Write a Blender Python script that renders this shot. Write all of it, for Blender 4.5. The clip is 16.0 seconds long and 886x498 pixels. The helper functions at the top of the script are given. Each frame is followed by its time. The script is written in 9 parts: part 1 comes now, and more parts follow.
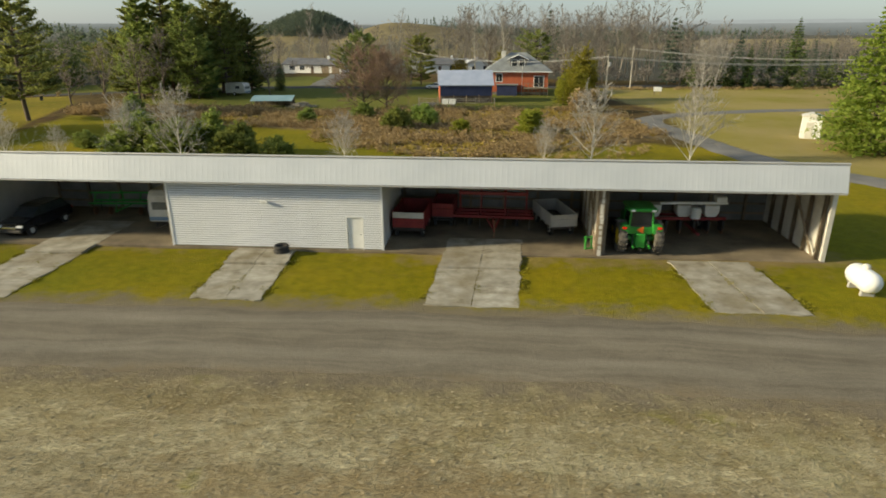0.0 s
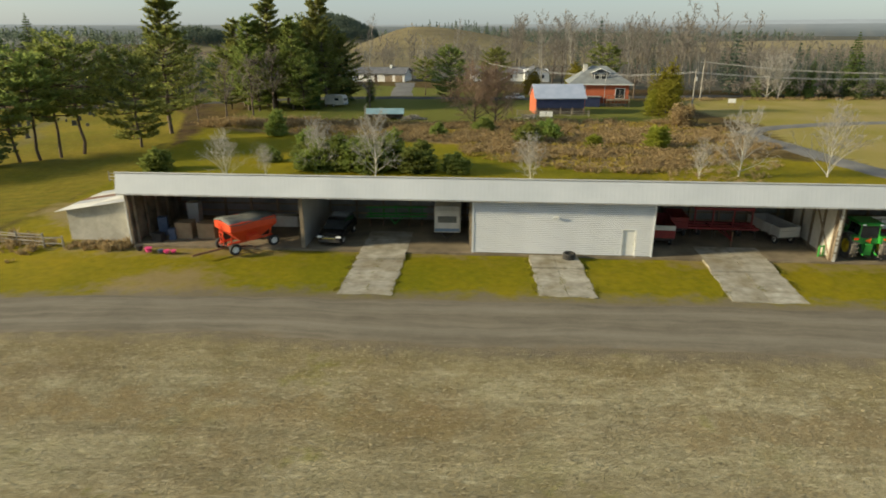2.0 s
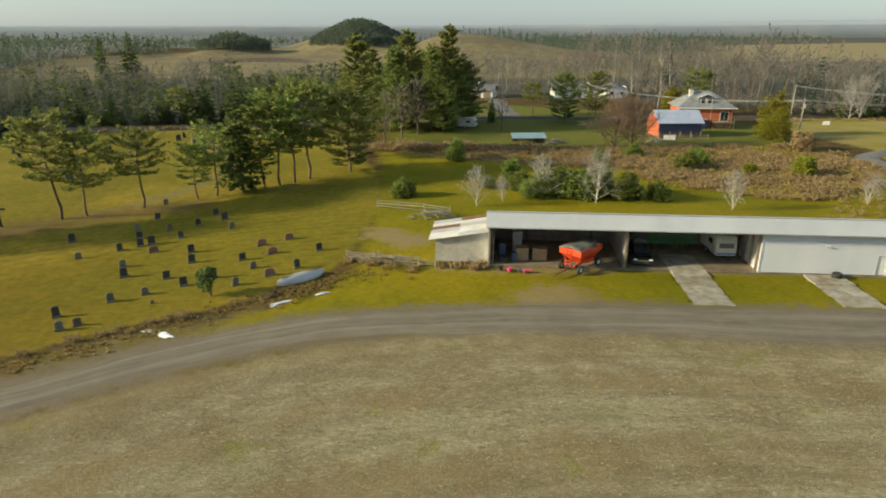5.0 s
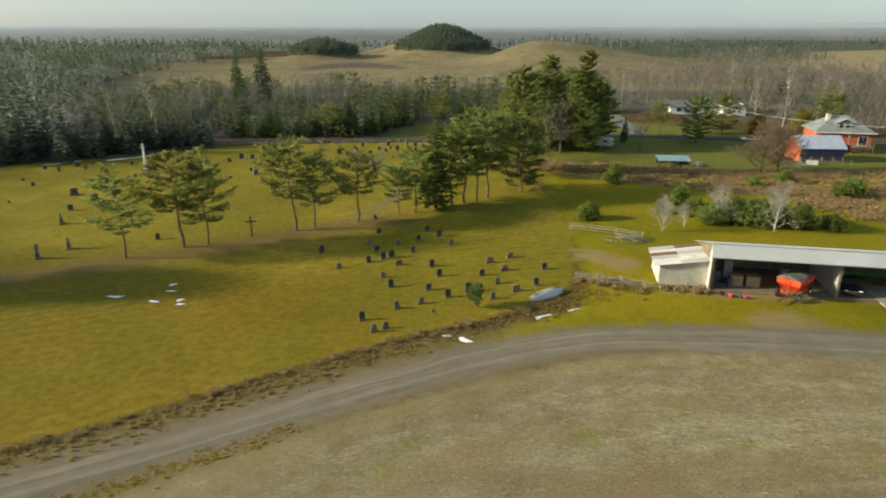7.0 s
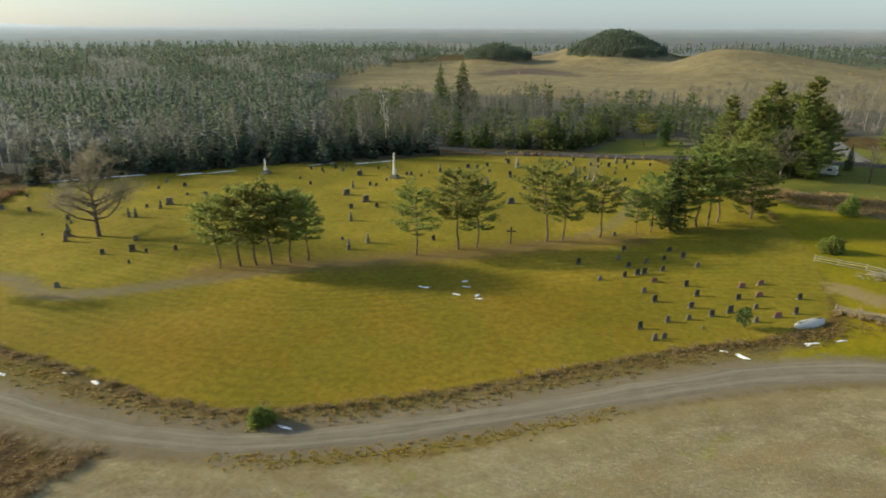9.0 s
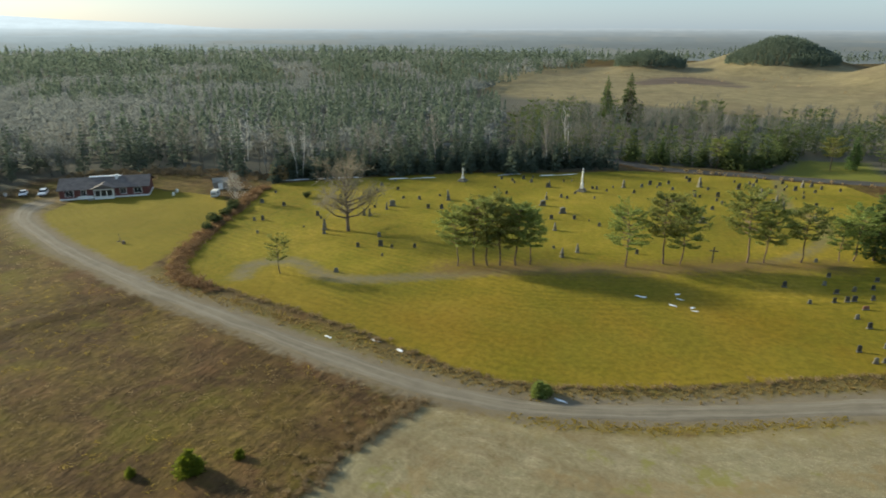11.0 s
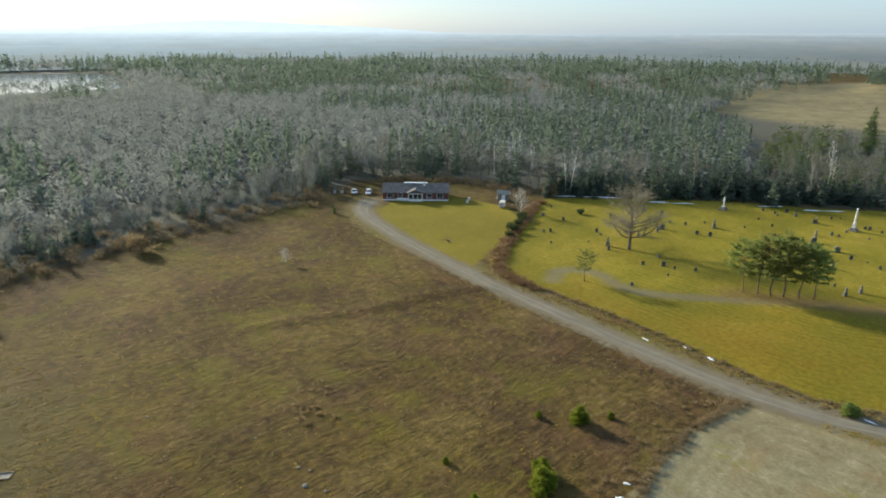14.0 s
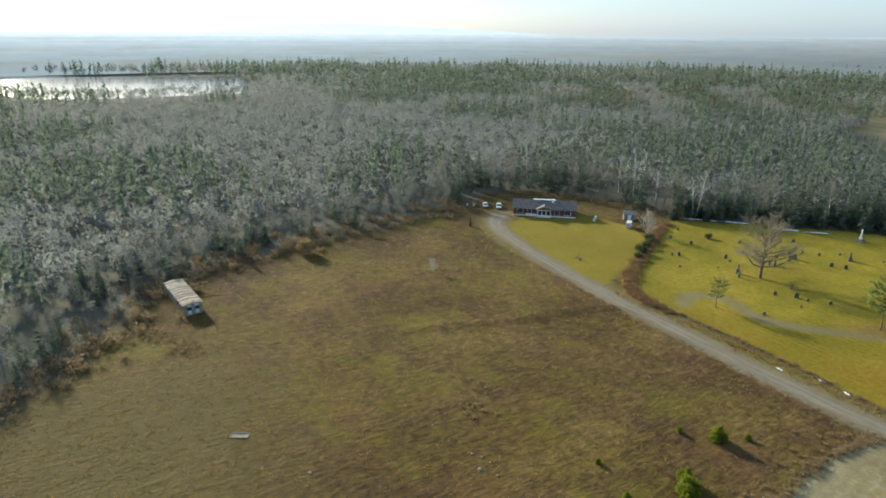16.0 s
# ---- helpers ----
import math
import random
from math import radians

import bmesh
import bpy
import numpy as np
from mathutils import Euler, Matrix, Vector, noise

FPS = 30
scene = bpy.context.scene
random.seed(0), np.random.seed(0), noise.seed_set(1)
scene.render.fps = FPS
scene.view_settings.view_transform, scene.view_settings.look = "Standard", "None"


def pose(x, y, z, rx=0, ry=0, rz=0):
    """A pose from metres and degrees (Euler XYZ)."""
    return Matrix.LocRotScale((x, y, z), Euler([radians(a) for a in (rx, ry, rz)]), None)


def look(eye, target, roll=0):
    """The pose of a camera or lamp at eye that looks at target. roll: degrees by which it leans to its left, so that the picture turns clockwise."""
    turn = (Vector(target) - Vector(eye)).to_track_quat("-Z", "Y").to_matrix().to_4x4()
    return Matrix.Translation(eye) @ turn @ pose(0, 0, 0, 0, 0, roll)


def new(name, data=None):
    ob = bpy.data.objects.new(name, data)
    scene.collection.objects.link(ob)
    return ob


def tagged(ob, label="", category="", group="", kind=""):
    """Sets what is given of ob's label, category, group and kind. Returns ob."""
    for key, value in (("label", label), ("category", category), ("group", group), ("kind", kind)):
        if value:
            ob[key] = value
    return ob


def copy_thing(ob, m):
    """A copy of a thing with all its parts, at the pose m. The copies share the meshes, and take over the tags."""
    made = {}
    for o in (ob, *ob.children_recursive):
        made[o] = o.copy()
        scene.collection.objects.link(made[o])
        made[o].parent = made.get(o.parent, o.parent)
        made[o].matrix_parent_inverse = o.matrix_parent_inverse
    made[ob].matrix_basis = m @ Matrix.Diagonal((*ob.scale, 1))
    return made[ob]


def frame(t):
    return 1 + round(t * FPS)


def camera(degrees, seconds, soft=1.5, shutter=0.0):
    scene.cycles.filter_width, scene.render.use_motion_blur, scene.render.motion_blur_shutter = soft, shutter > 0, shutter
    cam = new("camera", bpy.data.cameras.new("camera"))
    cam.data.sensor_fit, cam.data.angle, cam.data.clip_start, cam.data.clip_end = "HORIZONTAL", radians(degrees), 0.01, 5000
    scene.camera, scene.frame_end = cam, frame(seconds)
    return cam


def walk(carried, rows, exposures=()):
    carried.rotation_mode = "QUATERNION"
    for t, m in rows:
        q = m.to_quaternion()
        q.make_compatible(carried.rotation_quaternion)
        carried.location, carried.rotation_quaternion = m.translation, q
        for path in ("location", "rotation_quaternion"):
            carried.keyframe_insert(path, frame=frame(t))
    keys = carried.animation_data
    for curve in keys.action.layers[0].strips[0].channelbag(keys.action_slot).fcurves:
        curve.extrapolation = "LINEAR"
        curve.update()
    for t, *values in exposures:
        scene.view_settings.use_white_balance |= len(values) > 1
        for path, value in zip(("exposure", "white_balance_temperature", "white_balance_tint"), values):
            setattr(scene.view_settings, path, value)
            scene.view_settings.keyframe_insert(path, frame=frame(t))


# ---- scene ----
# ---- camera ----
cam = camera(71.4, 16.0, soft=1.75, shutter=0.35)
METRES, EYE, TILT, LEAN, TURN = 178.0, 12.8, -19.5, 0.0, 0.0
ROWS = [
    (0.0, 0.0, 0.0, 0.0, 0.0, 0.0, -0.0),
    (0.5, -0.024, -0.0084, 0.0006, -0.0, -0.01, 0.02),
    (1.0, -0.0523, -0.0206, 0.0009, 0.07, 0.01, 0.02),
    (1.5, -0.0767, -0.0318, 0.0017, 0.12, -0.01, 0.01),
    (2.0, -0.1063, -0.0455, 0.0029, 0.16, -0.0, -0.02),
    (2.5, -0.1316, -0.058, 0.004, 0.19, -0.02, -0.03),
    (3.0, -0.1615, -0.0733, 0.0058, 0.21, -0.05, -0.01),
    (3.5, -0.1862, -0.087, 0.0072, 0.23, -0.07, 0.01),
    (6.0, -0.3245, -0.1616, 0.021, 1.73, -0.09, -0.6),
    (6.5, -0.3514, -0.1781, 0.024, 3.46, -0.11, -1.25),
    (7.0, -0.3772, -0.1963, 0.0263, 5.99, -0.16, -2.16),
    (7.5, -0.4012, -0.2169, 0.0279, 9.41, -0.3, -3.41),
    (8.0, -0.4234, -0.24, 0.0289, 12.91, -0.55, -4.68),
    (8.5, -0.4433, -0.2652, 0.0293, 16.27, -0.86, -5.86),
    (9.0, -0.4605, -0.2925, 0.0291, 19.14, -1.19, -6.81),
    (11.5, -0.5235, -0.4474, 0.0222, 33.74, -3.41, -11.34),
    (12.0, -0.5307, -0.4812, 0.0205, 36.96, -4.03, -12.24),
    (12.5, -0.5362, -0.515, 0.0186, 40.05, -4.68, -13.12),
    (13.0, -0.5387, -0.5489, 0.0172, 42.86, -5.29, -13.79),
    (13.5, -0.5401, -0.5828, 0.0161, 45.46, -5.94, -14.48),
    (14.0, -0.5383, -0.6161, 0.0156, 48.15, -6.58, -15.08),
    (14.5, -0.5349, -0.6469, 0.0166, 51.12, -7.35, -15.76),
    (15.0, -0.5299, -0.6749, 0.0188, 53.48, -7.96, -16.27),
    (15.5, -0.5246, -0.6992, 0.0221, 55.81, -8.59, -16.8),
    (16.0, -0.5183, -0.7198, 0.0282, 57.72, -9.15, -17.11),
]
walk(cam, [(t, pose(0, 0, EYE, TILT, LEAN, TURN) @ pose(METRES * x, METRES * y, METRES * z, 90 + pitch, roll, yaw)) for t, x, y, z, yaw, pitch, roll in ROWS],
     [(0, 0.94, 6950, 4.5), (6, 1.06, 6850, 2.5), (9, 1.12, 6600, 2.5), (12, 1.22, 6000, 3), (16, 1.41, 5900, 4)])

# ---- light ----
SUN_AZ, SUN_EL = radians(188.0), radians(19.0)      # compass of the sun from +x, counter-clockwise
sun_way = Vector((math.cos(SUN_EL) * math.cos(SUN_AZ), math.cos(SUN_EL) * math.sin(SUN_AZ), math.sin(SUN_EL)))
world = bpy.data.worlds.new("sky")
scene.world = world
world.use_nodes = True
wn = world.node_tree
sky = wn.nodes.new("ShaderNodeTexSky")
sky.sky_type, sky.sun_disc = "NISHITA", False
sky.sun_elevation, sky.sun_rotation = SUN_EL, math.pi / 2 - SUN_AZ
sky.air_density, sky.dust_density, sky.ozone_density = 1.0, 1.0, 2.0
wn.nodes["Background"].inputs[1].default_value = 0.114
# a thin veil of high haze over the clear sky
veil = wn.nodes.new("ShaderNodeMix")
veil.data_type = "RGBA"
veil.inputs[0].default_value = 0.68
veil.inputs[7].default_value = (1.52, 1.90, 2.38, 1)
wn.links.new(sky.outputs[0], veil.inputs[6])
wn.links.new(veil.outputs[2], wn.nodes["Background"].inputs[0])
sun_lamp = bpy.data.lights.new("sun", "SUN")
sun_lamp.energy, sun_lamp.angle, sun_lamp.color = 3.7, radians(5.0), (1.0, 0.86, 0.62)
sun_ob = new("sun", sun_lamp)
sun_ob.matrix_world = look(sun_way * 100, (0, 0, 0))

# ---- materials ----


def nodes(name):
    m = bpy.data.materials.new(name)
    m.use_nodes = True
    nt = m.node_tree
    return m, nt, nt.nodes["Principled BSDF"]


def mixed(nt, fac, a, b, kind="MIX"):
    """A colour mix of a and b (sockets or colours)."""
    n = nt.nodes.new("ShaderNodeMix")
    n.data_type, n.blend_type = "RGBA", kind
    for sock, v in ((n.inputs[0], fac), (n.inputs[6], a), (n.inputs[7], b)):
        if isinstance(v, bpy.types.NodeSocket):
            nt.links.new(v, sock)
        elif isinstance(v, (int, float)):
            sock.default_value = v
        else:
            sock.default_value = (*v, 1)
    return n.outputs[2]


def noisy(nt, vec, scale, detail=4, rough=0.6, lo=0.35, hi=0.65):
    """Noise of a scale, stretched to the range lo..hi."""
    n = nt.nodes.new("ShaderNodeTexNoise")
    n.inputs["Scale"].default_value, n.inputs["Detail"].default_value, n.inputs["Roughness"].default_value = scale, detail, rough
    nt.links.new(vec, n.inputs["Vector"])
    r = nt.nodes.new("ShaderNodeMapRange")
    r.inputs[1].default_value, r.inputs[2].default_value = lo, hi
    nt.links.new(n.outputs[0], r.inputs[0])
    return r.outputs[0]


def maths(nt, op, a, b=0.0):
    n = nt.nodes.new("ShaderNodeMath")
    n.operation = op
    for sock, v in ((n.inputs[0], a), (n.inputs[1], b)):
        if isinstance(v, bpy.types.NodeSocket):
            nt.links.new(v, sock)
        else:
            sock.default_value = v
    return n.outputs[0]


def bumped(nt, bsdf, height, strength, distance=0.02):
    b = nt.nodes.new("ShaderNodeBump")
    b.inputs["Strength"].default_value, b.inputs["Distance"].default_value = strength, distance
    nt.links.new(height, b.inputs["Height"])
    nt.links.new(b.outputs[0], bsdf.inputs["Normal"])


def mat(name, a, b, scale=1.0, fine=12.0, rough=0.7, metal=0.0, bump=0.3, dist=0.02, vary=0.0, island=0.0, world_space=False, grit=0.25):
    """A surface that wanders between two colours, with a fine grain and relief. vary: from object to object; island: from piece to piece."""
    m, nt, bsdf = nodes(name)
    if world_space:
        vec = nt.nodes.new("ShaderNodeNewGeometry").outputs["Position"]
    else:
        vec = nt.nodes.new("ShaderNodeTexCoord").outputs["Object"]
    col = mixed(nt, noisy(nt, vec, scale), a, b)
    f = noisy(nt, vec, fine, 3, 0.7, 0.25, 0.75)
    col = mixed(nt, grit, col, mixed(nt, f, (0.3, 0.3, 0.3), (1, 1, 1)), "MULTIPLY")
    for amount, source in ((vary, "object"), (island, "island")):
        if amount:
            if source == "object":
                rnd = nt.nodes.new("ShaderNodeObjectInfo").outputs["Random"]
            else:
                rnd = nt.nodes.new("ShaderNodeNewGeometry").outputs["Random Per Island"]
            v = maths(nt, "ADD", maths(nt, "MULTIPLY", rnd, 2 * amount), 1 - amount)
            hsv = nt.nodes.new("ShaderNodeHueSaturation")
            nt.links.new(v, hsv.inputs["Value"])
            nt.links.new(col, hsv.inputs["Color"])
            col = hsv.outputs[0]
    nt.links.new(col, bsdf.inputs["Base Color"])
    bsdf.inputs["Roughness"].default_value, bsdf.inputs["Metallic"].default_value = rough, metal
    if bump:
        bumped(nt, bsdf, f, bump, dist)
    return m


def leafy(name, a, b, island=0.5, through_light=0.3, vary=0.0, gloss=0.2):
    """Foliage: a colour that changes from leaf to leaf and tree to tree, and lets some light through."""
    m, nt, bsdf = nodes(name)
    geo = nt.nodes.new("ShaderNodeNewGeometry")
    col = mixed(nt, geo.outputs["Random Per Island"], a, b)
    col = mixed(nt, noisy(nt, geo.outputs["Position"], 0.35, 2), mixed(nt, island, col, (0.25, 0.25, 0.25), "MULTIPLY"), col)
    if vary:
        rnd = nt.nodes.new("ShaderNodeObjectInfo").outputs["Random"]
        hsv = nt.nodes.new("ShaderNodeHueSaturation")
        nt.links.new(maths(nt, "ADD", maths(nt, "MULTIPLY", rnd, 2 * vary), 1 - vary), hsv.inputs["Value"])
        nt.links.new(maths(nt, "ADD", maths(nt, "MULTIPLY", rnd, 0.04), 0.48), hsv.inputs["Hue"])
        nt.links.new(col, hsv.inputs["Color"])
        col = hsv.outputs[0]
    nt.links.new(col, bsdf.inputs["Base Color"])
    bsdf.inputs["Roughness"].default_value = 0.75
    bsdf.inputs["Specular IOR Level"].default_value = gloss
    tr = nt.nodes.new("ShaderNodeBsdfTranslucent")
    nt.links.new(col, tr.inputs["Color"])
    mix = nt.nodes.new("ShaderNodeMixShader")
    mix.inputs[0].default_value = through_light
    nt.links.new(bsdf.outputs[0], mix.inputs[1])
    nt.links.new(tr.outputs[0], mix.inputs[2])
    nt.links.new(mix.outputs[0], nt.nodes["Material Output"].inputs[0])
    return m


M_GALV = mat("galvanised_steel", (0.555, 0.58, 0.60), (0.64, 0.66, 0.675), 0.25, 30, 0.45, 0.15, 0.05, 0.003, grit=0.12)
M_GALV_DULL = mat("dull_steel", (0.40, 0.40, 0.39), (0.55, 0.54, 0.52), 0.4, 20, 0.55, 0.2, 0.05, 0.003)
M_SIDING = mat("white_siding", (0.62, 0.635, 0.65), (0.70, 0.712, 0.725), 0.35, 9, 0.5, 0.0, 0.05, 0.003, grit=0.12)
M_WHITE = mat("white_paint", (0.72, 0.72, 0.70), (0.82, 0.82, 0.80), 1.5, 20, 0.45, 0, 0.05, 0.003, grit=0.12)
M_OLDWHITE = mat("weathered_white", (0.55, 0.53, 0.47), (0.72, 0.70, 0.64), 0.8, 10, 0.75, 0, 0.2, 0.01, grit=0.3)
M_CREAM = mat("dirty_cream_boards", (0.40, 0.375, 0.31), (0.56, 0.53, 0.45), 0.7, 8, 0.8, 0, 0.25, 0.01, grit=0.35)
M_WOOD = mat("weathered_wood", (0.16, 0.12, 0.08), (0.30, 0.24, 0.17), 1.2, 14, 0.85, 0, 0.4, 0.01, vary=0.25)
M_GREYWOOD = mat("silver_grey_wood", (0.19, 0.17, 0.14), (0.32, 0.295, 0.25), 1.2, 14, 0.9, 0, 0.4, 0.01, vary=0.2)
M_DARK = mat("dark_steel", (0.03, 0.03, 0.03), (0.07, 0.06, 0.055), 2, 20, 0.6, 0.3, 0.1, 0.004)
M_RUST = mat("rusty_steel", (0.14, 0.07, 0.04), (0.25, 0.13, 0.07), 3, 20, 0.8, 0.1, 0.3, 0.004)
M_RUBBER = mat("tyre_rubber", (0.018, 0.018, 0.018), (0.04, 0.038, 0.036), 4, 30, 0.85, 0, 0.2, 0.004)
M_GREEN = mat("tractor_green", (0.03, 0.26, 0.04), (0.04, 0.32, 0.05), 2, 30, 0.35, 0, 0.03, 0.002, grit=0.15)
M_YELLOW = mat("wheel_yellow", (0.75, 0.52, 0.03), (0.82, 0.60, 0.05), 2, 30, 0.4, 0, 0.03, 0.002, grit=0.15)
M_RED = mat("implement_red", (0.20, 0.014, 0.02), (0.28, 0.026, 0.026), 1.5, 16, 0.5, 0, 0.06, 0.003)
M_ORANGE = mat("wagon_orange", (0.62, 0.055, 0.018), (0.72, 0.08, 0.025), 1.2, 14, 0.45, 0, 0.05, 0.003, grit=0.15)
M_TARP = mat("grey_tarp", (0.10, 0.11, 0.10), (0.17, 0.17, 0.15), 1.4, 8, 0.7, 0, 0.5, 0.03)
M_GLASS_DARK = mat("window_glass", (0.02, 0.025, 0.03), (0.035, 0.04, 0.045), 1, 3, 0.08, 0, 0, grit=0.0)
M_BLACKCAR = mat("black_car_paint", (0.012, 0.013, 0.016), (0.02, 0.02, 0.024), 1, 3, 0.18, 0, 0, grit=0.0)
M_LIGHTLENS = mat("lamp_lens", (0.7, 0.72, 0.75), (0.85, 0.85, 0.88), 6, 30, 0.15, 0, 0, grit=0.05)
M_REDLENS = mat("red_lens", (0.6, 0.02, 0.01), (0.8, 0.05, 0.02), 6, 30, 0.2, 0, 0, grit=0.05)
M_SLOWSIGN = mat("orange_sign", (0.9, 0.16, 0.02), (0.95, 0.2, 0.03), 6, 30, 0.4, 0, 0, grit=0.05)
M_CONCRETE = mat("old_concrete", (0.13, 0.115, 0.09), (0.36, 0.345, 0.30), 0.6, 6, 0.9, 0, 0.35, 0.01, vary=0.13, world_space=True)
M_ASPHALT = mat("worn_asphalt", (0.15, 0.145, 0.136), (0.215, 0.207, 0.192), 0.3, 8, 0.9, 0, 0.3, 0.01, world_space=True)
M_STREET = mat("dark_asphalt", (0.055, 0.053, 0.05), (0.09, 0.086, 0.08), 0.3, 8, 0.95, 0, 0.3, 0.01, world_space=True)
for dull in (M_STREET, M_ASPHALT):
    dull.node_tree.nodes["Principled BSDF"].inputs["Specular IOR Level"].default_value = 0.1
M_POLEWOOD = mat("pale_pole_wood", (0.30, 0.275, 0.235), (0.42, 0.39, 0.34), 1.2, 14, 0.9, 0, 0.3, 0.01)
M_WIRE = mat("pale_wire", (0.38, 0.37, 0.35), (0.48, 0.47, 0.45), 2, 20, 0.5, 0.3, 0, grit=0.05)
M_BRICK = mat("red_brick_wall", (0.42, 0.10, 0.045), (0.50, 0.135, 0.06), 1.2, 9, 0.85, 0, 0.3, 0.01)
M_SHINGLE = mat("grey_shingles", (0.17, 0.185, 0.185), (0.25, 0.265, 0.265), 0.8, 6, 0.9, 0, 0.4, 0.02)
M_SLATE = mat("blue_grey_shingles", (0.105, 0.108, 0.118), (0.165, 0.168, 0.18), 0.8, 6, 0.85, 0, 0.4, 0.02)
M_SHEDSTEEL = mat("dark_inner_steel", (0.17, 0.17, 0.163), (0.26, 0.257, 0.245), 0.5, 12, 0.7, 0.1, 0.08, 0.003)
M_SHEDFLOOR = mat("dark_packed_earth", (0.14, 0.11, 0.07), (0.25, 0.20, 0.13), 0.5, 6, 0.95, 0, 0.5, 0.03, world_space=True)
M_DARKSHINGLE = mat("dark_shingles", (0.10, 0.085, 0.08), (0.155, 0.135, 0.125), 0.8, 6, 0.9, 0, 0.4, 0.02)
M_BLUEROOF = mat("pale_blue_steel", (0.42, 0.47, 0.58), (0.52, 0.56, 0.66), 0.5, 12, 0.45, 0.2, 0.05, 0.003)
M_NAVY = mat("navy_steel", (0.025, 0.035, 0.09), (0.04, 0.05, 0.12), 0.6, 12, 0.5, 0.1, 0.05, 0.003)
M_TEAL = mat("teal_steel", (0.20, 0.33, 0.35), (0.27, 0.40, 0.42), 0.6, 12, 0.5, 0.1, 0.05, 0.003)
M_REDSIDING = mat("dark_red_siding", (0.115, 0.034, 0.03), (0.155, 0.048, 0.042), 0.6, 10, 0.7, 0, 0.1, 0.005)
M_GRANITE = mat("grey_granite", (0.085, 0.080, 0.062), (0.19, 0.18, 0.145), 1.5, 30, 0.55, 0, 0.1, 0.004, vary=0.3)
M_BLACKSTONE = mat("black_granite", (0.03, 0.03, 0.03), (0.065, 0.064, 0.06), 1.5, 30, 0.5, 0, 0.05, 0.003, vary=0.3)
M_REDSTONE = mat("red_granite", (0.20, 0.09, 0.07), (0.30, 0.14, 0.11), 1.5, 30, 0.4, 0, 0.05, 0.003, vary=0.2)
M_WHITESTONE = mat("white_marble", (0.62, 0.61, 0.57), (0.78, 0.77, 0.73), 0.8, 12, 0.7, 0, 0.2, 0.01)
M_PALESTONE = mat("pale_weathered_stone", (0.17, 0.16, 0.13), (0.30, 0.285, 0.24), 1.2, 9, 0.9, 0, 0.4, 0.02)
M_SNOW = mat("old_snow", (0.78, 0.80, 0.84), (0.88, 0.89, 0.91), 2, 14, 0.6, 0, 0.4, 0.03, grit=0.08)
M_PINK = mat("pink_plastic", (0.75, 0.06, 0.22), (0.82, 0.10, 0.28), 3, 20, 0.4, 0, 0, grit=0.1)
M_BLUEPLASTIC = mat("blue_plastic", (0.06, 0.085, 0.15), (0.09, 0.12, 0.19), 3, 20, 0.5, 0, 0, grit=0.1)
M_CARD = mat("brown_cardboard", (0.30, 0.21, 0.12), (0.38, 0.27, 0.16), 2, 20, 0.85, 0, 0.05)
M_BARK = mat("brown_bark", (0.10, 0.075, 0.055), (0.17, 0.13, 0.10), 1.5, 14, 0.95, 0, 0.5, 0.02, vary=0.2)
M_PINEBARK = mat("orange_brown_bark", (0.10, 0.068, 0.046), (0.155, 0.105, 0.072), 1.0, 10, 0.95, 0, 0.5, 0.02, vary=0.2)
M_WOODTWIG = leafy("woodland_twigs", (0.185, 0.180, 0.152), (0.235, 0.228, 0.194), 0.1, 0.55, gloss=0.0)
M_TWIG = leafy("bare_twigs", (0.20, 0.175, 0.145), (0.34, 0.305, 0.26), 0.25, 0.45)
M_OAKTWIG = leafy("oak_twigs", (0.20, 0.178, 0.13), (0.29, 0.262, 0.20), 0.2, 0.45, gloss=0.0)
M_PALETWIG = leafy("pale_twigs", (0.32, 0.295, 0.26), (0.48, 0.45, 0.40), 0.2, 0.4)
# far twigs paled and cooled: haze painted into the base colour
M_FARTWIG = leafy("hazed_twigs", (0.208, 0.222, 0.208), (0.242, 0.256, 0.238), 0.05, 0.5, gloss=0.0)
M_BIRCH = mat("white_birch_bark", (0.50, 0.47, 0.42), (0.66, 0.63, 0.58), 0.8, 8, 0.85, 0, 0.2, 0.01, vary=0.12)
M_ASPEN = mat("grey_aspen_bark", (0.28, 0.262, 0.225), (0.42, 0.395, 0.345), 0.8, 8, 0.85, 0, 0.2, 0.01, vary=0.12)
M_REDTWIG = leafy("reddish_twigs", (0.235, 0.165, 0.118), (0.34, 0.245, 0.178), 0.1, 0.5, gloss=0.0)
M_PINE = leafy("pine_needles", (0.165, 0.205, 0.058), (0.325, 0.345, 0.098), 0.1, 0.58, vary=0.15)
M_WOODPINE = leafy("roadside_pine_needles", (0.105, 0.142, 0.052), (0.185, 0.215, 0.082), 0.1, 0.5, gloss=0.05)
M_SPRUCE = leafy("spruce_needles", (0.085, 0.14, 0.045), (0.18, 0.24, 0.075), 0.2, 0.55, vary=0.2)
M_GOLDBUSH = leafy("golden_needles", (0.22, 0.25, 0.03), (0.37, 0.39, 0.06), 0.15, 0.5)
M_CEDAR = leafy("cedar_needles", (0.20, 0.185, 0.022), (0.335, 0.30, 0.045), 0.15, 0.5, vary=0.1)
# needles greyed towards the twigs, haze painted into their colour too
M_FARCON = leafy("hazed_needles", (0.112, 0.144, 0.106), (0.158, 0.190, 0.140), 0.08, 0.5, gloss=0.05)
M_BUSH = leafy("bush_leaves", (0.18, 0.26, 0.04), (0.36, 0.42, 0.085), 0.1, 0.6, vary=0.25)
M_YELLOWGREEN = leafy("yellow_green_needles", (0.135, 0.172, 0.014), (0.26, 0.28, 0.03), 0.15, 0.55)
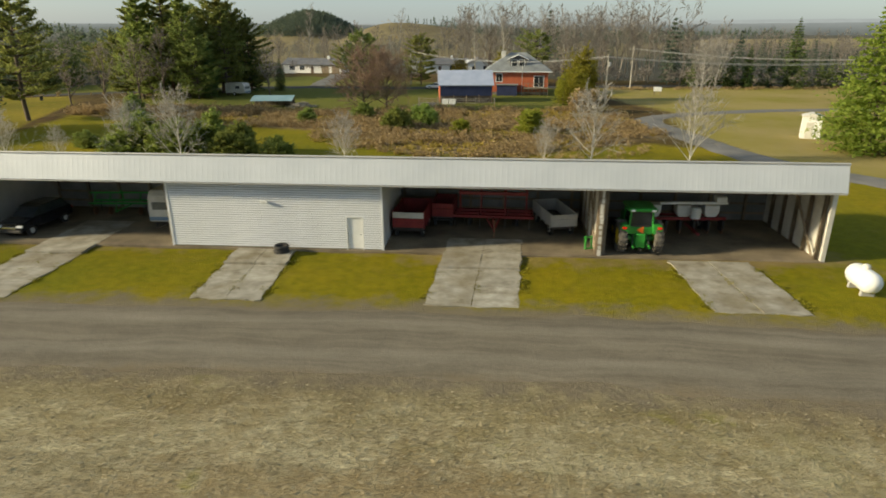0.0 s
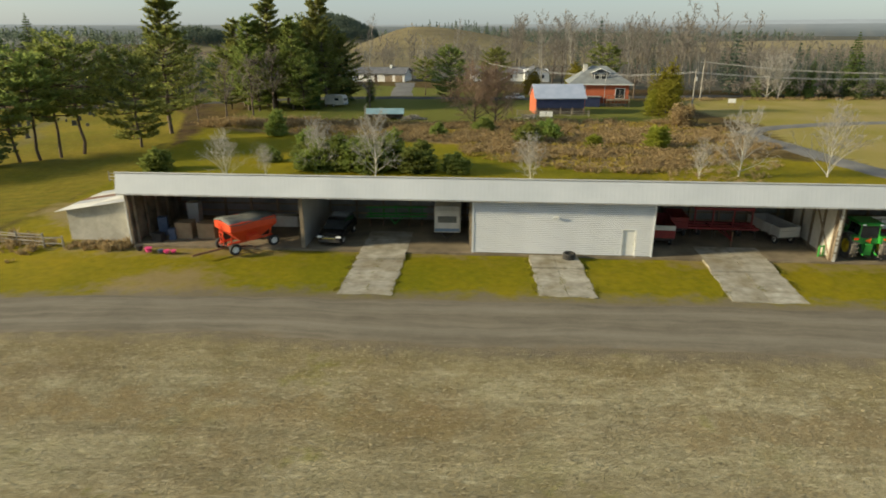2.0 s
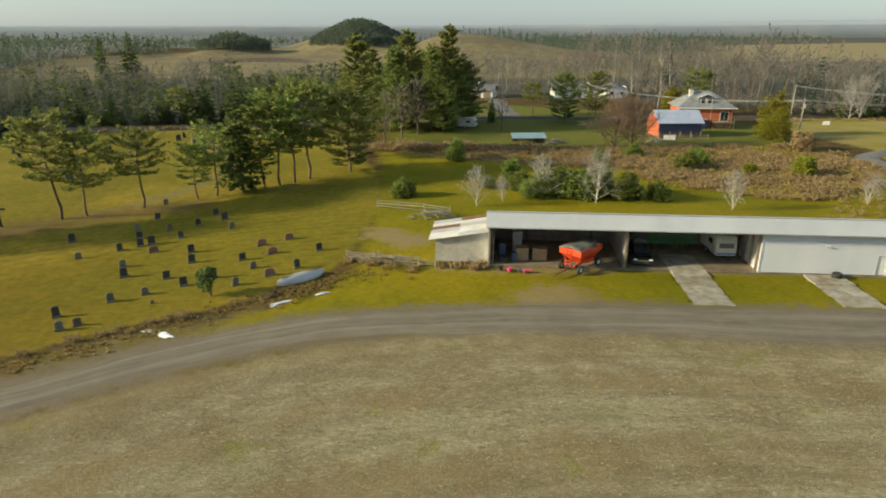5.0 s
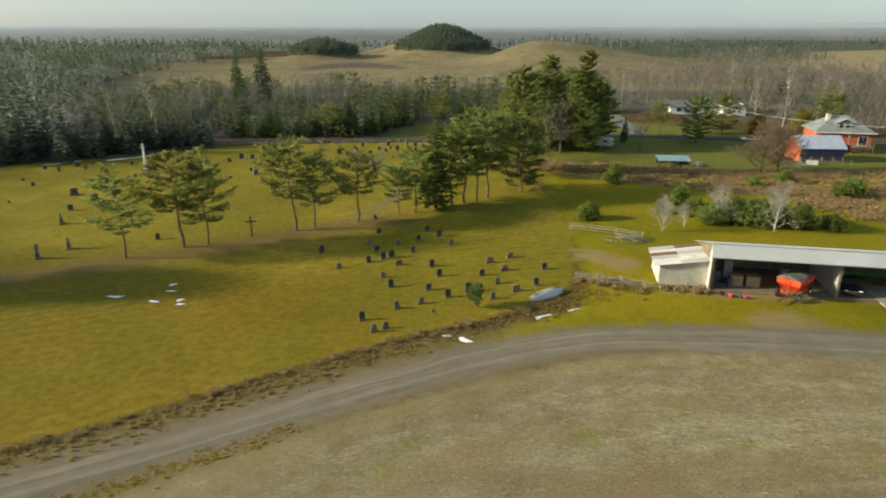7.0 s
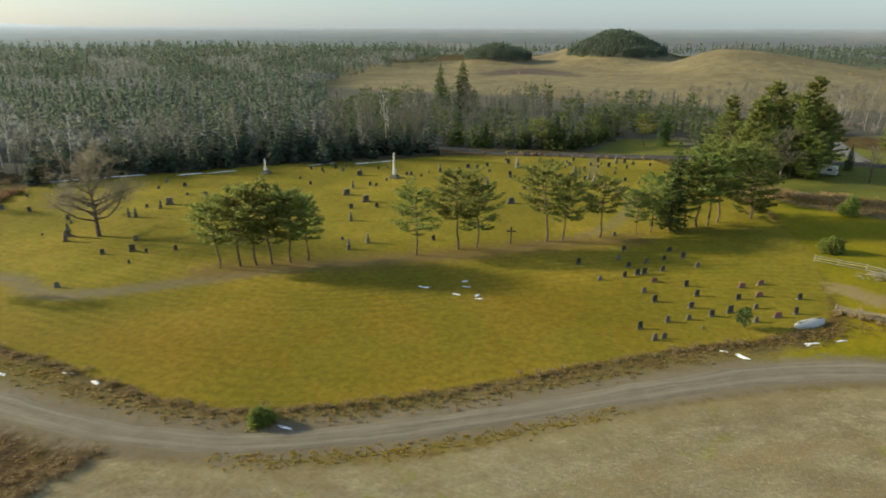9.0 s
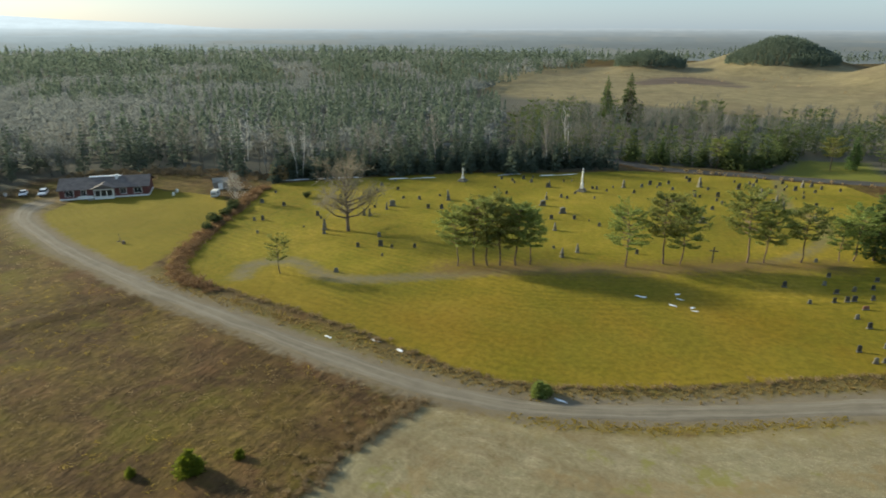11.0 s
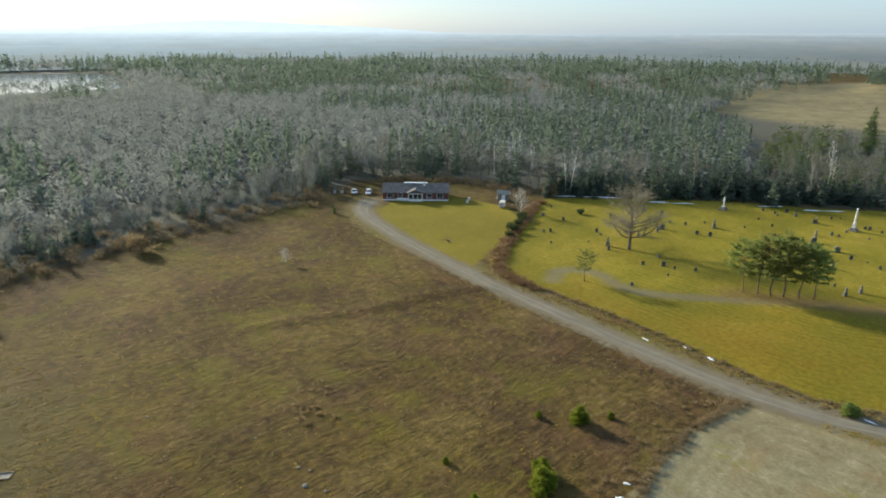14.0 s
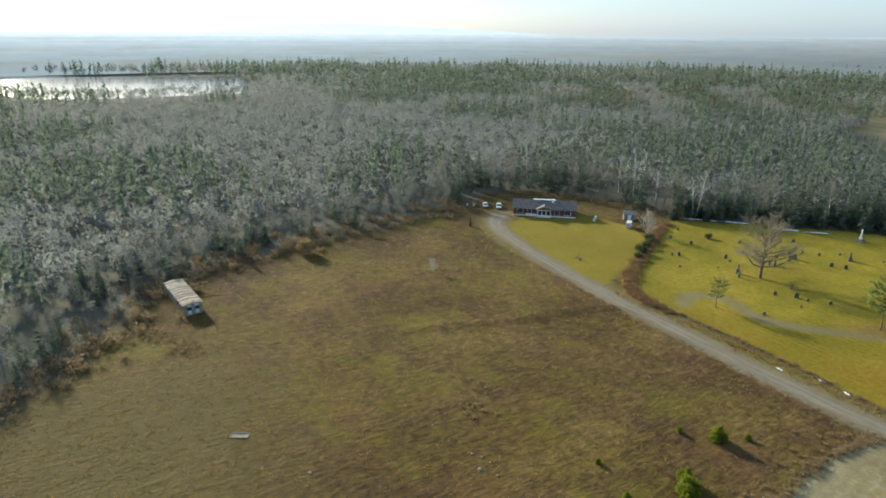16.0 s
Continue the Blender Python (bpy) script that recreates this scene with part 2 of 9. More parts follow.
M_JUNIPER = leafy("juniper_needles", (0.165, 0.215, 0.05), (0.31, 0.365, 0.095), 0.1, 0.55, vary=0.2)
M_WEED = leafy("dry_weeds", (0.28, 0.20, 0.10), (0.47, 0.36, 0.19), 0.2, 0.35)
M_RUSSET = leafy("russet_brambles", (0.25, 0.172, 0.082), (0.44, 0.33, 0.175), 0.2, 0.35, gloss=0.05)
M_HEDGE = leafy("rusty_hedge_leaves", (0.19, 0.115, 0.055), (0.34, 0.22, 0.118), 0.25, 0.35, gloss=0.05)
M_THICKET = leafy("dark_thicket_needles", (0.055, 0.075, 0.030), (0.105, 0.125, 0.05), 0.2, 0.4, gloss=0.1)
M_BROWNBRUSH = leafy("brown_brush", (0.20, 0.14, 0.075), (0.35, 0.26, 0.14), 0.2, 0.35)
M_HAY = leafy("dead_grass_blades", (0.30, 0.22, 0.05), (0.42, 0.33, 0.09), 0.15, 0.4)
M_GRASS = leafy("green_grass_blades", (0.15, 0.155, 0.012), (0.27, 0.23, 0.03), 0.2, 0.4)
M_LONGGRASS = leafy("long_dead_grass", (0.17, 0.128, 0.048), (0.26, 0.20, 0.08), 0.1, 0.65, gloss=0.0)
M_VERGE = leafy("tawny_verge_grass", (0.24, 0.178, 0.07), (0.38, 0.285, 0.115), 0.1, 0.55, gloss=0.05)
M_CHAFF = leafy("chopped_maize_straw", (0.20, 0.165, 0.095), (0.45, 0.39, 0.26), 0.1, 0.35, gloss=0.05)
M_STRAW = leafy("yellow_grass_tufts", (0.30, 0.22, 0.03), (0.47, 0.35, 0.07), 0.1, 0.55)

# ---- mesh helpers ----


def fast_mesh(name, verts, tris, material):
    """A mesh from arrays of corners and triangles."""
    me = bpy.data.meshes.new(name)
    verts, tris = np.asarray(verts, np.float32), np.asarray(tris, np.int32)
    me.vertices.add(len(verts))
    me.vertices.foreach_set("co", verts.ravel())
    k = tris.shape[1]
    me.loops.add(tris.size)
    me.loops.foreach_set("vertex_index", tris.ravel())
    me.polygons.add(len(tris))
    me.polygons.foreach_set("loop_start", np.arange(0, tris.size, k, dtype=np.int32))
    me.materials.append(material)
    me.update(calc_edges=True)
    return me


def part(name, bm, material, parent=None, label="", smooth=False):
    """One mesh object from a bmesh (or a finished mesh), under a thing or a part."""
    if isinstance(bm, bmesh.types.BMesh):
        me = bpy.data.meshes.new(name)
        bm.to_mesh(me)
        bm.free()
        me.materials.append(material)
    else:
        me = bm
    if smooth:
        me.shade_smooth()
    ob = new(name, me)
    ob.parent = parent
    return tagged(ob, label)


def thing(name, m, label, category, group="", kind=""):
    ob = new(name)
    ob.matrix_world = m
    return tagged(ob, label, category, group, kind)


def box(x0, x1, y0, y1, z0, z1, bevel=0.0, bm=None):
    """A bmesh box, its edges bevelled."""
    b = bm or bmesh.new()
    made = bmesh.ops.create_cube(b, size=1, matrix=Matrix.LocRotScale(((x0 + x1) / 2, (y0 + y1) / 2, (z0 + z1) / 2), None, (abs(x1 - x0), abs(y1 - y0), abs(z1 - z0))))
    if bevel:
        edges = list({e for v in made["verts"] for e in v.link_edges})
        bmesh.ops.bevel(b, geom=edges, offset=bevel, segments=1, affect="EDGES")
    return b


def rod(p0, p1, r0, r1=None, n=8, bm=None):
    """A round bar from p0 to p1."""
    b = bm or bmesh.new()
    p0, p1 = Vector(p0), Vector(p1)
    way = p1 - p0
    m = Matrix.Translation((p0 + p1) / 2) @ way.to_track_quat("Z", "Y").to_matrix().to_4x4()
    bmesh.ops.create_cone(b, cap_ends=True, segments=n, radius1=r0, radius2=r0 if r1 is None else r1, depth=way.length, matrix=m)
    return b


def prism(outline, y0, y1, bm=None, bevel=0.0):
    """A profile in x, z drawn out along y."""
    b = bm or bmesh.new()
    a = [b.verts.new((x, y0, z)) for x, z in outline]
    c = [b.verts.new((x, y1, z)) for x, z in outline]
    k = len(outline)
    faces = [b.faces.new(a), b.faces.new(c[::-1])]
    for i in range(k):
        faces.append(b.faces.new((a[i], c[i], c[(i + 1) % k], a[(i + 1) % k])))
    bmesh.ops.recalc_face_normals(b, faces=faces)
    if bevel:
        bmesh.ops.bevel(b, geom=list({e for f in faces for e in f.edges}), offset=bevel, segments=2, affect="EDGES")
    return b


def spun(profile, n=20, axis="z", bm=None, capped=True):
    """A turned body: radius and height pairs round an axis."""
    b = bm or bmesh.new()
    rings = []
    for r, h in profile:
        ring = []
        for i in range(n):
            a = 2 * math.pi * i / n
            c, s = r * math.cos(a), r * math.sin(a)
            ring.append(b.verts.new({"z": (c, s, h), "x": (h, c, s), "y": (c, h, s)}[axis]))
        rings.append(ring)
    faces = []
    for p, q in zip(rings, rings[1:]):
        for i in range(n):
            faces.append(b.faces.new((p[i], p[(i + 1) % n], q[(i + 1) % n], q[i])))
    if capped:
        for ring in (rings[0], rings[-1]):
            faces.append(b.faces.new(ring))
    bmesh.ops.recalc_face_normals(b, faces=faces)
    return b


# ---- the lie of the land ----


def step(a, b, v):
    u = np.clip((np.asarray(v, float) - a) / (b - a), 0, 1)
    return u * u * (3 - 2 * u)


def mound(x, y, cx, cy, rx, ry, h):
    return h * np.exp(-(((x - cx) / rx) ** 2 + ((y - cy) / ry) ** 2))


def line_distance(x, y, line):
    best = np.full(np.shape(x), 1e9)
    for (ax, ay), (bx, by) in zip(line, line[1:]):
        dx, dy = bx - ax, by - ay
        u = np.clip(((x - ax) * dx + (y - ay) * dy) / (dx * dx + dy * dy), 0, 1)
        best = np.minimum(best, np.hypot(x - ax - u * dx, y - ay - u * dy))
    return best


BANK = [(-201.0, -62.0), (-199.5, -55.0), (-194.0, -40.0), (-191.0, -22.0), (-187.0, -14.0)]


def height(x, y):
    x, y = np.asarray(x, float), np.asarray(y, float)
    z = -1.7 * step(-35, -105, x) - 0.6 * step(-110, -260, x)
    z = z + 0.15 * step(0, 20, x) * step(60, 20, y)
    # a low bank across the pasture
    z = z + 0.55 * np.exp(-(line_distance(x, y, BANK) / 1.3) ** 2)
    # far hills: two wooded domes and a long bare ridge
    z = z + mound(x, y, -156, 757, 50, 60, 26) + mound(x, y, -286, 692, 34, 45, 14) + mound(x, y, -172, 860, 70, 60, 33)
    z = z + mound(x, y, -45, 600, np.where(x < -45, 48, 100), 85, 20)
    return z


def ground_z(x, y):
    return float(height(x, y))


def edge_distance(x, y, poly):
    """Metres to the outline of a polygon; minus inside."""
    best = np.full(np.shape(x), 1e9)
    inside = np.zeros(np.shape(x), bool)
    for (ax, ay), (bx, by) in zip(poly, poly[1:] + poly[:1]):
        dx, dy = bx - ax, by - ay
        u = np.clip(((x - ax) * dx + (y - ay) * dy) / (dx * dx + dy * dy + 1e-9), 0, 1)
        best = np.minimum(best, np.hypot(x - ax - u * dx, y - ay - u * dy))
        if ay != by:
            inside ^= ((ay > y) != (by > y)) & (x < (bx - ax) * (y - ay) / (by - ay) + ax)
    return np.where(inside, -best, best)


def smooth_line(pts, n=8):
    """A Catmull-Rom line through points, each with any number of values."""
    p = [np.array(q, float) for q in pts]
    p = [2 * p[0] - p[1]] + p + [2 * p[-1] - p[-2]]
    out = []
    for a, b, c, d in zip(p, p[1:], p[2:], p[3:]):
        for i in range(n):
            t = i / n
            out.append(0.5 * (2 * b + (c - a) * t + (2 * a - 5 * b + 4 * c - d) * t * t + (3 * b - a - 3 * c + d) * t ** 3))
    return out + [p[-2]]


ROAD = smooth_line([(110, 6, 7), (70, 12.5, 7), (40, 18, 7), (18, 21.6, 7), (0, 24, 7), (-20, 25.1, 6.6), (-31, 26.2, 6), (-44, 26.2, 5.6), (-58.3, 25.2, 5.0), (-69.3, 20.9, 4.6),
                    (-80.7, 14.1, 4.1), (-93.5, 5.3, 3.9), (-101.6, 0.1, 3.8), (-108.7, -4.4, 3.8), (-117.8, -8.6, 3.7), (-130, -11.2, 3.6), (-144, -11.7, 3.6), (-159, -11.4, 3.5),
                    (-191, -10.2, 3.4), (-221, -7.3, 3.5), (-238, -4.5, 3.8), (-251, -1.8, 4.2), (-259, 1.5, 5), (-264, 6, 7), (-267, 10, 9)], 6)
LAWN = [(-59, 40), (-62.2, 34.6), (-68.7, 30), (-75, 26.5), (-80.4, 23), (-85, 19.9), (-90.4, 15.8), (-95.3, 11.7), (-101, 7.6), (-106, 3.6), (-111, 0.6), (-116, -2.1), (-121.7, -4.3), (-129, -5), (-137, -4.3),
        (-147, -3.4), (-157, -2.7), (-166, -3), (-180, -3.5), (-193, -4.2), (-199, 0),
        (-206, 14), (-213, 27), (-222, 42), (-231, 58), (-213, 79), (-188, 103), (-168, 114), (-145, 133), (-112, 142), (-86, 145), (-75, 128), (-66, 102), (-60, 85), (-57, 66)]
STUBBLE = [(-129.6, -16), (-126, -13.6), (-119, -12), (-112, -10), (-106, -7.7), (-100.3, -4.8), (-95, -1), (-88.2, 4.9), (-79.5, 11.2), (-67.5, 17.8), (-57, 22.3), (-44, 25), (-30, 25), (-20, 24), (0, 23), (18, 20), (40, 16),
           (120, -2), (120, -200), (-124, -200), (-126, -60), (-129.5, -30)]
YARD = [(-57, 40), (-59, 34), (-70, 24), (-57, 26), (-30, 28), (0, 26), (20, 24), (40, 20), (60, 18), (75, 60), (40, 66), (24, 74), (8, 66), (-4, 68), (-13, 76), (-16, 84), (-38, 91), (-54, 99), (-62, 106), (-60, 85)]
BRAMBLE = [(-62, 108), (-54, 100), (-38, 92), (-18, 84), (-16, 74), (-3, 65), (6, 63), (22, 76), (29.5, 80), (29, 98), (24, 108), (-4, 108), (-24, 105), (-44, 112)]
HAYFIELD = [(34, 66), (32, 82), (34, 92), (38, 104), (34, 120), (36, 150), (130, 150), (170, 60), (120, 20), (60, 24), (44, 48)]
HOUSE_LAWN = [(-198, -7), (-222, -4.6), (-243, -0.6), (-255, 4), (-262, 16), (-258, 34), (-232, 40), (-214, 30), (-207, 12)]
BACKYARD = [(-60, 112), (-30, 108), (10, 108), (26, 108), (30, 125), (26, 150), (0, 165), (-40, 190), (-70, 180)]
PATH = smooth_line([(-180, 2), (-183, 8), (-177, 13.5), (-168, 11), (-160, 13), (-149, 22), (-137, 33), (-120, 44), (-106, 54), (-96, 65), (-90, 78), (-89, 97), (-98, 112), (-104, 146)], 4)
WOODS = [(-232, 60), (-213, 82), (-188, 106), (-168, 117), (-150, 134), (-170, 160), (-210, 230), (-400, 330), (-700, 300), (-700, -400), (-240, -330), (-205, -140), (-222, -126),
         (-252, -108), (-262, -92), (-268, -66), (-276, -26), (-284, 6), (-296, 22), (-284, 44), (-262, 56), (-244, 58)]

DRY = [(-70, 28), (-90, 11), (-113, -2), (-130, -6), (-200, -8), (-178, 2), (-150, 14), (-122, 30), (-104, 40), (-82, 44)]
SCAR = [(-253, 500), (-250, 580), (-224, 608), (-182, 569), (-150, 489), (-178, 500), (-212, 520), (-232, 478)]
EASTFIELD = [(150, 470), (300, 470), (520, 560), (760, 900), (760, 1180), (470, 1030), (330, 920), (190, 600)]
PASTURE = [(-129, -14), (-140, -15), (-200, -14), (-240, -9), (-262, -2), (-270, -30), (-262, -66), (-256, -92), (-238, -112), (-215, -138), (-180, -160), (-127, -160), (-128, -50), (-131, -30)]
RUT = [(-32.7, 17.2), (-37.7, 14.8), (-40.2, 13.0), (-43.2, 11.0), (-45.6, 8.2), (-47.3, 5.0), (-48.2, 0.0), (-48.4, -6.0)]
EAST_LAND = [(-66, 162), (-60, 204), (-18, 208), (34, 176), (170, 154), (1500, -100), (4100, 3000), (600, 4100), (0, 1000), (130, 420), (20, 425), (-50, 370), (-130, 300), (-190, 330), (-320, 440), (-420, 420), (-400, 330), (-235, 245), (-205, 160), (-152, 146), (-110, 153)]
DITCH = [(-62, 34.4), (-68.5, 29.6), (-75, 26), (-85, 19.4), (-95, 11.6), (-106, 3.2), (-116, -2.5), (-122, -4.7), (-129, -5.4), (-137, -4.8), (-150, -3.6), (-166, -3.4), (-186, -4.2)]
SOUTH_VERGE = [(-83.5, 9.2), (-88.4, 5.6), (-93, 2.0), (-97.9, -1.3), (-102.5, -4.2), (-106.5, -6.5), (-112, -9.2), (-118, -11.2)]
STRAW = [(-208, -140), (-214, -128), (-216, -114), (-211, -100), (-196, -95), (-180, -97), (-168, -101), (-160, -112), (-168, -140), (-190, -152)]
LITTER = [(-150, 26), (-137, 34), (-121, 43.5), (-101, 58), (-86, 67)]

# ground sheet: fine in the middle, coarse to the horizon


def axis(lo, hi, fine, reach, growth=1.22):
    out, gap, v = list(np.arange(lo, hi + 0.01, fine)), fine, hi
    while v < reach:
        gap *= growth
        v += gap
        out.append(v)
    gap, v = fine, lo
    while v > -reach:
        gap *= growth
        v -= gap
        out.insert(0, v)
    return np.array(out)


gx, gy = axis(-285, 75, 1.7, 4200, 1.12), axis(-145, 180, 1.7, 4200, 1.12)
GX, GY = np.meshgrid(gx, gy)
GZ = height(GX, GY) + 0.04 * np.sin(GX * 0.9 + 2 * np.sin(GY * 0.31)) * np.sin(GY * 0.8 + 1.7 * np.sin(GX * 0.23))
nx, ny = len(gx), len(gy)
ii = np.arange(nx * ny).reshape(ny, nx)
quads = np.stack([ii[:-1, :-1], ii[:-1, 1:], ii[1:, 1:], ii[1:, :-1]], -1).reshape(-1, 4)


def ground_material():
    m, nt, bsdf = nodes("ground_cover")
    pos = nt.nodes.new("ShaderNodeNewGeometry").outputs["Position"]
    wob = maths(nt, "MULTIPLY", maths(nt, "SUBTRACT", noisy(nt, pos, 0.7, 5, 0.65, 0.3, 0.7), 0.5), 3.0)

    def zone(name, soft=0.8, wobble=1.0):
        at = nt.nodes.new("ShaderNodeAttribute")
        at.attribute_name = name
        d = maths(nt, "ADD", at.outputs["Fac"], maths(nt, "MULTIPLY", wob, wobble))
        r = nt.nodes.new("ShaderNodeMapRange")
        r.inputs[1].default_value, r.inputs[2].default_value, r.inputs[3].default_value, r.inputs[4].default_value = -soft, soft, 1, 0
        nt.links.new(d, r.inputs[0])
        return r.outputs[0]

    big, mid, small = noisy(nt, pos, 0.045, 4, 0.6, 0.35, 0.65), noisy(nt, pos, 0.35, 5, 0.65, 0.35, 0.65), noisy(nt, pos, 2.6, 4, 0.7, 0.38, 0.62)
    tiny = noisy(nt, pos, 11, 3, 0.7, 0.3, 0.7)

    def cover(a, b, c, d):
        """Four tones: patch to patch, and clump to clump."""
        f = maths(nt, "ADD", maths(nt, "MULTIPLY", mid, 0.5), maths(nt, "MULTIPLY", small, 0.5))
        return mixed(nt, f, mixed(nt, big, a, b), mixed(nt, big, c, d))

    patch = noisy(nt, pos, 0.04, 7, 0.74, 0.43, 0.58)
    rough = mixed(nt, patch, cover((0.030, 0.020, 0.011), (0.052, 0.031, 0.014), (0.118, 0.072, 0.038), (0.070, 0.050, 0.018)), cover((0.072, 0.054, 0.012), (0.10, 0.07, 0.016), (0.165, 0.115, 0.05), (0.072, 0.056, 0.014)))
    col = mixed(nt, 0.8, rough, mixed(nt, noisy(nt, pos, 0.55, 7, 0.74, 0.36, 0.64), (0.55, 0.53, 0.47), (1.48, 1.42, 1.14)), "MULTIPLY")
    col = mixed(nt, maths(nt, "MULTIPLY", zone("d_verge", 1.6, 1.0), 0.8), col, cover((0.135, 0.104, 0.044), (0.17, 0.128, 0.054), (0.20, 0.152, 0.074), (0.14, 0.117, 0.042)))
    col = mixed(nt, maths(nt, "MULTIPLY", noisy(nt, pos, 0.075, 6, 0.7, 0.53, 0.64), 0.6), col, (0.112, 0.096, 0.014))
    col = mixed(nt, maths(nt, "MULTIPLY", noisy(nt, pos, 0.11, 6, 0.72, 0.55, 0.66), 0.55), col, (0.115, 0.062, 0.026))
    col = mixed(nt, maths(nt, "MULTIPLY", zone("d_straw", 9, 5), 0.8), col, cover((0.072, 0.056, 0.022), (0.098, 0.074, 0.031), (0.128, 0.098, 0.044), (0.092, 0.073, 0.025)))
    col = mixed(nt, maths(nt, "MULTIPLY", zone("d_gold", 0.9, 0.8), 0.8), col, cover((0.16, 0.125, 0.016), (0.22, 0.155, 0.02), (0.17, 0.14, 0.018), (0.24, 0.175, 0.035)))
    col = mixed(nt, maths(nt, "MULTIPLY", zone("d_ditch", 0.6, 0.5), 0.7), col, (0.062, 0.046, 0.022))
    wood = cover((0.080, 0.078, 0.060), (0.098, 0.092, 0.068), (0.112, 0.100, 0.074), (0.085, 0.084, 0.062))
    col = mixed(nt, zone("d_woods", 3, 2), col, wood)
    far = cover((0.205, 0.174, 0.092), (0.275, 0.228, 0.128), (0.245, 0.204, 0.112), (0.165, 0.146, 0.078))
    far = mixed(nt, maths(nt, "MULTIPLY", noisy(nt, pos, 0.02, 6, 0.7, 0.5, 0.62), 0.55), far, (0.15, 0.128, 0.07))
    far = mixed(nt, 0.6, far, mixed(nt, noisy(nt, pos, 0.10, 6, 0.75, 0.36, 0.64), (0.50, 0.48, 0.46), (1.16, 1.12, 1.06)), "MULTIPLY")
    far = mixed(nt, maths(nt, "MULTIPLY", noisy(nt, pos, 0.011, 6, 0.68, 0.48, 0.60), 0.5), far, (0.125, 0.098, 0.058))
    col = mixed(nt, zone("d_hill", 12, 2), col, far)
    col = mixed(nt, zone("d_eastfield", 12, 3), col, cover((0.25, 0.20, 0.105), (0.30, 0.245, 0.135), (0.27, 0.215, 0.11), (0.22, 0.185, 0.09)))
    col = mixed(nt, zone("d_scar", 6, 4), col, cover((0.085, 0.066, 0.052), (0.115, 0.084, 0.064), (0.07, 0.058, 0.046), (0.135, 0.10, 0.072)))
    bram = cover((0.20, 0.13, 0.065), (0.25, 0.17, 0.09), (0.17, 0.14, 0.045), (0.28, 0.20, 0.11))
    col = mixed(nt, zone("d_bramble", 1.5, 1.5), col, bram)
    green = cover((0.125, 0.128, 0.005), (0.205, 0.172, 0.006), (0.165, 0.150, 0.006), (0.255, 0.188, 0.010))
    green = mixed(nt, 0.8, green, mixed(nt, noisy(nt, pos, 1.6, 7, 0.74, 0.36, 0.64), (0.74, 0.77, 0.74), (1.18, 1.16, 1.12)), "MULTIPLY")
    green = mixed(nt, maths(nt, "MULTIPLY", noisy(nt, pos, 0.42, 5, 0.7, 0.56, 0.68), 0.3), green, (0.20, 0.15, 0.03))
    col = mixed(nt, zone("d_yard", 1.0, 0.8), col, green)
    col = mixed(nt, zone("d_backyard", 2.0, 1.0), col, cover((0.10, 0.125, 0.02), (0.14, 0.145, 0.025), (0.16, 0.14, 0.03), (0.11, 0.115, 0.025)))
    col = mixed(nt, zone("d_hay", 1.0, 1.0), col, mixed(nt, noisy(nt, pos, 0.05, 4, 0.6, 0.42, 0.62), cover((0.27, 0.215, 0.075), (0.35, 0.275, 0.115), (0.31, 0.235, 0.09), (0.25, 0.21, 0.065)), cover((0.20, 0.19, 0.03), (0.25, 0.215, 0.045), (0.22, 0.19, 0.035), (0.28, 0.225, 0.06))))
    lawn = cover((0.122, 0.129, 0.010), (0.200, 0.170, 0.015), (0.162, 0.140, 0.012), (0.278, 0.210, 0.034))
    dry = cover((0.132, 0.106, 0.008), (0.166, 0.117, 0.010), (0.156, 0.106, 0.010), (0.192, 0.132, 0.017))
    sweep = noisy(nt, pos, 0.04, 5, 0.62, 0.42, 0.60)
    dry = mixed(nt, maths(nt, "MULTIPLY", sweep, 0.85), dry, cover((0.108, 0.104, 0.010), (0.145, 0.128, 0.012), (0.125, 0.112, 0.010), (0.17, 0.138, 0.018)))
    turf = mixed(nt, maths(nt, "MULTIPLY", sweep, 0.85), lawn, cover((0.095, 0.108, 0.009), (0.135, 0.130, 0.011), (0.185, 0.128, 0.016), (0.145, 0.122, 0.014)))
    turf = mixed(nt, zone("d_dry", 11, 2.5), turf, dry)
    turf = mixed(nt, 1.0, turf, (1.11, 1.06, 1.0), "MULTIPLY")
    turf = mixed(nt, 0.75, turf, mixed(nt, noisy(nt, pos, 1.1, 6, 0.72, 0.36, 0.64), (0.70, 0.72, 0.70), (1.22, 1.18, 1.15)), "MULTIPLY")
    away = nt.nodes.new("ShaderNodeAttribute")
    away.attribute_name = "d_margin"
    swath = maths(nt, "SINE", maths(nt, "MULTIPLY", maths(nt, "ADD", away.outputs["Fac"], maths(nt, "MULTIPLY", noisy(nt, pos, 0.12, 3), 0.9)), 3.6))
    turf = mixed(nt, maths(nt, "MULTIPLY", noisy(nt, pos, 0.03, 3, 0.5, 0.42, 0.6), 0.8), turf, mixed(nt, maths(nt, "ADD", maths(nt, "MULTIPLY", swath, 0.5), 0.5), (0.90, 0.90, 0.92), (1.08, 1.07, 1.04)), "MULTIPLY")
    col = mixed(nt, zone("d_lawn", 0.5, 0.35), col, turf)
    col = mixed(nt, maths(nt, "MULTIPLY", zone("d_path", 1.3, 0.6), 0.75), col, cover((0.13, 0.112, 0.075), (0.165, 0.145, 0.105), (0.14, 0.115, 0.07), (0.19, 0.165, 0.12)))
    col = mixed(nt, maths(nt, "MULTIPLY", zone("d_litter", 2.6, 1.6), 0.85), col, cover((0.14, 0.088, 0.032), (0.17, 0.105, 0.042), (0.15, 0.10, 0.035), (0.12, 0.095, 0.025)))
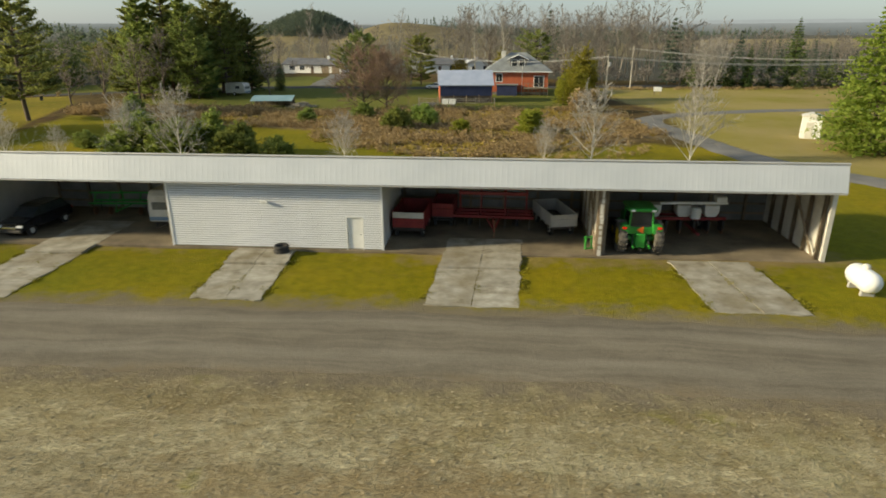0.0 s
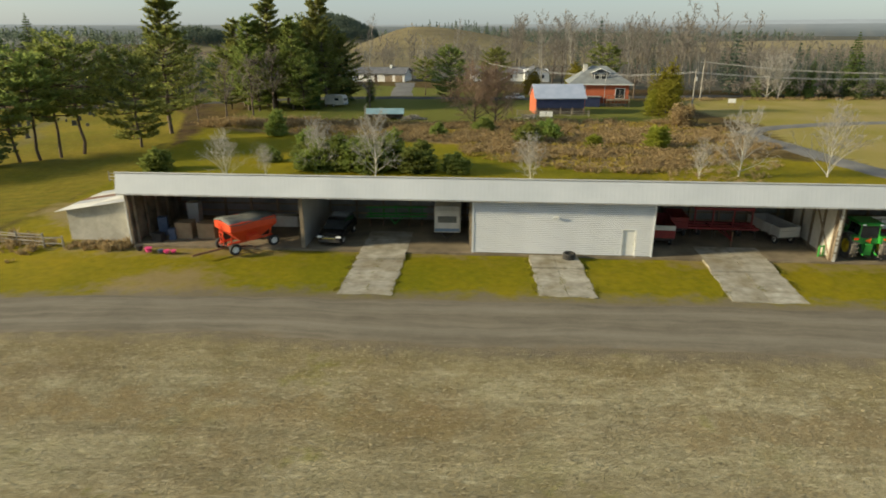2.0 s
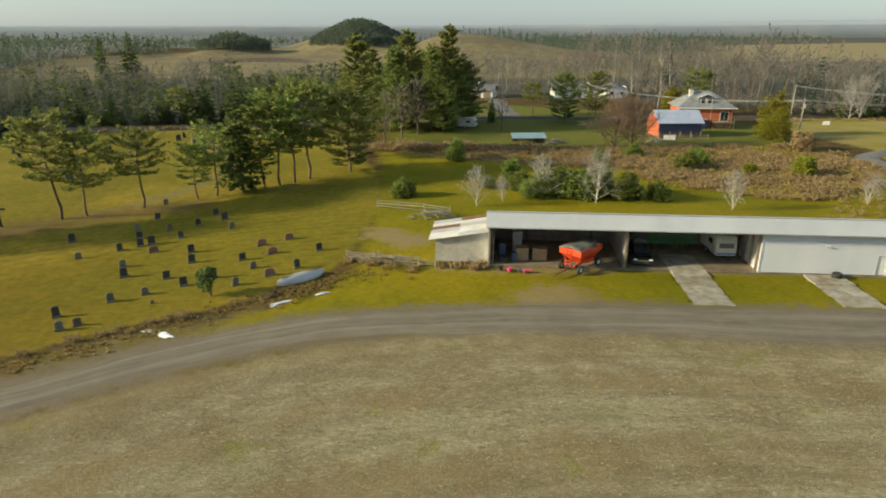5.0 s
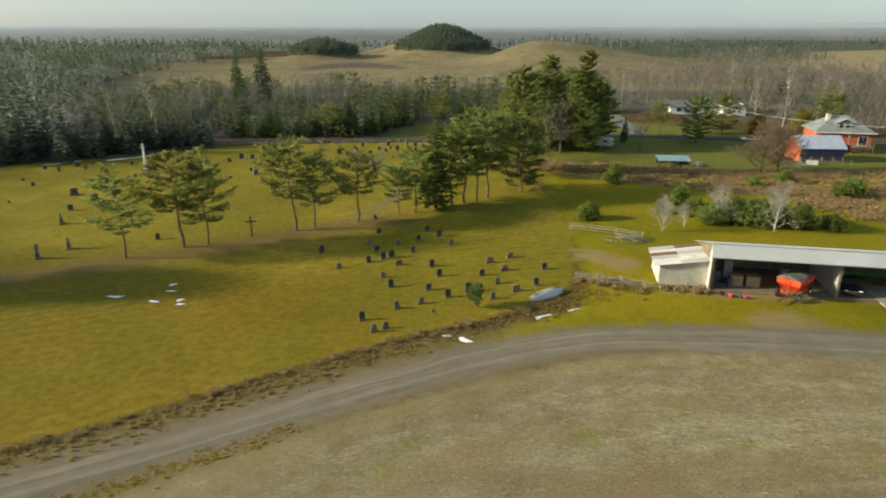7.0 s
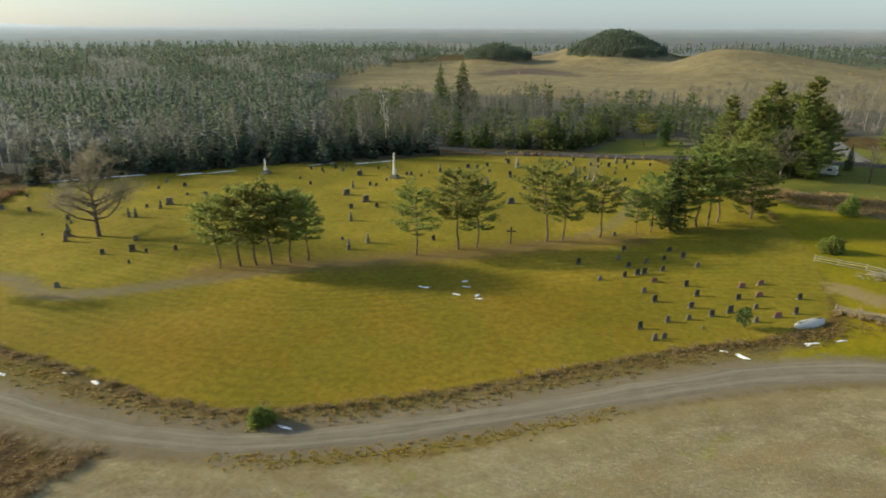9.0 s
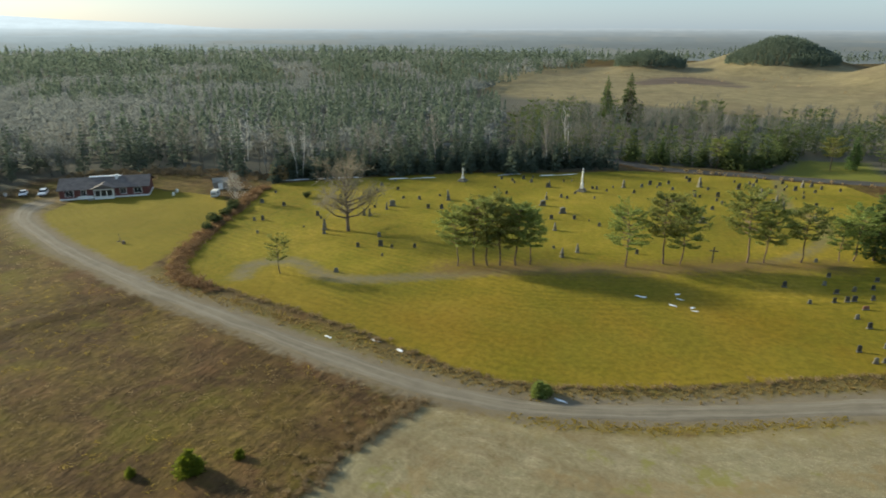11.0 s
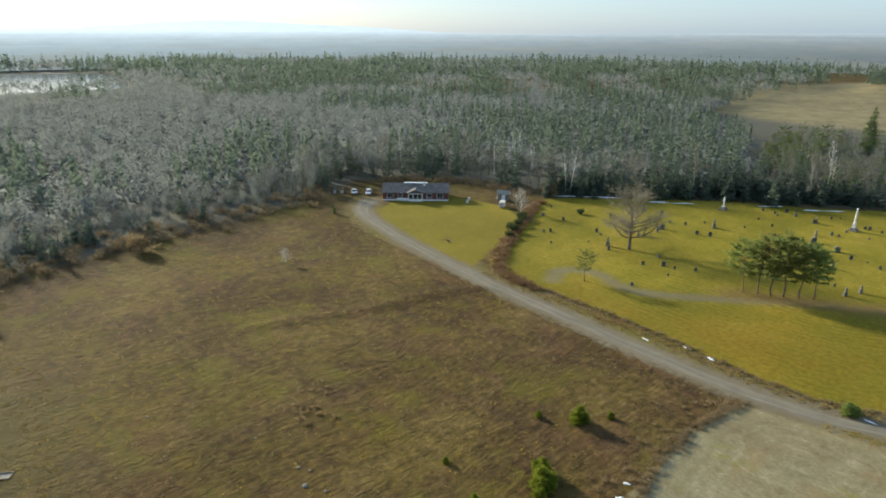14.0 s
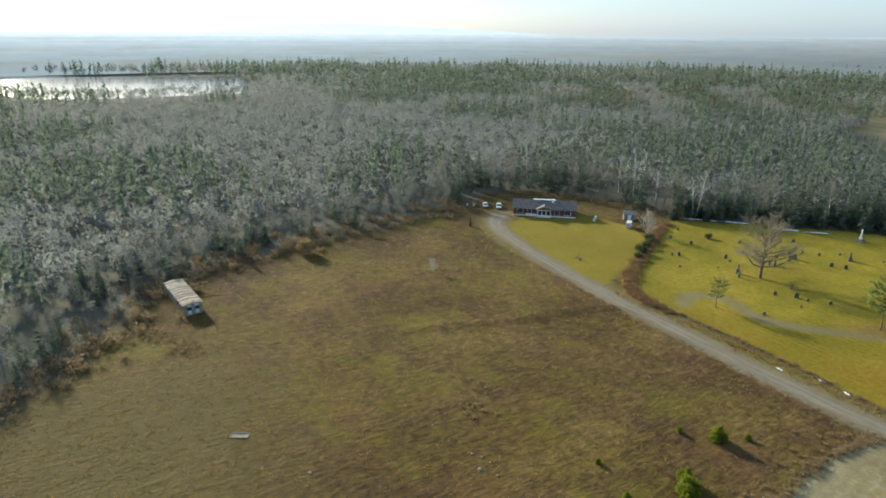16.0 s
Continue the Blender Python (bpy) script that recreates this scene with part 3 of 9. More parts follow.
    col = mixed(nt, zone("d_house_lawn", 0.6, 0.5), col, mixed(nt, 0.55, turf, (0.155, 0.120, 0.016)))
    stub = mixed(nt, tiny, cover((0.128, 0.109, 0.058), (0.167, 0.145, 0.085), (0.275, 0.245, 0.158), (0.237, 0.21, 0.132)), cover((0.21, 0.182, 0.11), (0.248, 0.218, 0.14), (0.405, 0.367, 0.258), (0.33, 0.297, 0.195)))
    stub = mixed(nt, maths(nt, "MULTIPLY", noisy(nt, pos, 0.11, 6, 0.74, 0.48, 0.64), 0.8), stub, cover((0.13, 0.094, 0.05), (0.165, 0.12, 0.065), (0.20, 0.152, 0.088), (0.155, 0.122, 0.06)))
    lay = nt.nodes.new("ShaderNodeMapping")
    lay.inputs["Scale"].default_value = (0.45, 1, 1)
    lay.inputs["Rotation"].default_value = (0, 0, 0.1)
    nt.links.new(pos, lay.inputs["Vector"])
    stub = mixed(nt, 0.5, stub, mixed(nt, noisy(nt, lay.outputs[0], 1.7, 6, 0.75, 0.38, 0.62), (0.78, 0.76, 0.71), (1.3, 1.28, 1.2)), "MULTIPLY")
    stub = mixed(nt, maths(nt, "MULTIPLY", noisy(nt, lay.outputs[0], 4.2, 4, 0.72, 0.54, 0.66), 0.6), stub, (0.47, 0.42, 0.285))
    stub = mixed(nt, maths(nt, "MULTIPLY", noisy(nt, lay.outputs[0], 3.0, 4, 0.7, 0.56, 0.67), 0.6), stub, (0.085, 0.064, 0.034))
    stub = mixed(nt, maths(nt, "MULTIPLY", noisy(nt, pos, 0.28, 5, 0.7, 0.52, 0.68), 0.4), stub, (0.17, 0.165, 0.07))
    rim = nt.nodes.new("ShaderNodeAttribute")
    rim.attribute_name = "d_stubble"
    turn = nt.nodes.new("ShaderNodeCombineXYZ")
    nt.links.new(maths(nt, "MULTIPLY", rim.outputs["Fac"], 0.75), turn.inputs[0])
    nt.links.new(maths(nt, "MULTIPLY", noisy(nt, pos, 0.03, 3, 0.5, 0.2, 0.8), 1.4), turn.inputs[1])
    rows = noisy(nt, turn.outputs[0], 1.0, 3, 0.6, 0.4, 0.62)
    stub = mixed(nt, 0.34, stub, mixed(nt, rows, (0.62, 0.60, 0.56), (1.22, 1.2, 1.16)), "MULTIPLY")
    stub = mixed(nt, maths(nt, "MULTIPLY", zone("d_weedy", 26, 4), 0.55), stub, cover((0.12, 0.105, 0.06), (0.145, 0.125, 0.07), (0.20, 0.178, 0.115), (0.165, 0.145, 0.085)))
    band = nt.nodes.new("ShaderNodeMapping")
    band.inputs["Scale"].default_value = (0.016, 0.13, 1)
    band.inputs["Rotation"].default_value = (0, 0, 0.12)
    nt.links.new(pos, band.inputs["Vector"])
    stub = mixed(nt, maths(nt, "MULTIPLY", noisy(nt, band.outputs[0], 1.0, 6, 0.72, 0.47, 0.62), 0.7), stub, cover((0.115, 0.083, 0.043), (0.15, 0.115, 0.065), (0.185, 0.145, 0.09), (0.14, 0.112, 0.06)))
    at = nt.nodes.new("ShaderNodeAttribute")
    at.attribute_name = "d_stubble"
    drift = maths(nt, "ADD", at.outputs["Fac"], maths(nt, "MULTIPLY", noisy(nt, pos, 0.12, 3), 2.5))
    rows = maths(nt, "MULTIPLY", maths(nt, "ADD", maths(nt, "SINE", maths(nt, "MULTIPLY", drift, 2.6), 0.0), 1.0), noisy(nt, pos, 0.06, 4, 0.6, 0.4, 0.6))
    stub = mixed(nt, maths(nt, "MULTIPLY", rows, 0.15), stub, (0.115, 0.092, 0.045))
    for depth, half, amount in ((8.7, 1.7, 0.75), (16.5, 2.4, 0.65)):
        belt = nt.nodes.new("ShaderNodeMapRange")
        belt.inputs[1].default_value, belt.inputs[2].default_value = half, half * 0.2
        nt.links.new(maths(nt, "ABSOLUTE", maths(nt, "ADD", maths(nt, "ADD", rim.outputs["Fac"], depth), maths(nt, "MULTIPLY", wob, 1.2))), belt.inputs[0])
        stub = mixed(nt, maths(nt, "MULTIPLY", maths(nt, "MULTIPLY", belt.outputs[0], noisy(nt, pos, 0.09, 4, 0.65, 0.36, 0.56)), amount), stub, cover((0.15, 0.105, 0.052), (0.19, 0.135, 0.07), (0.235, 0.175, 0.095), (0.18, 0.14, 0.06)))
    stub = mixed(nt, maths(nt, "MULTIPLY", zone("d_ruts", 0.22, 0.12), maths(nt, "MULTIPLY", noisy(nt, pos, 0.5, 4, 0.6, 0.35, 0.6), 0.8)), stub, (0.075, 0.062, 0.03))
    turn_d = nt.nodes.new("ShaderNodeAttribute")
    turn_d.attribute_name = "d_turn"
    arc_r = maths(nt, "ADD", turn_d.outputs["Fac"], maths(nt, "MULTIPLY", noisy(nt, pos, 0.13, 4), 3.2))
    arcs = noisy(nt, arc_r, 0.9, 3, 0.6, 0.42, 0.60)
    near_turn = nt.nodes.new("ShaderNodeMapRange")
    near_turn.inputs[1].default_value, near_turn.inputs[2].default_value = 19.0, 10.0
    nt.links.new(turn_d.outputs["Fac"], near_turn.inputs[0])
    stub = mixed(nt, maths(nt, "MULTIPLY", near_turn.outputs[0], 0.42), stub, mixed(nt, arcs, (0.70, 0.68, 0.64), (1.16, 1.15, 1.12)), "MULTIPLY")
    stub = mixed(nt, 1.0, stub, (1.20, 1.19, 1.16), "MULTIPLY")
    stub = mixed(nt, maths(nt, "MULTIPLY", noisy(nt, pos, 0.17, 5, 0.7, 0.60, 0.67), 0.6), stub, (0.185, 0.178, 0.035))
    stub = mixed(nt, maths(nt, "MULTIPLY", zone("d_margin", 2.2, 2.0), 0.6), stub, cover((0.17, 0.125, 0.058), (0.22, 0.165, 0.075), (0.25, 0.19, 0.095), (0.20, 0.165, 0.05)))
    col = mixed(nt, zone("d_stubble", 0.5, 0.5), col, stub)
    col = mixed(nt, maths(nt, "MULTIPLY", zone("d_dirt", 0.9, 0.9), 0.85), col, cover((0.19, 0.135, 0.06), (0.25, 0.185, 0.085), (0.22, 0.16, 0.07), (0.29, 0.23, 0.13)))
    col = mixed(nt, maths(nt, "MULTIPLY", zone("d_apron", 0.8, 0.7), 0.9), col, cover((0.14, 0.115, 0.078), (0.17, 0.142, 0.10), (0.16, 0.13, 0.085), (0.20, 0.17, 0.125)))
    nt.links.new(col, bsdf.inputs["Base Color"])
    bsdf.inputs["Roughness"].default_value = 0.95
    bsdf.inputs["Specular IOR Level"].default_value = 0.1
    wind = nt.nodes.new("ShaderNodeMapping")
    wind.inputs["Scale"].default_value = (1.5, 0.6, 1)
    wind.inputs["Rotation"].default_value = (0, 0, 0.5)
    nt.links.new(pos, wind.inputs["Vector"])
    tussock = maths(nt, "MULTIPLY", maths(nt, "MULTIPLY", noisy(nt, wind.outputs[0], 0.75, 5, 0.62, 0.3, 0.7), zone("d_pasture", 2, 1)), 4.5)
    bumped(nt, bsdf, maths(nt, "ADD", tussock, maths(nt, "ADD", maths(nt, "MULTIPLY", small, 0.35), maths(nt, "MULTIPLY", tiny, 0.6))), 0.55, 0.08)
    return m


ground_me = fast_mesh("ground", np.stack([GX, GY, GZ], -1).reshape(-1, 3), quads, ground_material())
for key, d in (("d_woods", np.minimum(np.minimum(edge_distance(GX, GY, WOODS), GX + 690), edge_distance(GX, GY, EAST_LAND))), ("d_lawn", edge_distance(GX, GY, LAWN)), ("d_stubble", edge_distance(GX, GY, STUBBLE)),
               ("d_yard", edge_distance(GX, GY, YARD)), ("d_bramble", edge_distance(GX, GY, BRAMBLE)), ("d_hay", edge_distance(GX, GY, HAYFIELD)),
               ("d_house_lawn", edge_distance(GX, GY, HOUSE_LAWN)), ("d_backyard", np.minimum(edge_distance(GX, GY, BACKYARD), edge_distance(GX, GY, [(-106, 151), (-73, 155), (-80, 187), (-99, 183)]))),
               ("d_pasture", edge_distance(GX, GY, PASTURE)), ("d_ruts", np.minimum(line_distance(GX, GY, RUT), line_distance(GX, GY, [(x + 2.6, y - 0.6) for x, y in RUT])) - 0.12), ("d_turn", np.hypot(GX + 117.0, GY + 22.5)), ("d_margin", line_distance(GX, GY, [q[:2] for q in ROAD]) - 5.4), ("d_dry", edge_distance(GX, GY, DRY)), ("d_weedy", GX + 52), ("d_verge", line_distance(GX, GY, [q[:2] for q in ROAD]) - np.where((GX < -125) & (GY < -11.4), 2.6, 6.2)), ("d_gold", line_distance(GX, GY, SOUTH_VERGE) - 1.0), ("d_straw", edge_distance(GX, GY, STRAW)), ("d_ditch", line_distance(GX, GY, DITCH) - 0.35), ("d_scar", edge_distance(GX, GY, SCAR)), ("d_eastfield", edge_distance(GX, GY, EASTFIELD)), ("d_litter", line_distance(GX, GY, LITTER) - 3.0),
               ("d_apron", line_distance(GX, GY, [q[:2] for q in ROAD]) - 3.1 - 0.9 * step(-50, -10, GX)),
               ("d_dirt", np.minimum(np.minimum(line_distance(GX, GY, [(-56, 50.5), (-52, 47)]) - 2.2, edge_distance(GX, GY, [(-42.5, 29.0), (-42, 31.2), (-39.5, 32.8), (-37.0, 34.0), (-35.5, 32.4), (-33.6, 31.0), (-32.6, 28.6)])), edge_distance(GX, GY, [(-50, 38.6), (-46, 37.4), (-40, 36.6), (-33, 36.3), (-30, 37.2), (-26, 36.9), (-18, 36.2), (-16, 36.6), (-4, 35.6), (-2, 34.4), (8, 33.4), (14, 32.8), (24, 32.4), (24, 34), (-45, 40)]))),
               ("d_path", line_distance(GX, GY, PATH) - 1.7 + 0.9 * step(-150, -110, GX)),
               ("d_hill", 60 - (mound(GX, GY, -30, 560, 210, 170, 120) + mound(GX, GY, -250, 600, 200, 130, 120) + mound(GX, GY, 140, 620, 200, 120, 110) + mound(GX, GY, -270, 430, 90, 110, 110) + mound(GX, GY, -40, 360, 150, 70, 110) + mound(GX, GY, -225, 770, 110, 90, 120)))):
    ground_me.attributes.new(key, "FLOAT", "POINT").data.foreach_set("value", d.ravel().astype(np.float32))
ground_me.shade_smooth()
ground = tagged(new("ground", ground_me), "rough autumn ground, mown lawn, stubble and brown pasture", "ground", kind="structure")


def ribbon(name, line, material, label, category, lift=0.03, crown=0.06, cols=9, ragged=0.22, seed=1):
    """A strip of road laid on the ground, slightly crowned, with ragged edges."""
    rng = np.random.default_rng(seed)
    pts = np.array([q[:2] for q in line])
    wid = np.array([q[2] for q in line])
    dense, w2 = [], []
    for a, b, wa, wb in zip(pts, pts[1:], wid, wid[1:]):
        k = max(1, int(np.hypot(*(b - a)) / 1.2))
        for i in range(k):
            dense.append(a + (b - a) * i / k)
            w2.append(wa + (wb - wa) * i / k)
    dense, w2 = np.array(dense), np.array(w2)
    way = np.gradient(dense, axis=0)
    way /= np.hypot(way[:, 0], way[:, 1])[:, None] + 1e-9
    side = np.stack([-way[:, 1], way[:, 0]], -1)
    n = len(dense)
    u = np.linspace(-1, 1, cols)
    rag = np.convolve(rng.normal(0, 1, n + 8), np.ones(4) / 2, "same")[:n] * ragged, np.convolve(rng.normal(0, 1, n + 8), np.ones(4) / 2, "same")[:n] * ragged
    half = np.where(u[None] < 0, (w2 / 2 + rag[0])[:, None], (w2 / 2 + rag[1])[:, None]) * u[None]
    X, Y = dense[:, 0:1] + side[:, 0:1] * half, dense[:, 1:2] + side[:, 1:2] * half
    Z = height(X, Y) + lift + crown * (1 - u[None] ** 2) - 0.10 * (np.abs(u[None]) > 0.99)
    idx = np.arange(n * cols).reshape(n, cols)
    q = np.stack([idx[:-1, :-1], idx[:-1, 1:], idx[1:, 1:], idx[1:, :-1]], -1).reshape(-1, 4)
    me = fast_mesh(name, np.stack([X, Y, Z], -1).reshape(-1, 3), q, material)
    at = me.attributes.new("across", "FLOAT", "POINT")
    at.data.foreach_set("value", np.repeat(u[None], n, 0).ravel().astype(np.float32))
    run = np.concatenate([[0], np.cumsum(np.hypot(*np.diff(dense, axis=0).T))])
    me.attributes.new("along", "FLOAT", "POINT").data.foreach_set("value", np.repeat(run[:, None], cols, 1).ravel().astype(np.float32))
    me.shade_smooth()
    return tagged(new(name, me), label, category, kind="structure")


def track_material(name, bare, worn, middle):
    """Gravel with two paler wheel tracks and a darker crown and edges."""
    m, nt, bsdf = nodes(name)
    pos = nt.nodes.new("ShaderNodeNewGeometry").outputs["Position"]
    at = nt.nodes.new("ShaderNodeAttribute")
    at.attribute_name = "across"
    u = maths(nt, "ADD", at.outputs["Fac"], maths(nt, "MULTIPLY", maths(nt, "SUBTRACT", noisy(nt, pos, 0.15, 2), 0.5), 0.1))
    a = maths(nt, "ABSOLUTE", u)
    tr = nt.nodes.new("ShaderNodeMapRange")
    tr.inputs[1].default_value, tr.inputs[2].default_value = 0.17, 0.03
    nt.links.new(maths(nt, "ABSOLUTE", maths(nt, "SUBTRACT", a, 0.42)), tr.inputs[0])
    edge = nt.nodes.new("ShaderNodeMapRange")
    edge.inputs[1].default_value, edge.inputs[2].default_value = 0.72, 1.0
    nt.links.new(a, edge.inputs[0])
    fine = noisy(nt, pos, 9, 3, 0.7, 0.25, 0.75)
    col = mixed(nt, noisy(nt, pos, 0.5, 5), bare, tuple(c * 0.82 for c in bare))
    col = mixed(nt, maths(nt, "MULTIPLY", tr.outputs[0], 0.5), col, worn)
    al = nt.nodes.new("ShaderNodeAttribute")
    al.attribute_name = "along"
    vec = nt.nodes.new("ShaderNodeCombineXYZ")
    nt.links.new(maths(nt, "MULTIPLY", maths(nt, "ADD", u, maths(nt, "MULTIPLY", noisy(nt, pos, 0.35, 3), 0.10)), 6.5), vec.inputs[0])
    nt.links.new(maths(nt, "MULTIPLY", al.outputs["Fac"], 0.09), vec.inputs[1])
    streak = noisy(nt, vec.outputs[0], 1.0, 4, 0.65, 0.4, 0.66)
    col = mixed(nt, maths(nt, "MULTIPLY", noisy(nt, pos, 0.22, 5, 0.65, 0.46, 0.64), 0.4), col, tuple(c * 0.66 for c in bare))
    col = mixed(nt, maths(nt, "MULTIPLY", streak, 0.32), col, tuple(c * 1.28 for c in worn))
    col = mixed(nt, maths(nt, "MULTIPLY", edge.outputs[0], noisy(nt, pos, 0.8, 4, 0.6, 0.3, 0.6)), col, middle)
    col = mixed(nt, 0.3, col, mixed(nt, fine, (0.35, 0.35, 0.35), (1, 1, 1)), "MULTIPLY")
    nt.links.new(col, bsdf.inputs["Base Color"])
    bsdf.inputs["Roughness"].default_value = 0.95
    bsdf.inputs["Specular IOR Level"].default_value = 0.15
    bumped(nt, bsdf, fine, 0.5, 0.03)
    return m


M_TRACK = track_material("gravel_track", (0.182, 0.156, 0.114), (0.25, 0.222, 0.172), (0.19, 0.145, 0.082))
ribbon("road", ROAD, M_TRACK, "grey gravel farm lane with paler wheel tracks", "road")
ribbon("driveway", smooth_line([(60, 36, 5), (46, 46, 5), (35, 60, 5), (32, 72, 5), (31, 84, 5), (30.5, 93, 5), (35, 99, 4), (46, 104, 4), (62, 107, 4), (110, 110, 4)], 6), M_ASPHALT,
       "grey asphalt driveway curving through dry grass", "driveway", seed=2, ragged=0.1)
ribbon("street", smooth_line([(-270, 190, 7), (-190, 160, 7), (-155, 147, 7), (-136, 141.5, 7), (-104, 148, 7), (-70, 152, 7), (-30, 152.5, 7), (-8, 150.5, 7), (16, 151, 7), (45, 155, 7), (100, 160, 7), (160, 168, 7)], 6), M_STREET,
       "grey asphalt country road behind the cemetery", "road", seed=3, ragged=0.1)
ribbon("house_driveway", smooth_line([(-30, 156, 7), (-31, 170, 6.5), (-31, 186, 6.5), (-32, 201, 8)], 4), M_ASPHALT, "grey asphalt drive up to the pale bungalow", "driveway", seed=5, ragged=0.1)

# ---- the machine shed ----
SHED = Matrix.Translation((0, 35.27, 0.1)) @ pose(0, 0, 0, 0, 0, -4.3)
S_LEFT, S_RIGHT, DEPTH = -43.6, 22.1, 8.2
RIDGE_D, RIDGE_Z, EAVE_D, EAVE_Z, BACK_Z = -0.3, 5.8, -0.72, 4.28, 3.3


def ribbed(x0, x1, p0, p1, pitch=0.32, rib=0.005, wide=0.06):
    """A steel sheet between two edges p0, p1 (y, z), with trapezoid ribs that run from one to the other, across x0..x1."""
    b = bmesh.new()
    (ya, za), (yb, zb) = p0, p1
    nrm = Vector((0, -(zb - za), yb - ya)).normalized()
    xs = []
    k = int(round((x1 - x0) / pitch))
    for i in range(k):
        a = x0 + (x1 - x0) * i / k
        xs += [(a, 0), (a + pitch - 2 * wide, 0), (a + pitch - 1.5 * wide, rib), (a + pitch - 0.5 * wide, rib)]
    xs.append((x1, 0))
    rows = []
    for y, z in (p0, p1):
        rows.append([b.verts.new((x, y + nrm.y * h, z + nrm.z * h)) for x, h in xs])
    for i in range(len(xs) - 1):
        b.faces.new((rows[0][i], rows[0][i + 1], rows[1][i + 1], rows[1][i]))
    got = bmesh.ops.extrude_face_region(b, geom=b.faces[:])
    bmesh.ops.translate(b, verts=[v for v in got["geom"] if isinstance(v, bmesh.types.BMVert)], vec=-nrm * 0.02)
    bmesh.ops.recalc_face_normals(b, faces=b.faces[:])
    return b


def gable(x0, x1):
    """An end or dividing wall with the shed's profile, x0 to x1 thick."""
    b = bmesh.new()
    out = [(0, 0), (DEPTH, 0), (DEPTH, BACK_Z - 0.12), (DEPTH / 2, (BACK_Z + RIDGE_Z) / 2 - 0.15), (0, RIDGE_Z - 0.25)]
    a = [b.verts.new((x0, y, z)) for y, z in out]
    c = [b.verts.new((x1, y, z)) for y, z in out]
    b.faces.new(a), b.faces.new(c[::-1])
    for i in range(5):
        b.faces.new((a[i], c[i], c[(i + 1) % 5], a[(i + 1) % 5]))
    bmesh.ops.recalc_face_normals(b, faces=b.faces[:])
    return b


shed = thing("machine_shed", SHED, "long white steel machine shed, open-fronted in four bays", "shed")
part("front_roof", ribbed(S_LEFT - 0.35, S_RIGHT + 0.25, (EAVE_D, EAVE_Z), (RIDGE_D, RIDGE_Z), rib=0.003), M_GALV, shed, "pale ribbed steel roof sheeting")
part("back_roof", ribbed(S_LEFT - 0.35, S_RIGHT + 0.25, (RIDGE_D, RIDGE_Z), (DEPTH + 0.5, BACK_Z - 0.1)), M_GALV, shed, "pale ribbed steel roof sheeting")
part("ridge_cap", rod((S_LEFT - 0.36, RIDGE_D, RIDGE_Z + 0.02), (S_RIGHT + 0.26, RIDGE_D, RIDGE_Z + 0.02), 0.07, n=8), M_GALV_DULL, shed)
part("fascia", box(S_LEFT - 0.35, S_RIGHT + 0.25, EAVE_D + 0.03, EAVE_D + 0.07, EAVE_Z - 0.11, EAVE_Z - 0.03, 0.005), M_GALV_DULL, shed)
part("header_beam", box(S_LEFT, S_RIGHT, -0.02, 0.16, EAVE_Z - 0.05, EAVE_Z + 0.3, 0.01), M_WOOD, shed)
part("back_wall", ribbed(S_LEFT, S_RIGHT, (DEPTH, 0.0), (DEPTH, BACK_Z - 0.36), 0.3), M_SHEDSTEEL, shed, "dark steel back wall with a gap below the eave")
for s0 in np.arange(S_LEFT + 1.8, S_RIGHT - 0.5, 2.4):
    part("back_post", box(s0 - 0.08, s0 + 0.08, DEPTH - 0.24, DEPTH - 0.06, 0, BACK_Z - 0.15), M_WOOD, shed)
for z0 in (0.5, 1.2, 1.9, 2.6):
    part("girt", box(S_LEFT, S_RIGHT, DEPTH - 0.055, DEPTH - 0.02, z0, z0 + 0.14), M_WOOD, shed)
part("end_wall", gable(S_LEFT - 0.06, S_LEFT + 0.06), M_WOOD, shed, "dark weathered board end wall")
part("end_board", box(S_LEFT - 0.14, S_LEFT - 0.07, -0.12, 0.65, 0, RIDGE_Z - 0.3), M_WHITE, shed, "white corner board")
part("end_wall", gable(S_RIGHT - 0.04, S_RIGHT + 0.06), M_OLDWHITE, shed, "weathered end wall")
for s0, mt in ((-29.9, M_GALV_DULL), (9.3, M_WOOD)):
    part("divider_wall", gable(s0 - 0.08, s0 + 0.08), mt, shed)
    part("corner_trim", box(s0 - 0.14, s0 + 0.14, -0.06, -0.004, 0, EAVE_Z), M_WOOD, shed, "bare wooden front post")
# flaking white paint left on the divider's post, and torn panels along its bay side
flake_rng = random.Random(12)
z0 = 0.05
while z0 < EAVE_Z - 0.5:
    z1 = z0 + flake_rng.uniform(0.2, 0.6)
    part("paint_flake", box(9.3 - flake_rng.uniform(0.05, 0.13), 9.3 + flake_rng.uniform(0.06, 0.13), -0.066, -0.0605, z0, z1), M_OLDWHITE, shed)
    z0 = z1 + flake_rng.uniform(0.02, 0.12)
for d0 in (1.1, 2.7, 4.3, 5.9):
    part("divider_stud", box(9.08, 9.215, d0 - 0.9, d0 - 0.74, 0, 5.1 - 0.28 * d0), M_WOOD, shed)
    part("divider_panel", box(9.155, 9.215, d0 - 0.66, d0 + 0.62, 0.1 + flake_rng.uniform(0, 0.4), 4.4 - 0.28 * d0, 0.01), M_OLDWHITE, shed, "torn white insulation panel")
part("divider_brace", rod((9.1, 0.3, 0.3), (9.1, 3.2, 3.6), 0.07, n=4), M_WOOD, shed)
part("end_brace", rod((S_RIGHT - 0.42, 0.4, 0.2), (S_RIGHT - 0.42, 3.6, 3.4), 0.08, n=4), M_WOOD, shed)
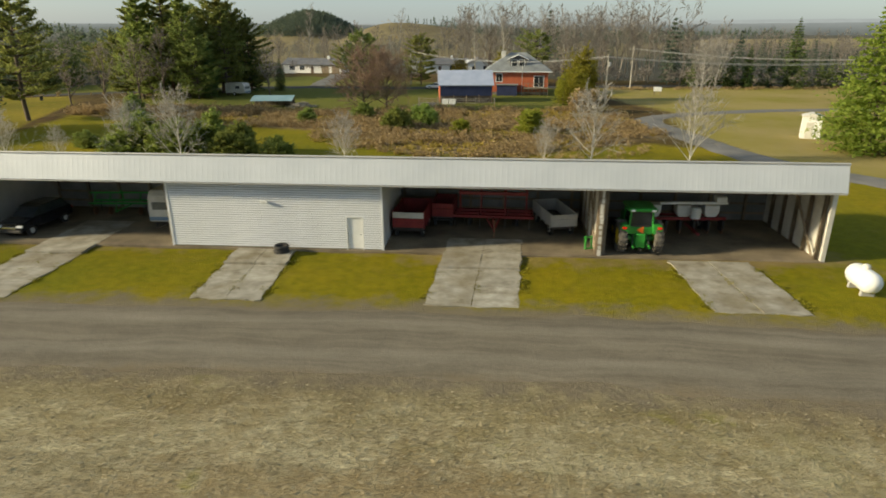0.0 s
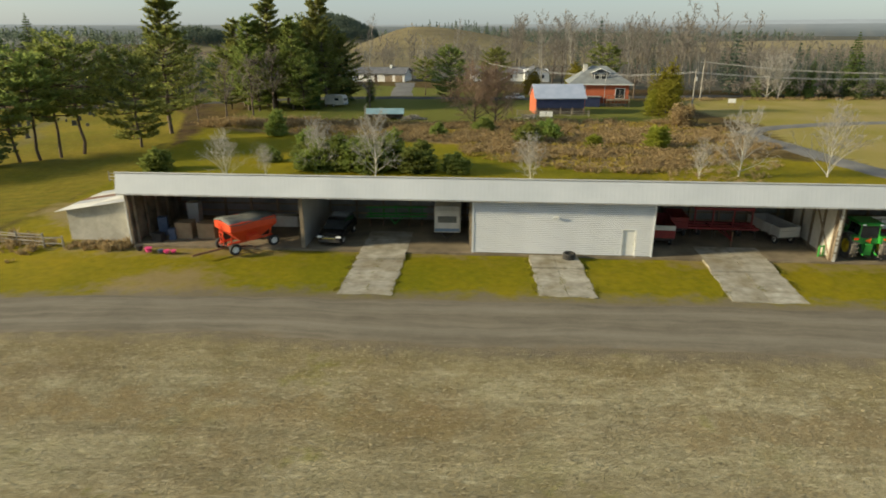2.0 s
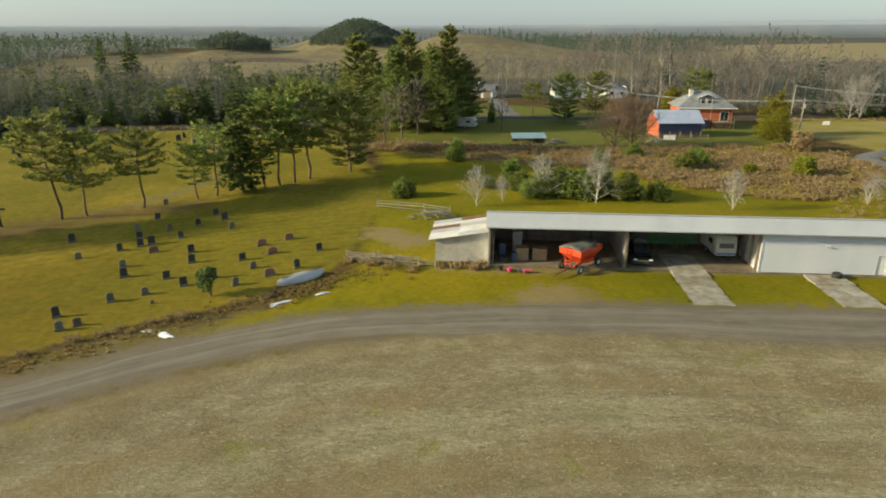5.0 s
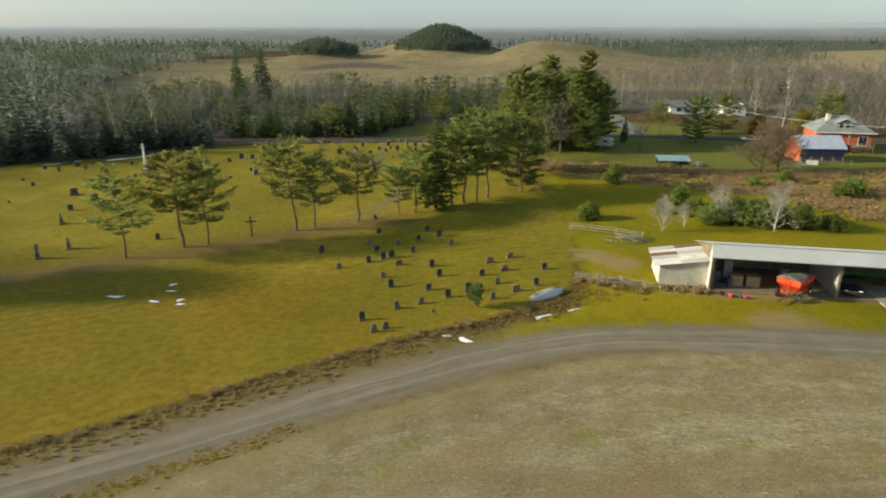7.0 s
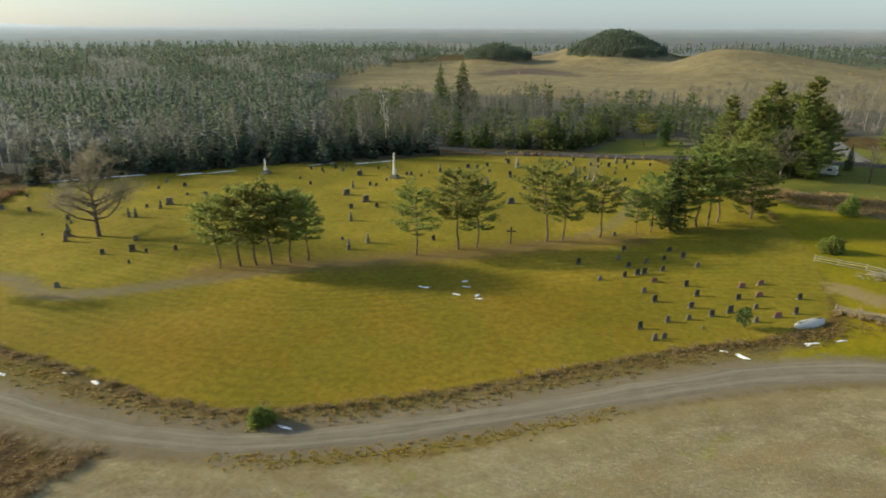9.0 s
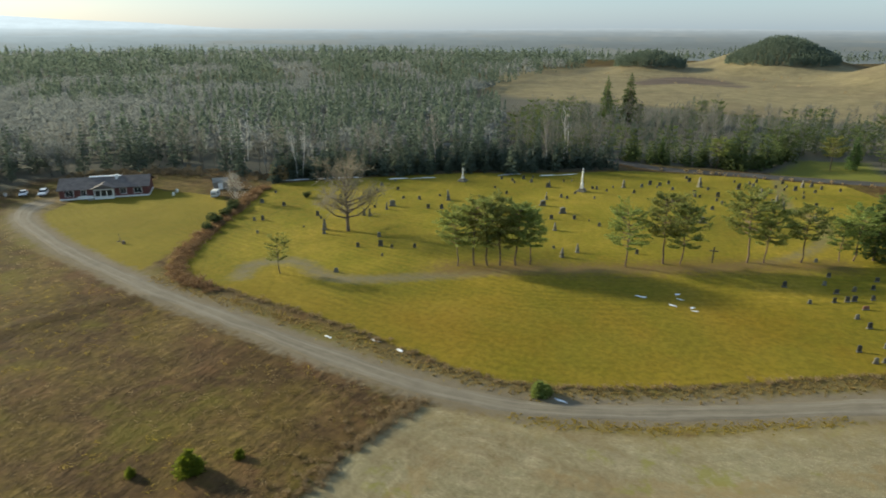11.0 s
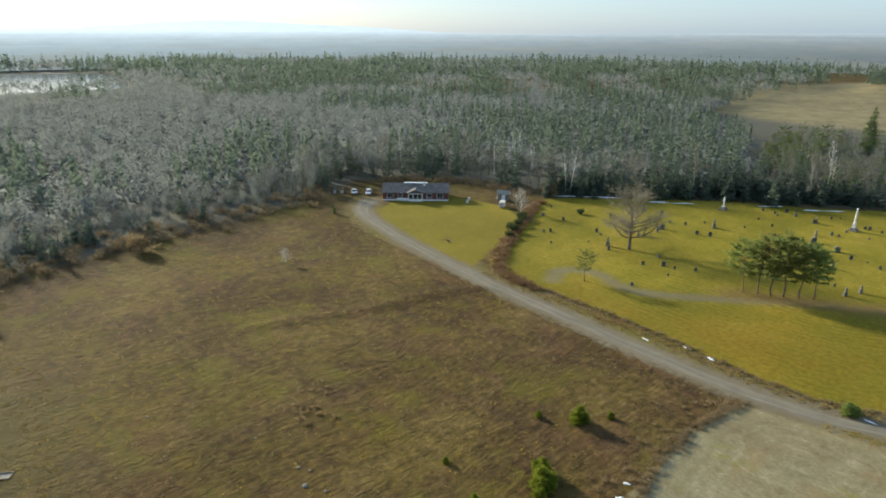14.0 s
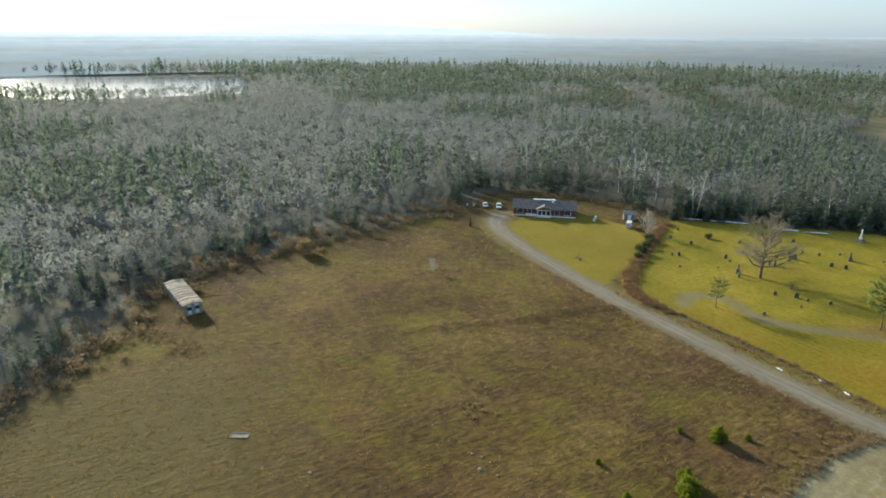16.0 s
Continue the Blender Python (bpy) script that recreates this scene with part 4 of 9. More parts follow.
for s0 in (S_RIGHT - 0.25, S_RIGHT - 0.25, 9.6, -17.05, -43.2):
    for d0 in (0.3, 1.9, 3.5, 5.1, 6.7):
        part("wall_stud", box(s0 - 0.09, s0 + 0.09, d0 - 0.09, d0 + 0.09, 0, 5.2 - 0.28 * d0), M_WOOD, shed)
for d0 in (1.1, 2.8, 4.4, 6.0):
    part("inner_panel", box(S_RIGHT - 0.15, S_RIGHT - 0.06, d0 - 0.55, d0 + 0.55, 0.05, 4.9 - 0.28 * d0, 0.01), M_OLDWHITE, shed, "torn white insulation panel")
part("corner_post", box(S_RIGHT - 0.12, S_RIGHT + 0.12, -0.1, 0.1, 0, EAVE_Z), M_OLDWHITE, shed)
part("corner_post", box(S_LEFT - 0.12, S_LEFT + 0.12, -0.1, 0.1, 0, EAVE_Z), M_WOOD, shed)
# rafters over the open bays
for s0 in np.arange(S_LEFT + 1.2, S_RIGHT, 2.4):
    b = bmesh.new()
    out = [(EAVE_D + 0.1, EAVE_Z - 0.02), (RIDGE_D, RIDGE_Z - 0.04), (DEPTH, BACK_Z - 0.06), (DEPTH, BACK_Z - 0.26), (RIDGE_D, RIDGE_Z - 0.28), (EAVE_D + 0.1, EAVE_Z - 0.14)]
    a = [b.verts.new((s0 - 0.03, y, z)) for y, z in out]
    c = [b.verts.new((s0 + 0.03, y, z)) for y, z in out]
    for k in range(6):
        b.faces.new((a[k], c[k], c[(k + 1) % 6], a[(k + 1) % 6]))
    for q in (a, c):
        b.faces.new((q[0], q[1], q[4], q[5])), b.faces.new((q[1], q[2], q[3], q[4]))
    bmesh.ops.recalc_face_normals(b, faces=b.faces[:])
    part("rafter", b, M_WOOD, shed)
# the closed workshop with its clapboards
W0, W1, DOOR0, DOOR1 = -16.85, -3.65, -5.8, -4.9
# dark backing colour painted as the shade in the gaps between clapboards
part("workshop_wall", box(W0, DOOR0, 0, 0.15, 0, EAVE_Z + 0.1), M_SLATE, shed)
part("workshop_wall", box(DOOR1, W1, 0, 0.15, 0, EAVE_Z + 0.1), M_SHINGLE, shed)
part("workshop_wall", box(DOOR0, DOOR1, 0, 0.15, 2.08, EAVE_Z + 0.1), M_SHINGLE, shed)
part("workshop_side", gable(W0, W0 + 0.12), M_SIDING, shed)
part("workshop_side", gable(W1 - 0.12, W1), M_SIDING, shed)


board_cache = {}
for k in range(29):
    z0 = 0.12 + 0.144 * k
    for x0, x1 in (((W0, DOOR0 - 0.09), (DOOR1 + 0.09, W1)) if z0 < 2.1 else ((W0, W1),)):
        key = (round(x1 - x0, 2))
        if key not in board_cache:
            me = bpy.data.meshes.new("clapboard")
            b = prism([(-0.075, 0.006), (-0.068, 0), (-0.004, 0), (-0.004, 0.108), (-0.03, 0.108), (-0.042, 0.100)], 0, x1 - x0)
            bmesh.ops.rotate(b, verts=b.verts, matrix=Matrix.Rotation(-math.pi / 2, 3, "Z"))
            for v in b.verts:
                v.co = Vector((v.co.x, -abs(v.co.y), v.co.z))
            bmesh.ops.recalc_face_normals(b, faces=b.faces[:])
            b.to_mesh(me), b.free()
            me.materials.append(M_SIDING)
            board_cache[key] = me
        ob = new("clapboard", board_cache[key])
        ob.parent, ob.location = shed, (x0, 0, z0)
door = part("door", box(DOOR0 + 0.02, DOOR1 - 0.02, 0.01, 0.06, 0.04, 2.06, 0.006), M_WHITE, shed, "plain white door")
part("door_handle", rod((DOOR1 - 0.12, -0.04, 1.0), (DOOR1 - 0.12, 0.02, 1.0), 0.03), M_DARK, door)
for a in ((DOOR0 - 0.09, DOOR0, 0, 2.15), (DOOR1, DOOR1 + 0.09, 0, 2.15), (DOOR0, DOOR1, 2.07, 2.15)):
    part("door_frame", box(a[0], a[1], -0.06, 0.02, a[2], a[3], 0.005), M_WHITE, shed)
part("corner_trim", box(W0 - 0.08, W0 + 0.06, -0.09, 0.1, 0, EAVE_Z), M_SIDING, shed)
part("corner_trim", box(W1 - 0.06, W1 + 0.05, -0.09, 0.1, 0, EAVE_Z), M_SIDING, shed)
part("footing", box(W0 - 0.1, W1 + 0.1, -0.04, 0.1, -0.25, 0.11, 0.01), M_CONCRETE, shed)
lamp = part("wall_lamp", box(-10.9, -10.65, -0.14, -0.05, 2.92, 3.06, 0.01), M_WHITE, shed, "small white wall lamp")
for dx in (-0.16, 0.16):
    part("lamp_head", spun([(0.03, 0), (0.09, -0.16), (0.02, -0.17)], 10, "y"), M_WHITE, lamp).location = (-10.78 + dx, -0.1, 3.0)

# ---- trees ----
UP = np.array([0, 0, 1.0])


def bars(segs, n=3):
    """Tapered bars: rows of x0 y0 z0 x1 y1 z1 r0 r1 into corners and triangles."""
    s = np.asarray(segs, float)
    p0, p1, r0, r1 = s[:, 0:3], s[:, 3:6], s[:, 6:7], s[:, 7:8]
    d = p1 - p0
    d /= np.linalg.norm(d, axis=1, keepdims=True) + 1e-9
    ref = np.where(np.abs(d[:, 2:3]) > 0.9, np.array([[1.0, 0, 0]]), np.array([[0, 0, 1.0]]))
    u = np.cross(d, ref)
    u /= np.linalg.norm(u, axis=1, keepdims=True) + 1e-9
    v = np.cross(d, u)
    V = []
    for k in range(n):
        a = 2 * math.pi * k / n
        o = u * math.cos(a) + v * math.sin(a)
        V += [p0 + o * r0, p1 + o * r1]
    V = np.stack(V, 1)
    base = (np.arange(len(s)) * 2 * n)[:, None, None]
    f = []
    for k in range(n):
        j = (k + 1) % n
        f += [(2 * k, 2 * j, 2 * j + 1), (2 * k, 2 * j + 1, 2 * k + 1)]
    return V.reshape(-1, 3), (base + np.array(f)[None]).reshape(-1, 3)


def flakes(centres, size, rng, stretch=1.6, flat=0.0):
    """Small leaf-like quads (two triangles) at the centres, turned at random; flat pulls them level."""
    n = len(centres)
    a = rng.normal(size=(n, 3))
    a[:, 2] *= 1 - flat
    a /= np.linalg.norm(a, axis=1, keepdims=True)
    b = np.cross(a, rng.normal(size=(n, 3)) * np.array([1 - 0.7 * flat, 1 - 0.7 * flat, 1]))
    b /= np.linalg.norm(b, axis=1, keepdims=True) + 1e-9
    s = size * rng.uniform(0.6, 1.3, (n, 1))
    c = np.asarray(centres)
    V = np.stack([c - a * s * stretch, c + b * s * 0.8, c + a * s * stretch, c - b * s * 0.8], 1)
    i = (np.arange(n) * 4)[:, None, None]
    return V.reshape(-1, 3), (i + np.array([(0, 1, 2), (0, 2, 3)])[None]).reshape(-1, 3)


def joined(*pieces):
    V, F, k = [], [], 0
    for v, f in pieces:
        V.append(v), F.append(np.asarray(f) + k)
        k += len(v)
    return np.concatenate(V), np.concatenate(F)


def blades(segs, rng):
    """Twigs as one thin pointed face each, wide at the root."""
    s = np.asarray(segs, float)
    d = s[:, 3:6] - s[:, 0:3]
    side = np.cross(d, rng.normal(size=d.shape))
    side /= np.linalg.norm(side, axis=1, keepdims=True) + 1e-9
    w = s[:, 6:7] * 1.3
    V = np.stack([s[:, 0:3] - side * w, s[:, 0:3] + side * w, s[:, 3:6]], 1)
    return V.reshape(-1, 3), np.arange(len(s) * 3).reshape(-1, 3)


def bare_tree(seed, h, limbs=14, kids=6, twigs=5, first=0.3, reach=0.42, rise=0.5, r=None, sides=4, thick=1.0, top=0.35):
    """A leafless tree: limbs all the way up the trunk, forking into ever finer twigs; returns the wood, and the twigs.
    first: where the lowest limb starts; reach: its length against the height; rise: how steeply limbs climb; top: how much shorter the last limbs are."""
    rng = np.random.default_rng(seed)
    r = r or h * 0.014
    wood, fine = [], []

    def run(p, d, length, n, wander, lift):
        pts = [p]
        for _ in range(n):
            d = d + rng.normal(0, wander, 3) + UP * lift
            d = d / np.linalg.norm(d)
            p = p + d * length / n
            pts.append(p)
        return pts

    trunk = run(np.array([0, 0, -0.1]), UP + rng.normal(0, 0.03, 3), h * 0.92, 7, 0.05, 0.1)
    for q in range(7):
        wood.append((*trunk[q], *trunk[q + 1], r * (1 - q / 7.6), r * (1 - (q + 1) / 7.6)))
    for b in range(limbs):
        u = first + (0.96 - first) * ((b + rng.uniform(0, 0.8)) / limbs)
        q = min(6, int(u * 7))
        p = trunk[q] + (trunk[q + 1] - trunk[q]) * (u * 7 - q)
        a = b * 2.4 + rng.uniform(-0.5, 0.5)
        d = np.array([math.cos(a), math.sin(a), rise * rng.uniform(0.6, 1.3) + 0.6 * u])
        v = (u - first) / (1 - first)
        length = h * reach * (1 - (1 - top) * v) * rng.uniform(0.75, 1.1)
        lr = r * 0.45 * (1 - 0.6 * v)
        main = run(p, d / np.linalg.norm(d), length, 3, 0.14, 0.06)
        for q in range(3):
            wood.append((*main[q], *main[q + 1], lr * (1 - q / 3.6), lr * (1 - (q + 1) / 3.6)))
        for c in range(kids):
            t = 0.25 + 0.75 * (c + rng.uniform(0, 1)) / kids
            q = min(2, int(t * 3))
            p2 = main[q] + (main[q + 1] - main[q]) * (t * 3 - q)
            d2 = (main[q + 1] - main[q]) / (np.linalg.norm(main[q + 1] - main[q]) + 1e-9) + rng.normal(0, 0.65, 3) + UP * 0.15
            l2 = length * 0.5 * (1.15 - 0.5 * t) * rng.uniform(0.6, 1.1)
            sub2 = run(p2, d2 / np.linalg.norm(d2), l2, 2, 0.2, 0.08)
            for q in range(2):
                fine.append((*sub2[q], *sub2[q + 1], 0.03 * thick, 0.02))
            for _ in range(twigs):
                g = rng.uniform(0.1, 1) * 2
                q = min(1, int(g))
                p3 = sub2[q] + (sub2[q + 1] - sub2[q]) * (g - q)
                d3 = (sub2[q + 1] - sub2[q]) / (l2 / 2 + 1e-9) + rng.normal(0, 0.7, 3)
                fine.append((*p3, *(p3 + d3 / np.linalg.norm(d3) * l2 * rng.uniform(0.35, 0.7)), 0.02 * thick, 0.01))
    return bars(wood, sides), blades(np.array(fine), rng)


def conifer(seed, h, radius, whorls=16, per=8, flake=0.4, density=5, bare=0.08, droop=0.35):
    """A pointed evergreen: whorls of drooping boughs with needle sprays; returns trunk and crown."""
    rng = np.random.default_rng(seed)
    trunk = [(0, 0, -0.1, 0, 0, h * 0.5, h * 0.016, h * 0.01), (0, 0, h * 0.5, 0, 0, h * 0.97, h * 0.01, 0.02)]
    pts, boughs = [], []
    for w in range(whorls):
        u = w / (whorls - 1)
        z = h * (bare + (0.985 - bare) * u)
        reach = radius * (1 - u) ** 0.8 * (1 - 0.25 * max(0, 0.15 - u) / 0.15) * rng.uniform(0.78, 1.14) + 0.12
        for k in range(per):
            if rng.random() < 0.08:
                continue
            a = 2 * math.pi * (k + rng.uniform(-0.4, 0.4)) / per + w * 0.7
            R = reach * rng.uniform(0.6, 1.18)
            dz = -droop * R * rng.uniform(0.5, 1.2) + 0.3 * R * u
            tip = np.array([R * math.cos(a), R * math.sin(a), z + dz])
            boughs.append((0, 0, z, *tip, 0.05, 0.01))
            m = max(2, int(density * R / radius * 2.2))
            t = rng.uniform(0.22, 1.0, m) ** 0.7
            p = np.array([0, 0, z]) + (tip - np.array([0, 0, z])) * t[:, None]
            p = p + rng.normal(0, 1, (m, 3)) * np.array([0.16, 0.16, 0.06]) * R * 0.6
            pts.append(p)
    pts.append(np.array([[0, 0, h * 0.97], [0, 0, h]]))
    return bars(trunk + boughs[:: max(1, len(boughs) // 60)], 5), flakes(np.concatenate(pts), flake, rng, 1.5, 0.55)


def sprays(twigs, per, size, rng, spread=0.1, flat=0.5):
    """Needle sprays strewn along twigs (rows of root and run): slender leaves that point along the twig, lying rather flat."""
    t = np.repeat(np.asarray(twigs, float), per, 0)
    n = len(t)
    run = t[:, 3:6]
    ln = np.linalg.norm(run, axis=1, keepdims=True) + 1e-9
    p = t[:, 0:3] + run * rng.uniform(0.1, 1.05, (n, 1)) + rng.normal(0, 1, (n, 3)) * np.array([1, 1, 0.6]) * spread * (0.5 + ln)
    d = run / ln + rng.normal(0, 0.6, (n, 3)) * np.array([1, 1, 0.8])
    d /= np.linalg.norm(d, axis=1, keepdims=True) + 1e-9
    b = np.cross(d, UP * flat + rng.normal(0, 0.45, (n, 3)))
    b /= np.linalg.norm(b, axis=1, keepdims=True) + 1e-9
    s = size * rng.uniform(0.6, 1.35, (n, 1))
    V = np.stack([p - d * s * 1.7, p + b * s * 0.75, p + d * s * 1.9, p - b * s * 0.75], 1)
    i = (np.arange(n) * 4)[:, None, None]
    return V.reshape(-1, 3), (i + np.array([(0, 1, 2), (0, 2, 3)])[None]).reshape(-1, 3)


def pine(seed, h, radius, limbs=30, fans=8, per=11, flake=0.12, first=0.35, lean=0.03, cone=False, leader=True):
    """A pine: boughs in loose tiers, each feathered with side twigs full of needles, with sky between the tiers; returns trunk with boughs, and crown.
    cone: a tall pointed crown of upturned plumes, as white pines have, in place of a broad domed one."""
    rng = np.random.default_rng(seed)
    segs, twigs = [], []
    p, d = np.array([0, 0, -0.1]), np.array([rng.normal(0, lean), rng.normal(0, lean), 1.0])
    line = []
    for k in range(8):
        q = p + d * h * 0.95 / 8 + np.array([*rng.normal(0, 0.010 * h, 2), 0])
        segs.append((*p, *q, h * 0.016 * (1 - k / 9.0), h * 0.016 * (1 - (k + 1) / 9.0)))
        line.append((p, q))
        p = q
    skew = rng.uniform(0, 6.28)
    tiers = max(5, limbs // 5)
    for c in range(limbs):
        v = (c + rng.uniform(0, 1)) / limbs
        v = (math.floor(v * tiers) + rng.uniform(0.0, 0.55)) / tiers
        u = first + (0.98 - first) * min(v, 1.0)
        a0, a1 = line[min(7, int(u * 8))]
        base = a0 + (a1 - a0) * (u * 8 % 1)
        ang = c * 2.4 + rng.uniform(-0.5, 0.5)
        if cone:
            prof = (1 - v) ** 0.75 * (0.84 + 0.16 * math.sin(v * 17 + seed)) * min(1.0, 0.62 + 2.2 * v) + 0.07
            rise = rng.uniform(-0.05, 0.2) + 0.5 * v
        else:
            prof = math.sqrt(max(0.06, 1 - ((v - 0.30) / 0.74) ** 2)) * min(1.0, 0.72 + v)
            rise = rng.uniform(-0.10, 0.2) + 0.62 * v * v
        R = radius * prof * rng.uniform(0.66, 1.12) * (1 + 0.2 * math.cos(ang - skew))
        way = np.array([math.cos(ang), math.sin(ang), rise])
        tip = base + way * R + np.array([0, 0, 0.07 * R])
        mid = base + way * R * 0.5 - np.array([0, 0, 0.04 * R])
        segs += [(*base, *mid, h * 0.0055, h * 0.004), (*mid, *tip, h * 0.004, h * 0.0015)]
        across = np.array([-math.sin(ang), math.cos(ang), 0.0])
        low = 0.28 if cone else 0.42
        for j in range(fans):
            t = low + (1 - low) * (j + rng.uniform(0, 1)) / fans
            root = mid + (tip - mid) * (2 * t - 1) if t > 0.5 else base + (mid - base) * 2 * t
            side = (1 if j % 2 else -1) * rng.uniform(0.35, 1.0)
            ln = (0.30 * R * (1.25 - 0.55 * t) + 0.35) * rng.uniform(0.7, 1.25)
            out = way * rng.uniform(0.35, 0.8) + across * side + np.array([0, 0, rng.uniform(0.0, 0.35)])
            twigs.append((*root, *(out * ln)))
    if leader:
        twigs += [(*(p - np.array([0, 0, 0.05 * h * k])), *(np.array([rng.normal(0, 0.25), rng.normal(0, 0.25), 0.7]) * (0.35 + 0.2 * k))) for k in range(4)]
    return bars(segs, 5), sprays(twigs, per, flake, rng)


def bush_form(seed, w, h, n=500, flake=0.16, lumps=9):
    rng = np.random.default_rng(seed)
    pts, segs = [], []
    for k in range(lumps):
        a, r = rng.uniform(0, 6.28), w * 0.5 * math.sqrt(rng.uniform(0, 0.6))
        c = np.array([r * math.cos(a), r * math.sin(a), h * rng.uniform(0.3, 0.72)])
        segs.append((0, 0, -0.05, *c, 0.04, 0.015))
        b = rng.normal(0, 1, (n // lumps, 3))
        b /= np.linalg.norm(b, axis=1, keepdims=True)
        b *= rng.uniform(0.3, 1, (n // lumps, 1)) ** 0.4
        pts.append(c + b * np.array([w * 0.27, w * 0.27, h * 0.32]) * rng.uniform(0.7, 1.2))
    p = np.concatenate(pts)
    p[:, 2] = np.maximum(p[:, 2], 0.05)
    return bars(segs, 4), flakes(p, flake, rng, 1.4)


def tree_thing(name, forms, wood, leaf, label, category, group=""):
    """A prototype tree with trunk and crown, to be copied; it stands where place() puts it."""
    root = new(name)
    tagged(root, label, category, group)
    part("trunk", fast_mesh("trunk", *forms[0], wood), wood, root)
    part("crown", fast_mesh("crown", *forms[1], leaf), leaf, root)
    return root


def place(proto, spots, rng, first=[]):
    """Copies of a prototype at spots (x, y, size); the prototype takes the first spot."""
    for k, (x, y, s) in enumerate(spots):
        m = Matrix.Translation((x, y, ground_z(x, y) - 0.05)) @ Matrix.Rotation(rng.uniform(0, 6.28), 4, "Z")
        if proto.name not in first:
            first.append(proto.name)
            proto.matrix_world = m
            proto.scale = (s, s, s * rng.uniform(0.96, 1.04))
            continue
        ob = copy_thing(proto, m)
        ob.scale = (s, s, s * rng.uniform(0.94, 1.06))


def scattered(name, forms, spots, material, label, category, rng, tilt=0.04, squash=0.15):
    """Many copies of some forms joined in one mesh of stuff. spots: rows of x, y, size."""
    V, F, k = [], [], 0
    spots = np.asarray(spots, float)
    pick = rng.integers(0, len(forms), len(spots))
    for i, (v, f) in enumerate(forms):
        sp = spots[pick == i]
        if not len(sp):
            continue
        a = rng.uniform(0, 6.28, len(sp))
        c, s = np.cos(a), np.sin(a)
        sz, sq = sp[:, 2], rng.uniform(1 - squash, 1 + squash, len(sp))
        lx, ly = rng.normal(0, tilt, len(sp)), rng.normal(0, tilt, len(sp))
        v = np.asarray(v)
        X = (v[None, :, 0] * c[:, None] - v[None, :, 1] * s[:, None]) * sz[:, None] * sq[:, None] + v[None, :, 2] * (sz * lx)[:, None]
        Y = (v[None, :, 0] * s[:, None] + v[None, :, 1] * c[:, None]) * sz[:, None] * sq[:, None] + v[None, :, 2] * (sz * ly)[:, None]
        Z = v[None, :, 2] * sz[:, None]
        P = np.stack([X + sp[:, 0:1], Y + sp[:, 1:2], Z + height(sp[:, 0], sp[:, 1])[:, None]], -1).reshape(-1, 3)
        V.append(P)
        F.append((np.arange(len(sp)) * len(v))[:, None, None] + np.asarray(f)[None] + k)
        k += len(P)
    me = fast_mesh(name, np.concatenate(V), np.concatenate([f.reshape(-1, 3) for f in F]), material)
    return tagged(new(name, me), label, category, kind="stuff")


def jitter_grid(poly, gap, rng, margin=0.0, keep=1.0):
    """Loose spots inside a polygon."""
    p = np.array(poly)
    xs, ys = np.arange(p[:, 0].min(), p[:, 0].max(), gap), np.arange(p[:, 1].min(), p[:, 1].max(), gap)
    X, Y = np.meshgrid(xs, ys)
    X, Y = (X + rng.uniform(-0.48, 0.48, X.shape) * gap).ravel(), (Y + rng.uniform(-0.48, 0.48, Y.shape) * gap).ravel()
    ok = (edge_distance(X, Y, poly) < -margin) & (rng.random(len(X)) < keep)
    return np.stack([X[ok], Y[ok]], -1)


# cemetery pines, one by one
rng = np.random.default_rng(11)
pines = [tree_thing("pine_tree", pine(s, 10.0, 3.3, 36, 8, 13, 0.115, f + 0.03), M_PINEBARK, M_PINE, "tall green pine with a bare brown trunk on the lawn", "tree", "cemetery pines")
         for s, f in ((1, 0.34), (2, 0.42), (3, 0.3), (4, 0.38))]
ROW_A = [(-121.0, 45.3, 1.2), (-115.1, 50.6, 1.5), (-112.3, 52.4, 1.2), (-101.3, 60.4, 1.5), (-98.5, 61.8, 1.2), (-92.3, 65.7, 1.18), (-85.9, 70.0, 0.9)]
ROW_B = [(-83.6, 71.6, 1.1), (-77.5, 76.6, 1.4), (-75.3, 77.6, 1.55), (-73.3, 79.2, 1.5), (-71.4, 81.6, 1.7)]
CLUMP = [(-148.6, 28.2, 1.12), (-146.1, 30.2, 1.35), (-143.8, 31.5, 1.4), (-141.8, 32.8, 1.4), (-139.3, 34.6, 1.3), (-137.0, 36.3, 1.12)]
for k, spot in enumerate(ROW_A + CLUMP + ROW_B):
    place(pines[k % 4], [spot], rng)
# dark spruce in the row and the big white pines behind the lawn
spruces = [tree_thing("spruce_tree", conifer(20 + s, 14, 3.0, 26, 10, 0.17, 16), M_BARK, M_SPRUCE, "dense dark green spruce with drooping boughs", "tree", "spruces") for s in range(2)]
place(spruces[0], [(-80.2, 73.9, 1.25), (-60.0, 139.0, 1.4)], rng)
place(spruces[1], [(-43.5, 144.5, 1.2), (-47.5, 130.0, 0.8)], rng)
white_pine = tree_thing("white_pine_tree", pine(31, 21, 6.3, 84, 11, 13, 0.15, 0.16, 0.015, True), M_BARK, M_PINE, "large feathery white pine, the tallest by the lawn", "tree")
place(white_pine, [(-66.0, 99.5, 1.13), (-57.0, 134.0, 1.25), (-48.5, 140.0, 1.15), (-66.0, 141.0, 0.95), (-62.0, 131.0, 1.05), (-52.0, 130.0, 0.95), (-45.5, 134.0, 0.9)], rng)
domed = tree_thing("large_pine_tree", pine(33, 17, 6.0, 66, 11, 14, 0.17, 0.10, 0.02), M_BARK, M_PINE, "large round-topped pine behind the lawn", "tree", "large pines")
place(domed, [(-65.0, 86.0, 0.85), (-59.0, 128.5, 0.75), (-49.0, 127.0, 0.7), (-44.0, 143.0, 0.95), (-50.5, 146.0, 1.1), (-56.0, 142.0, 1.1), (-67.0, 134.5, 0.8)], rng)

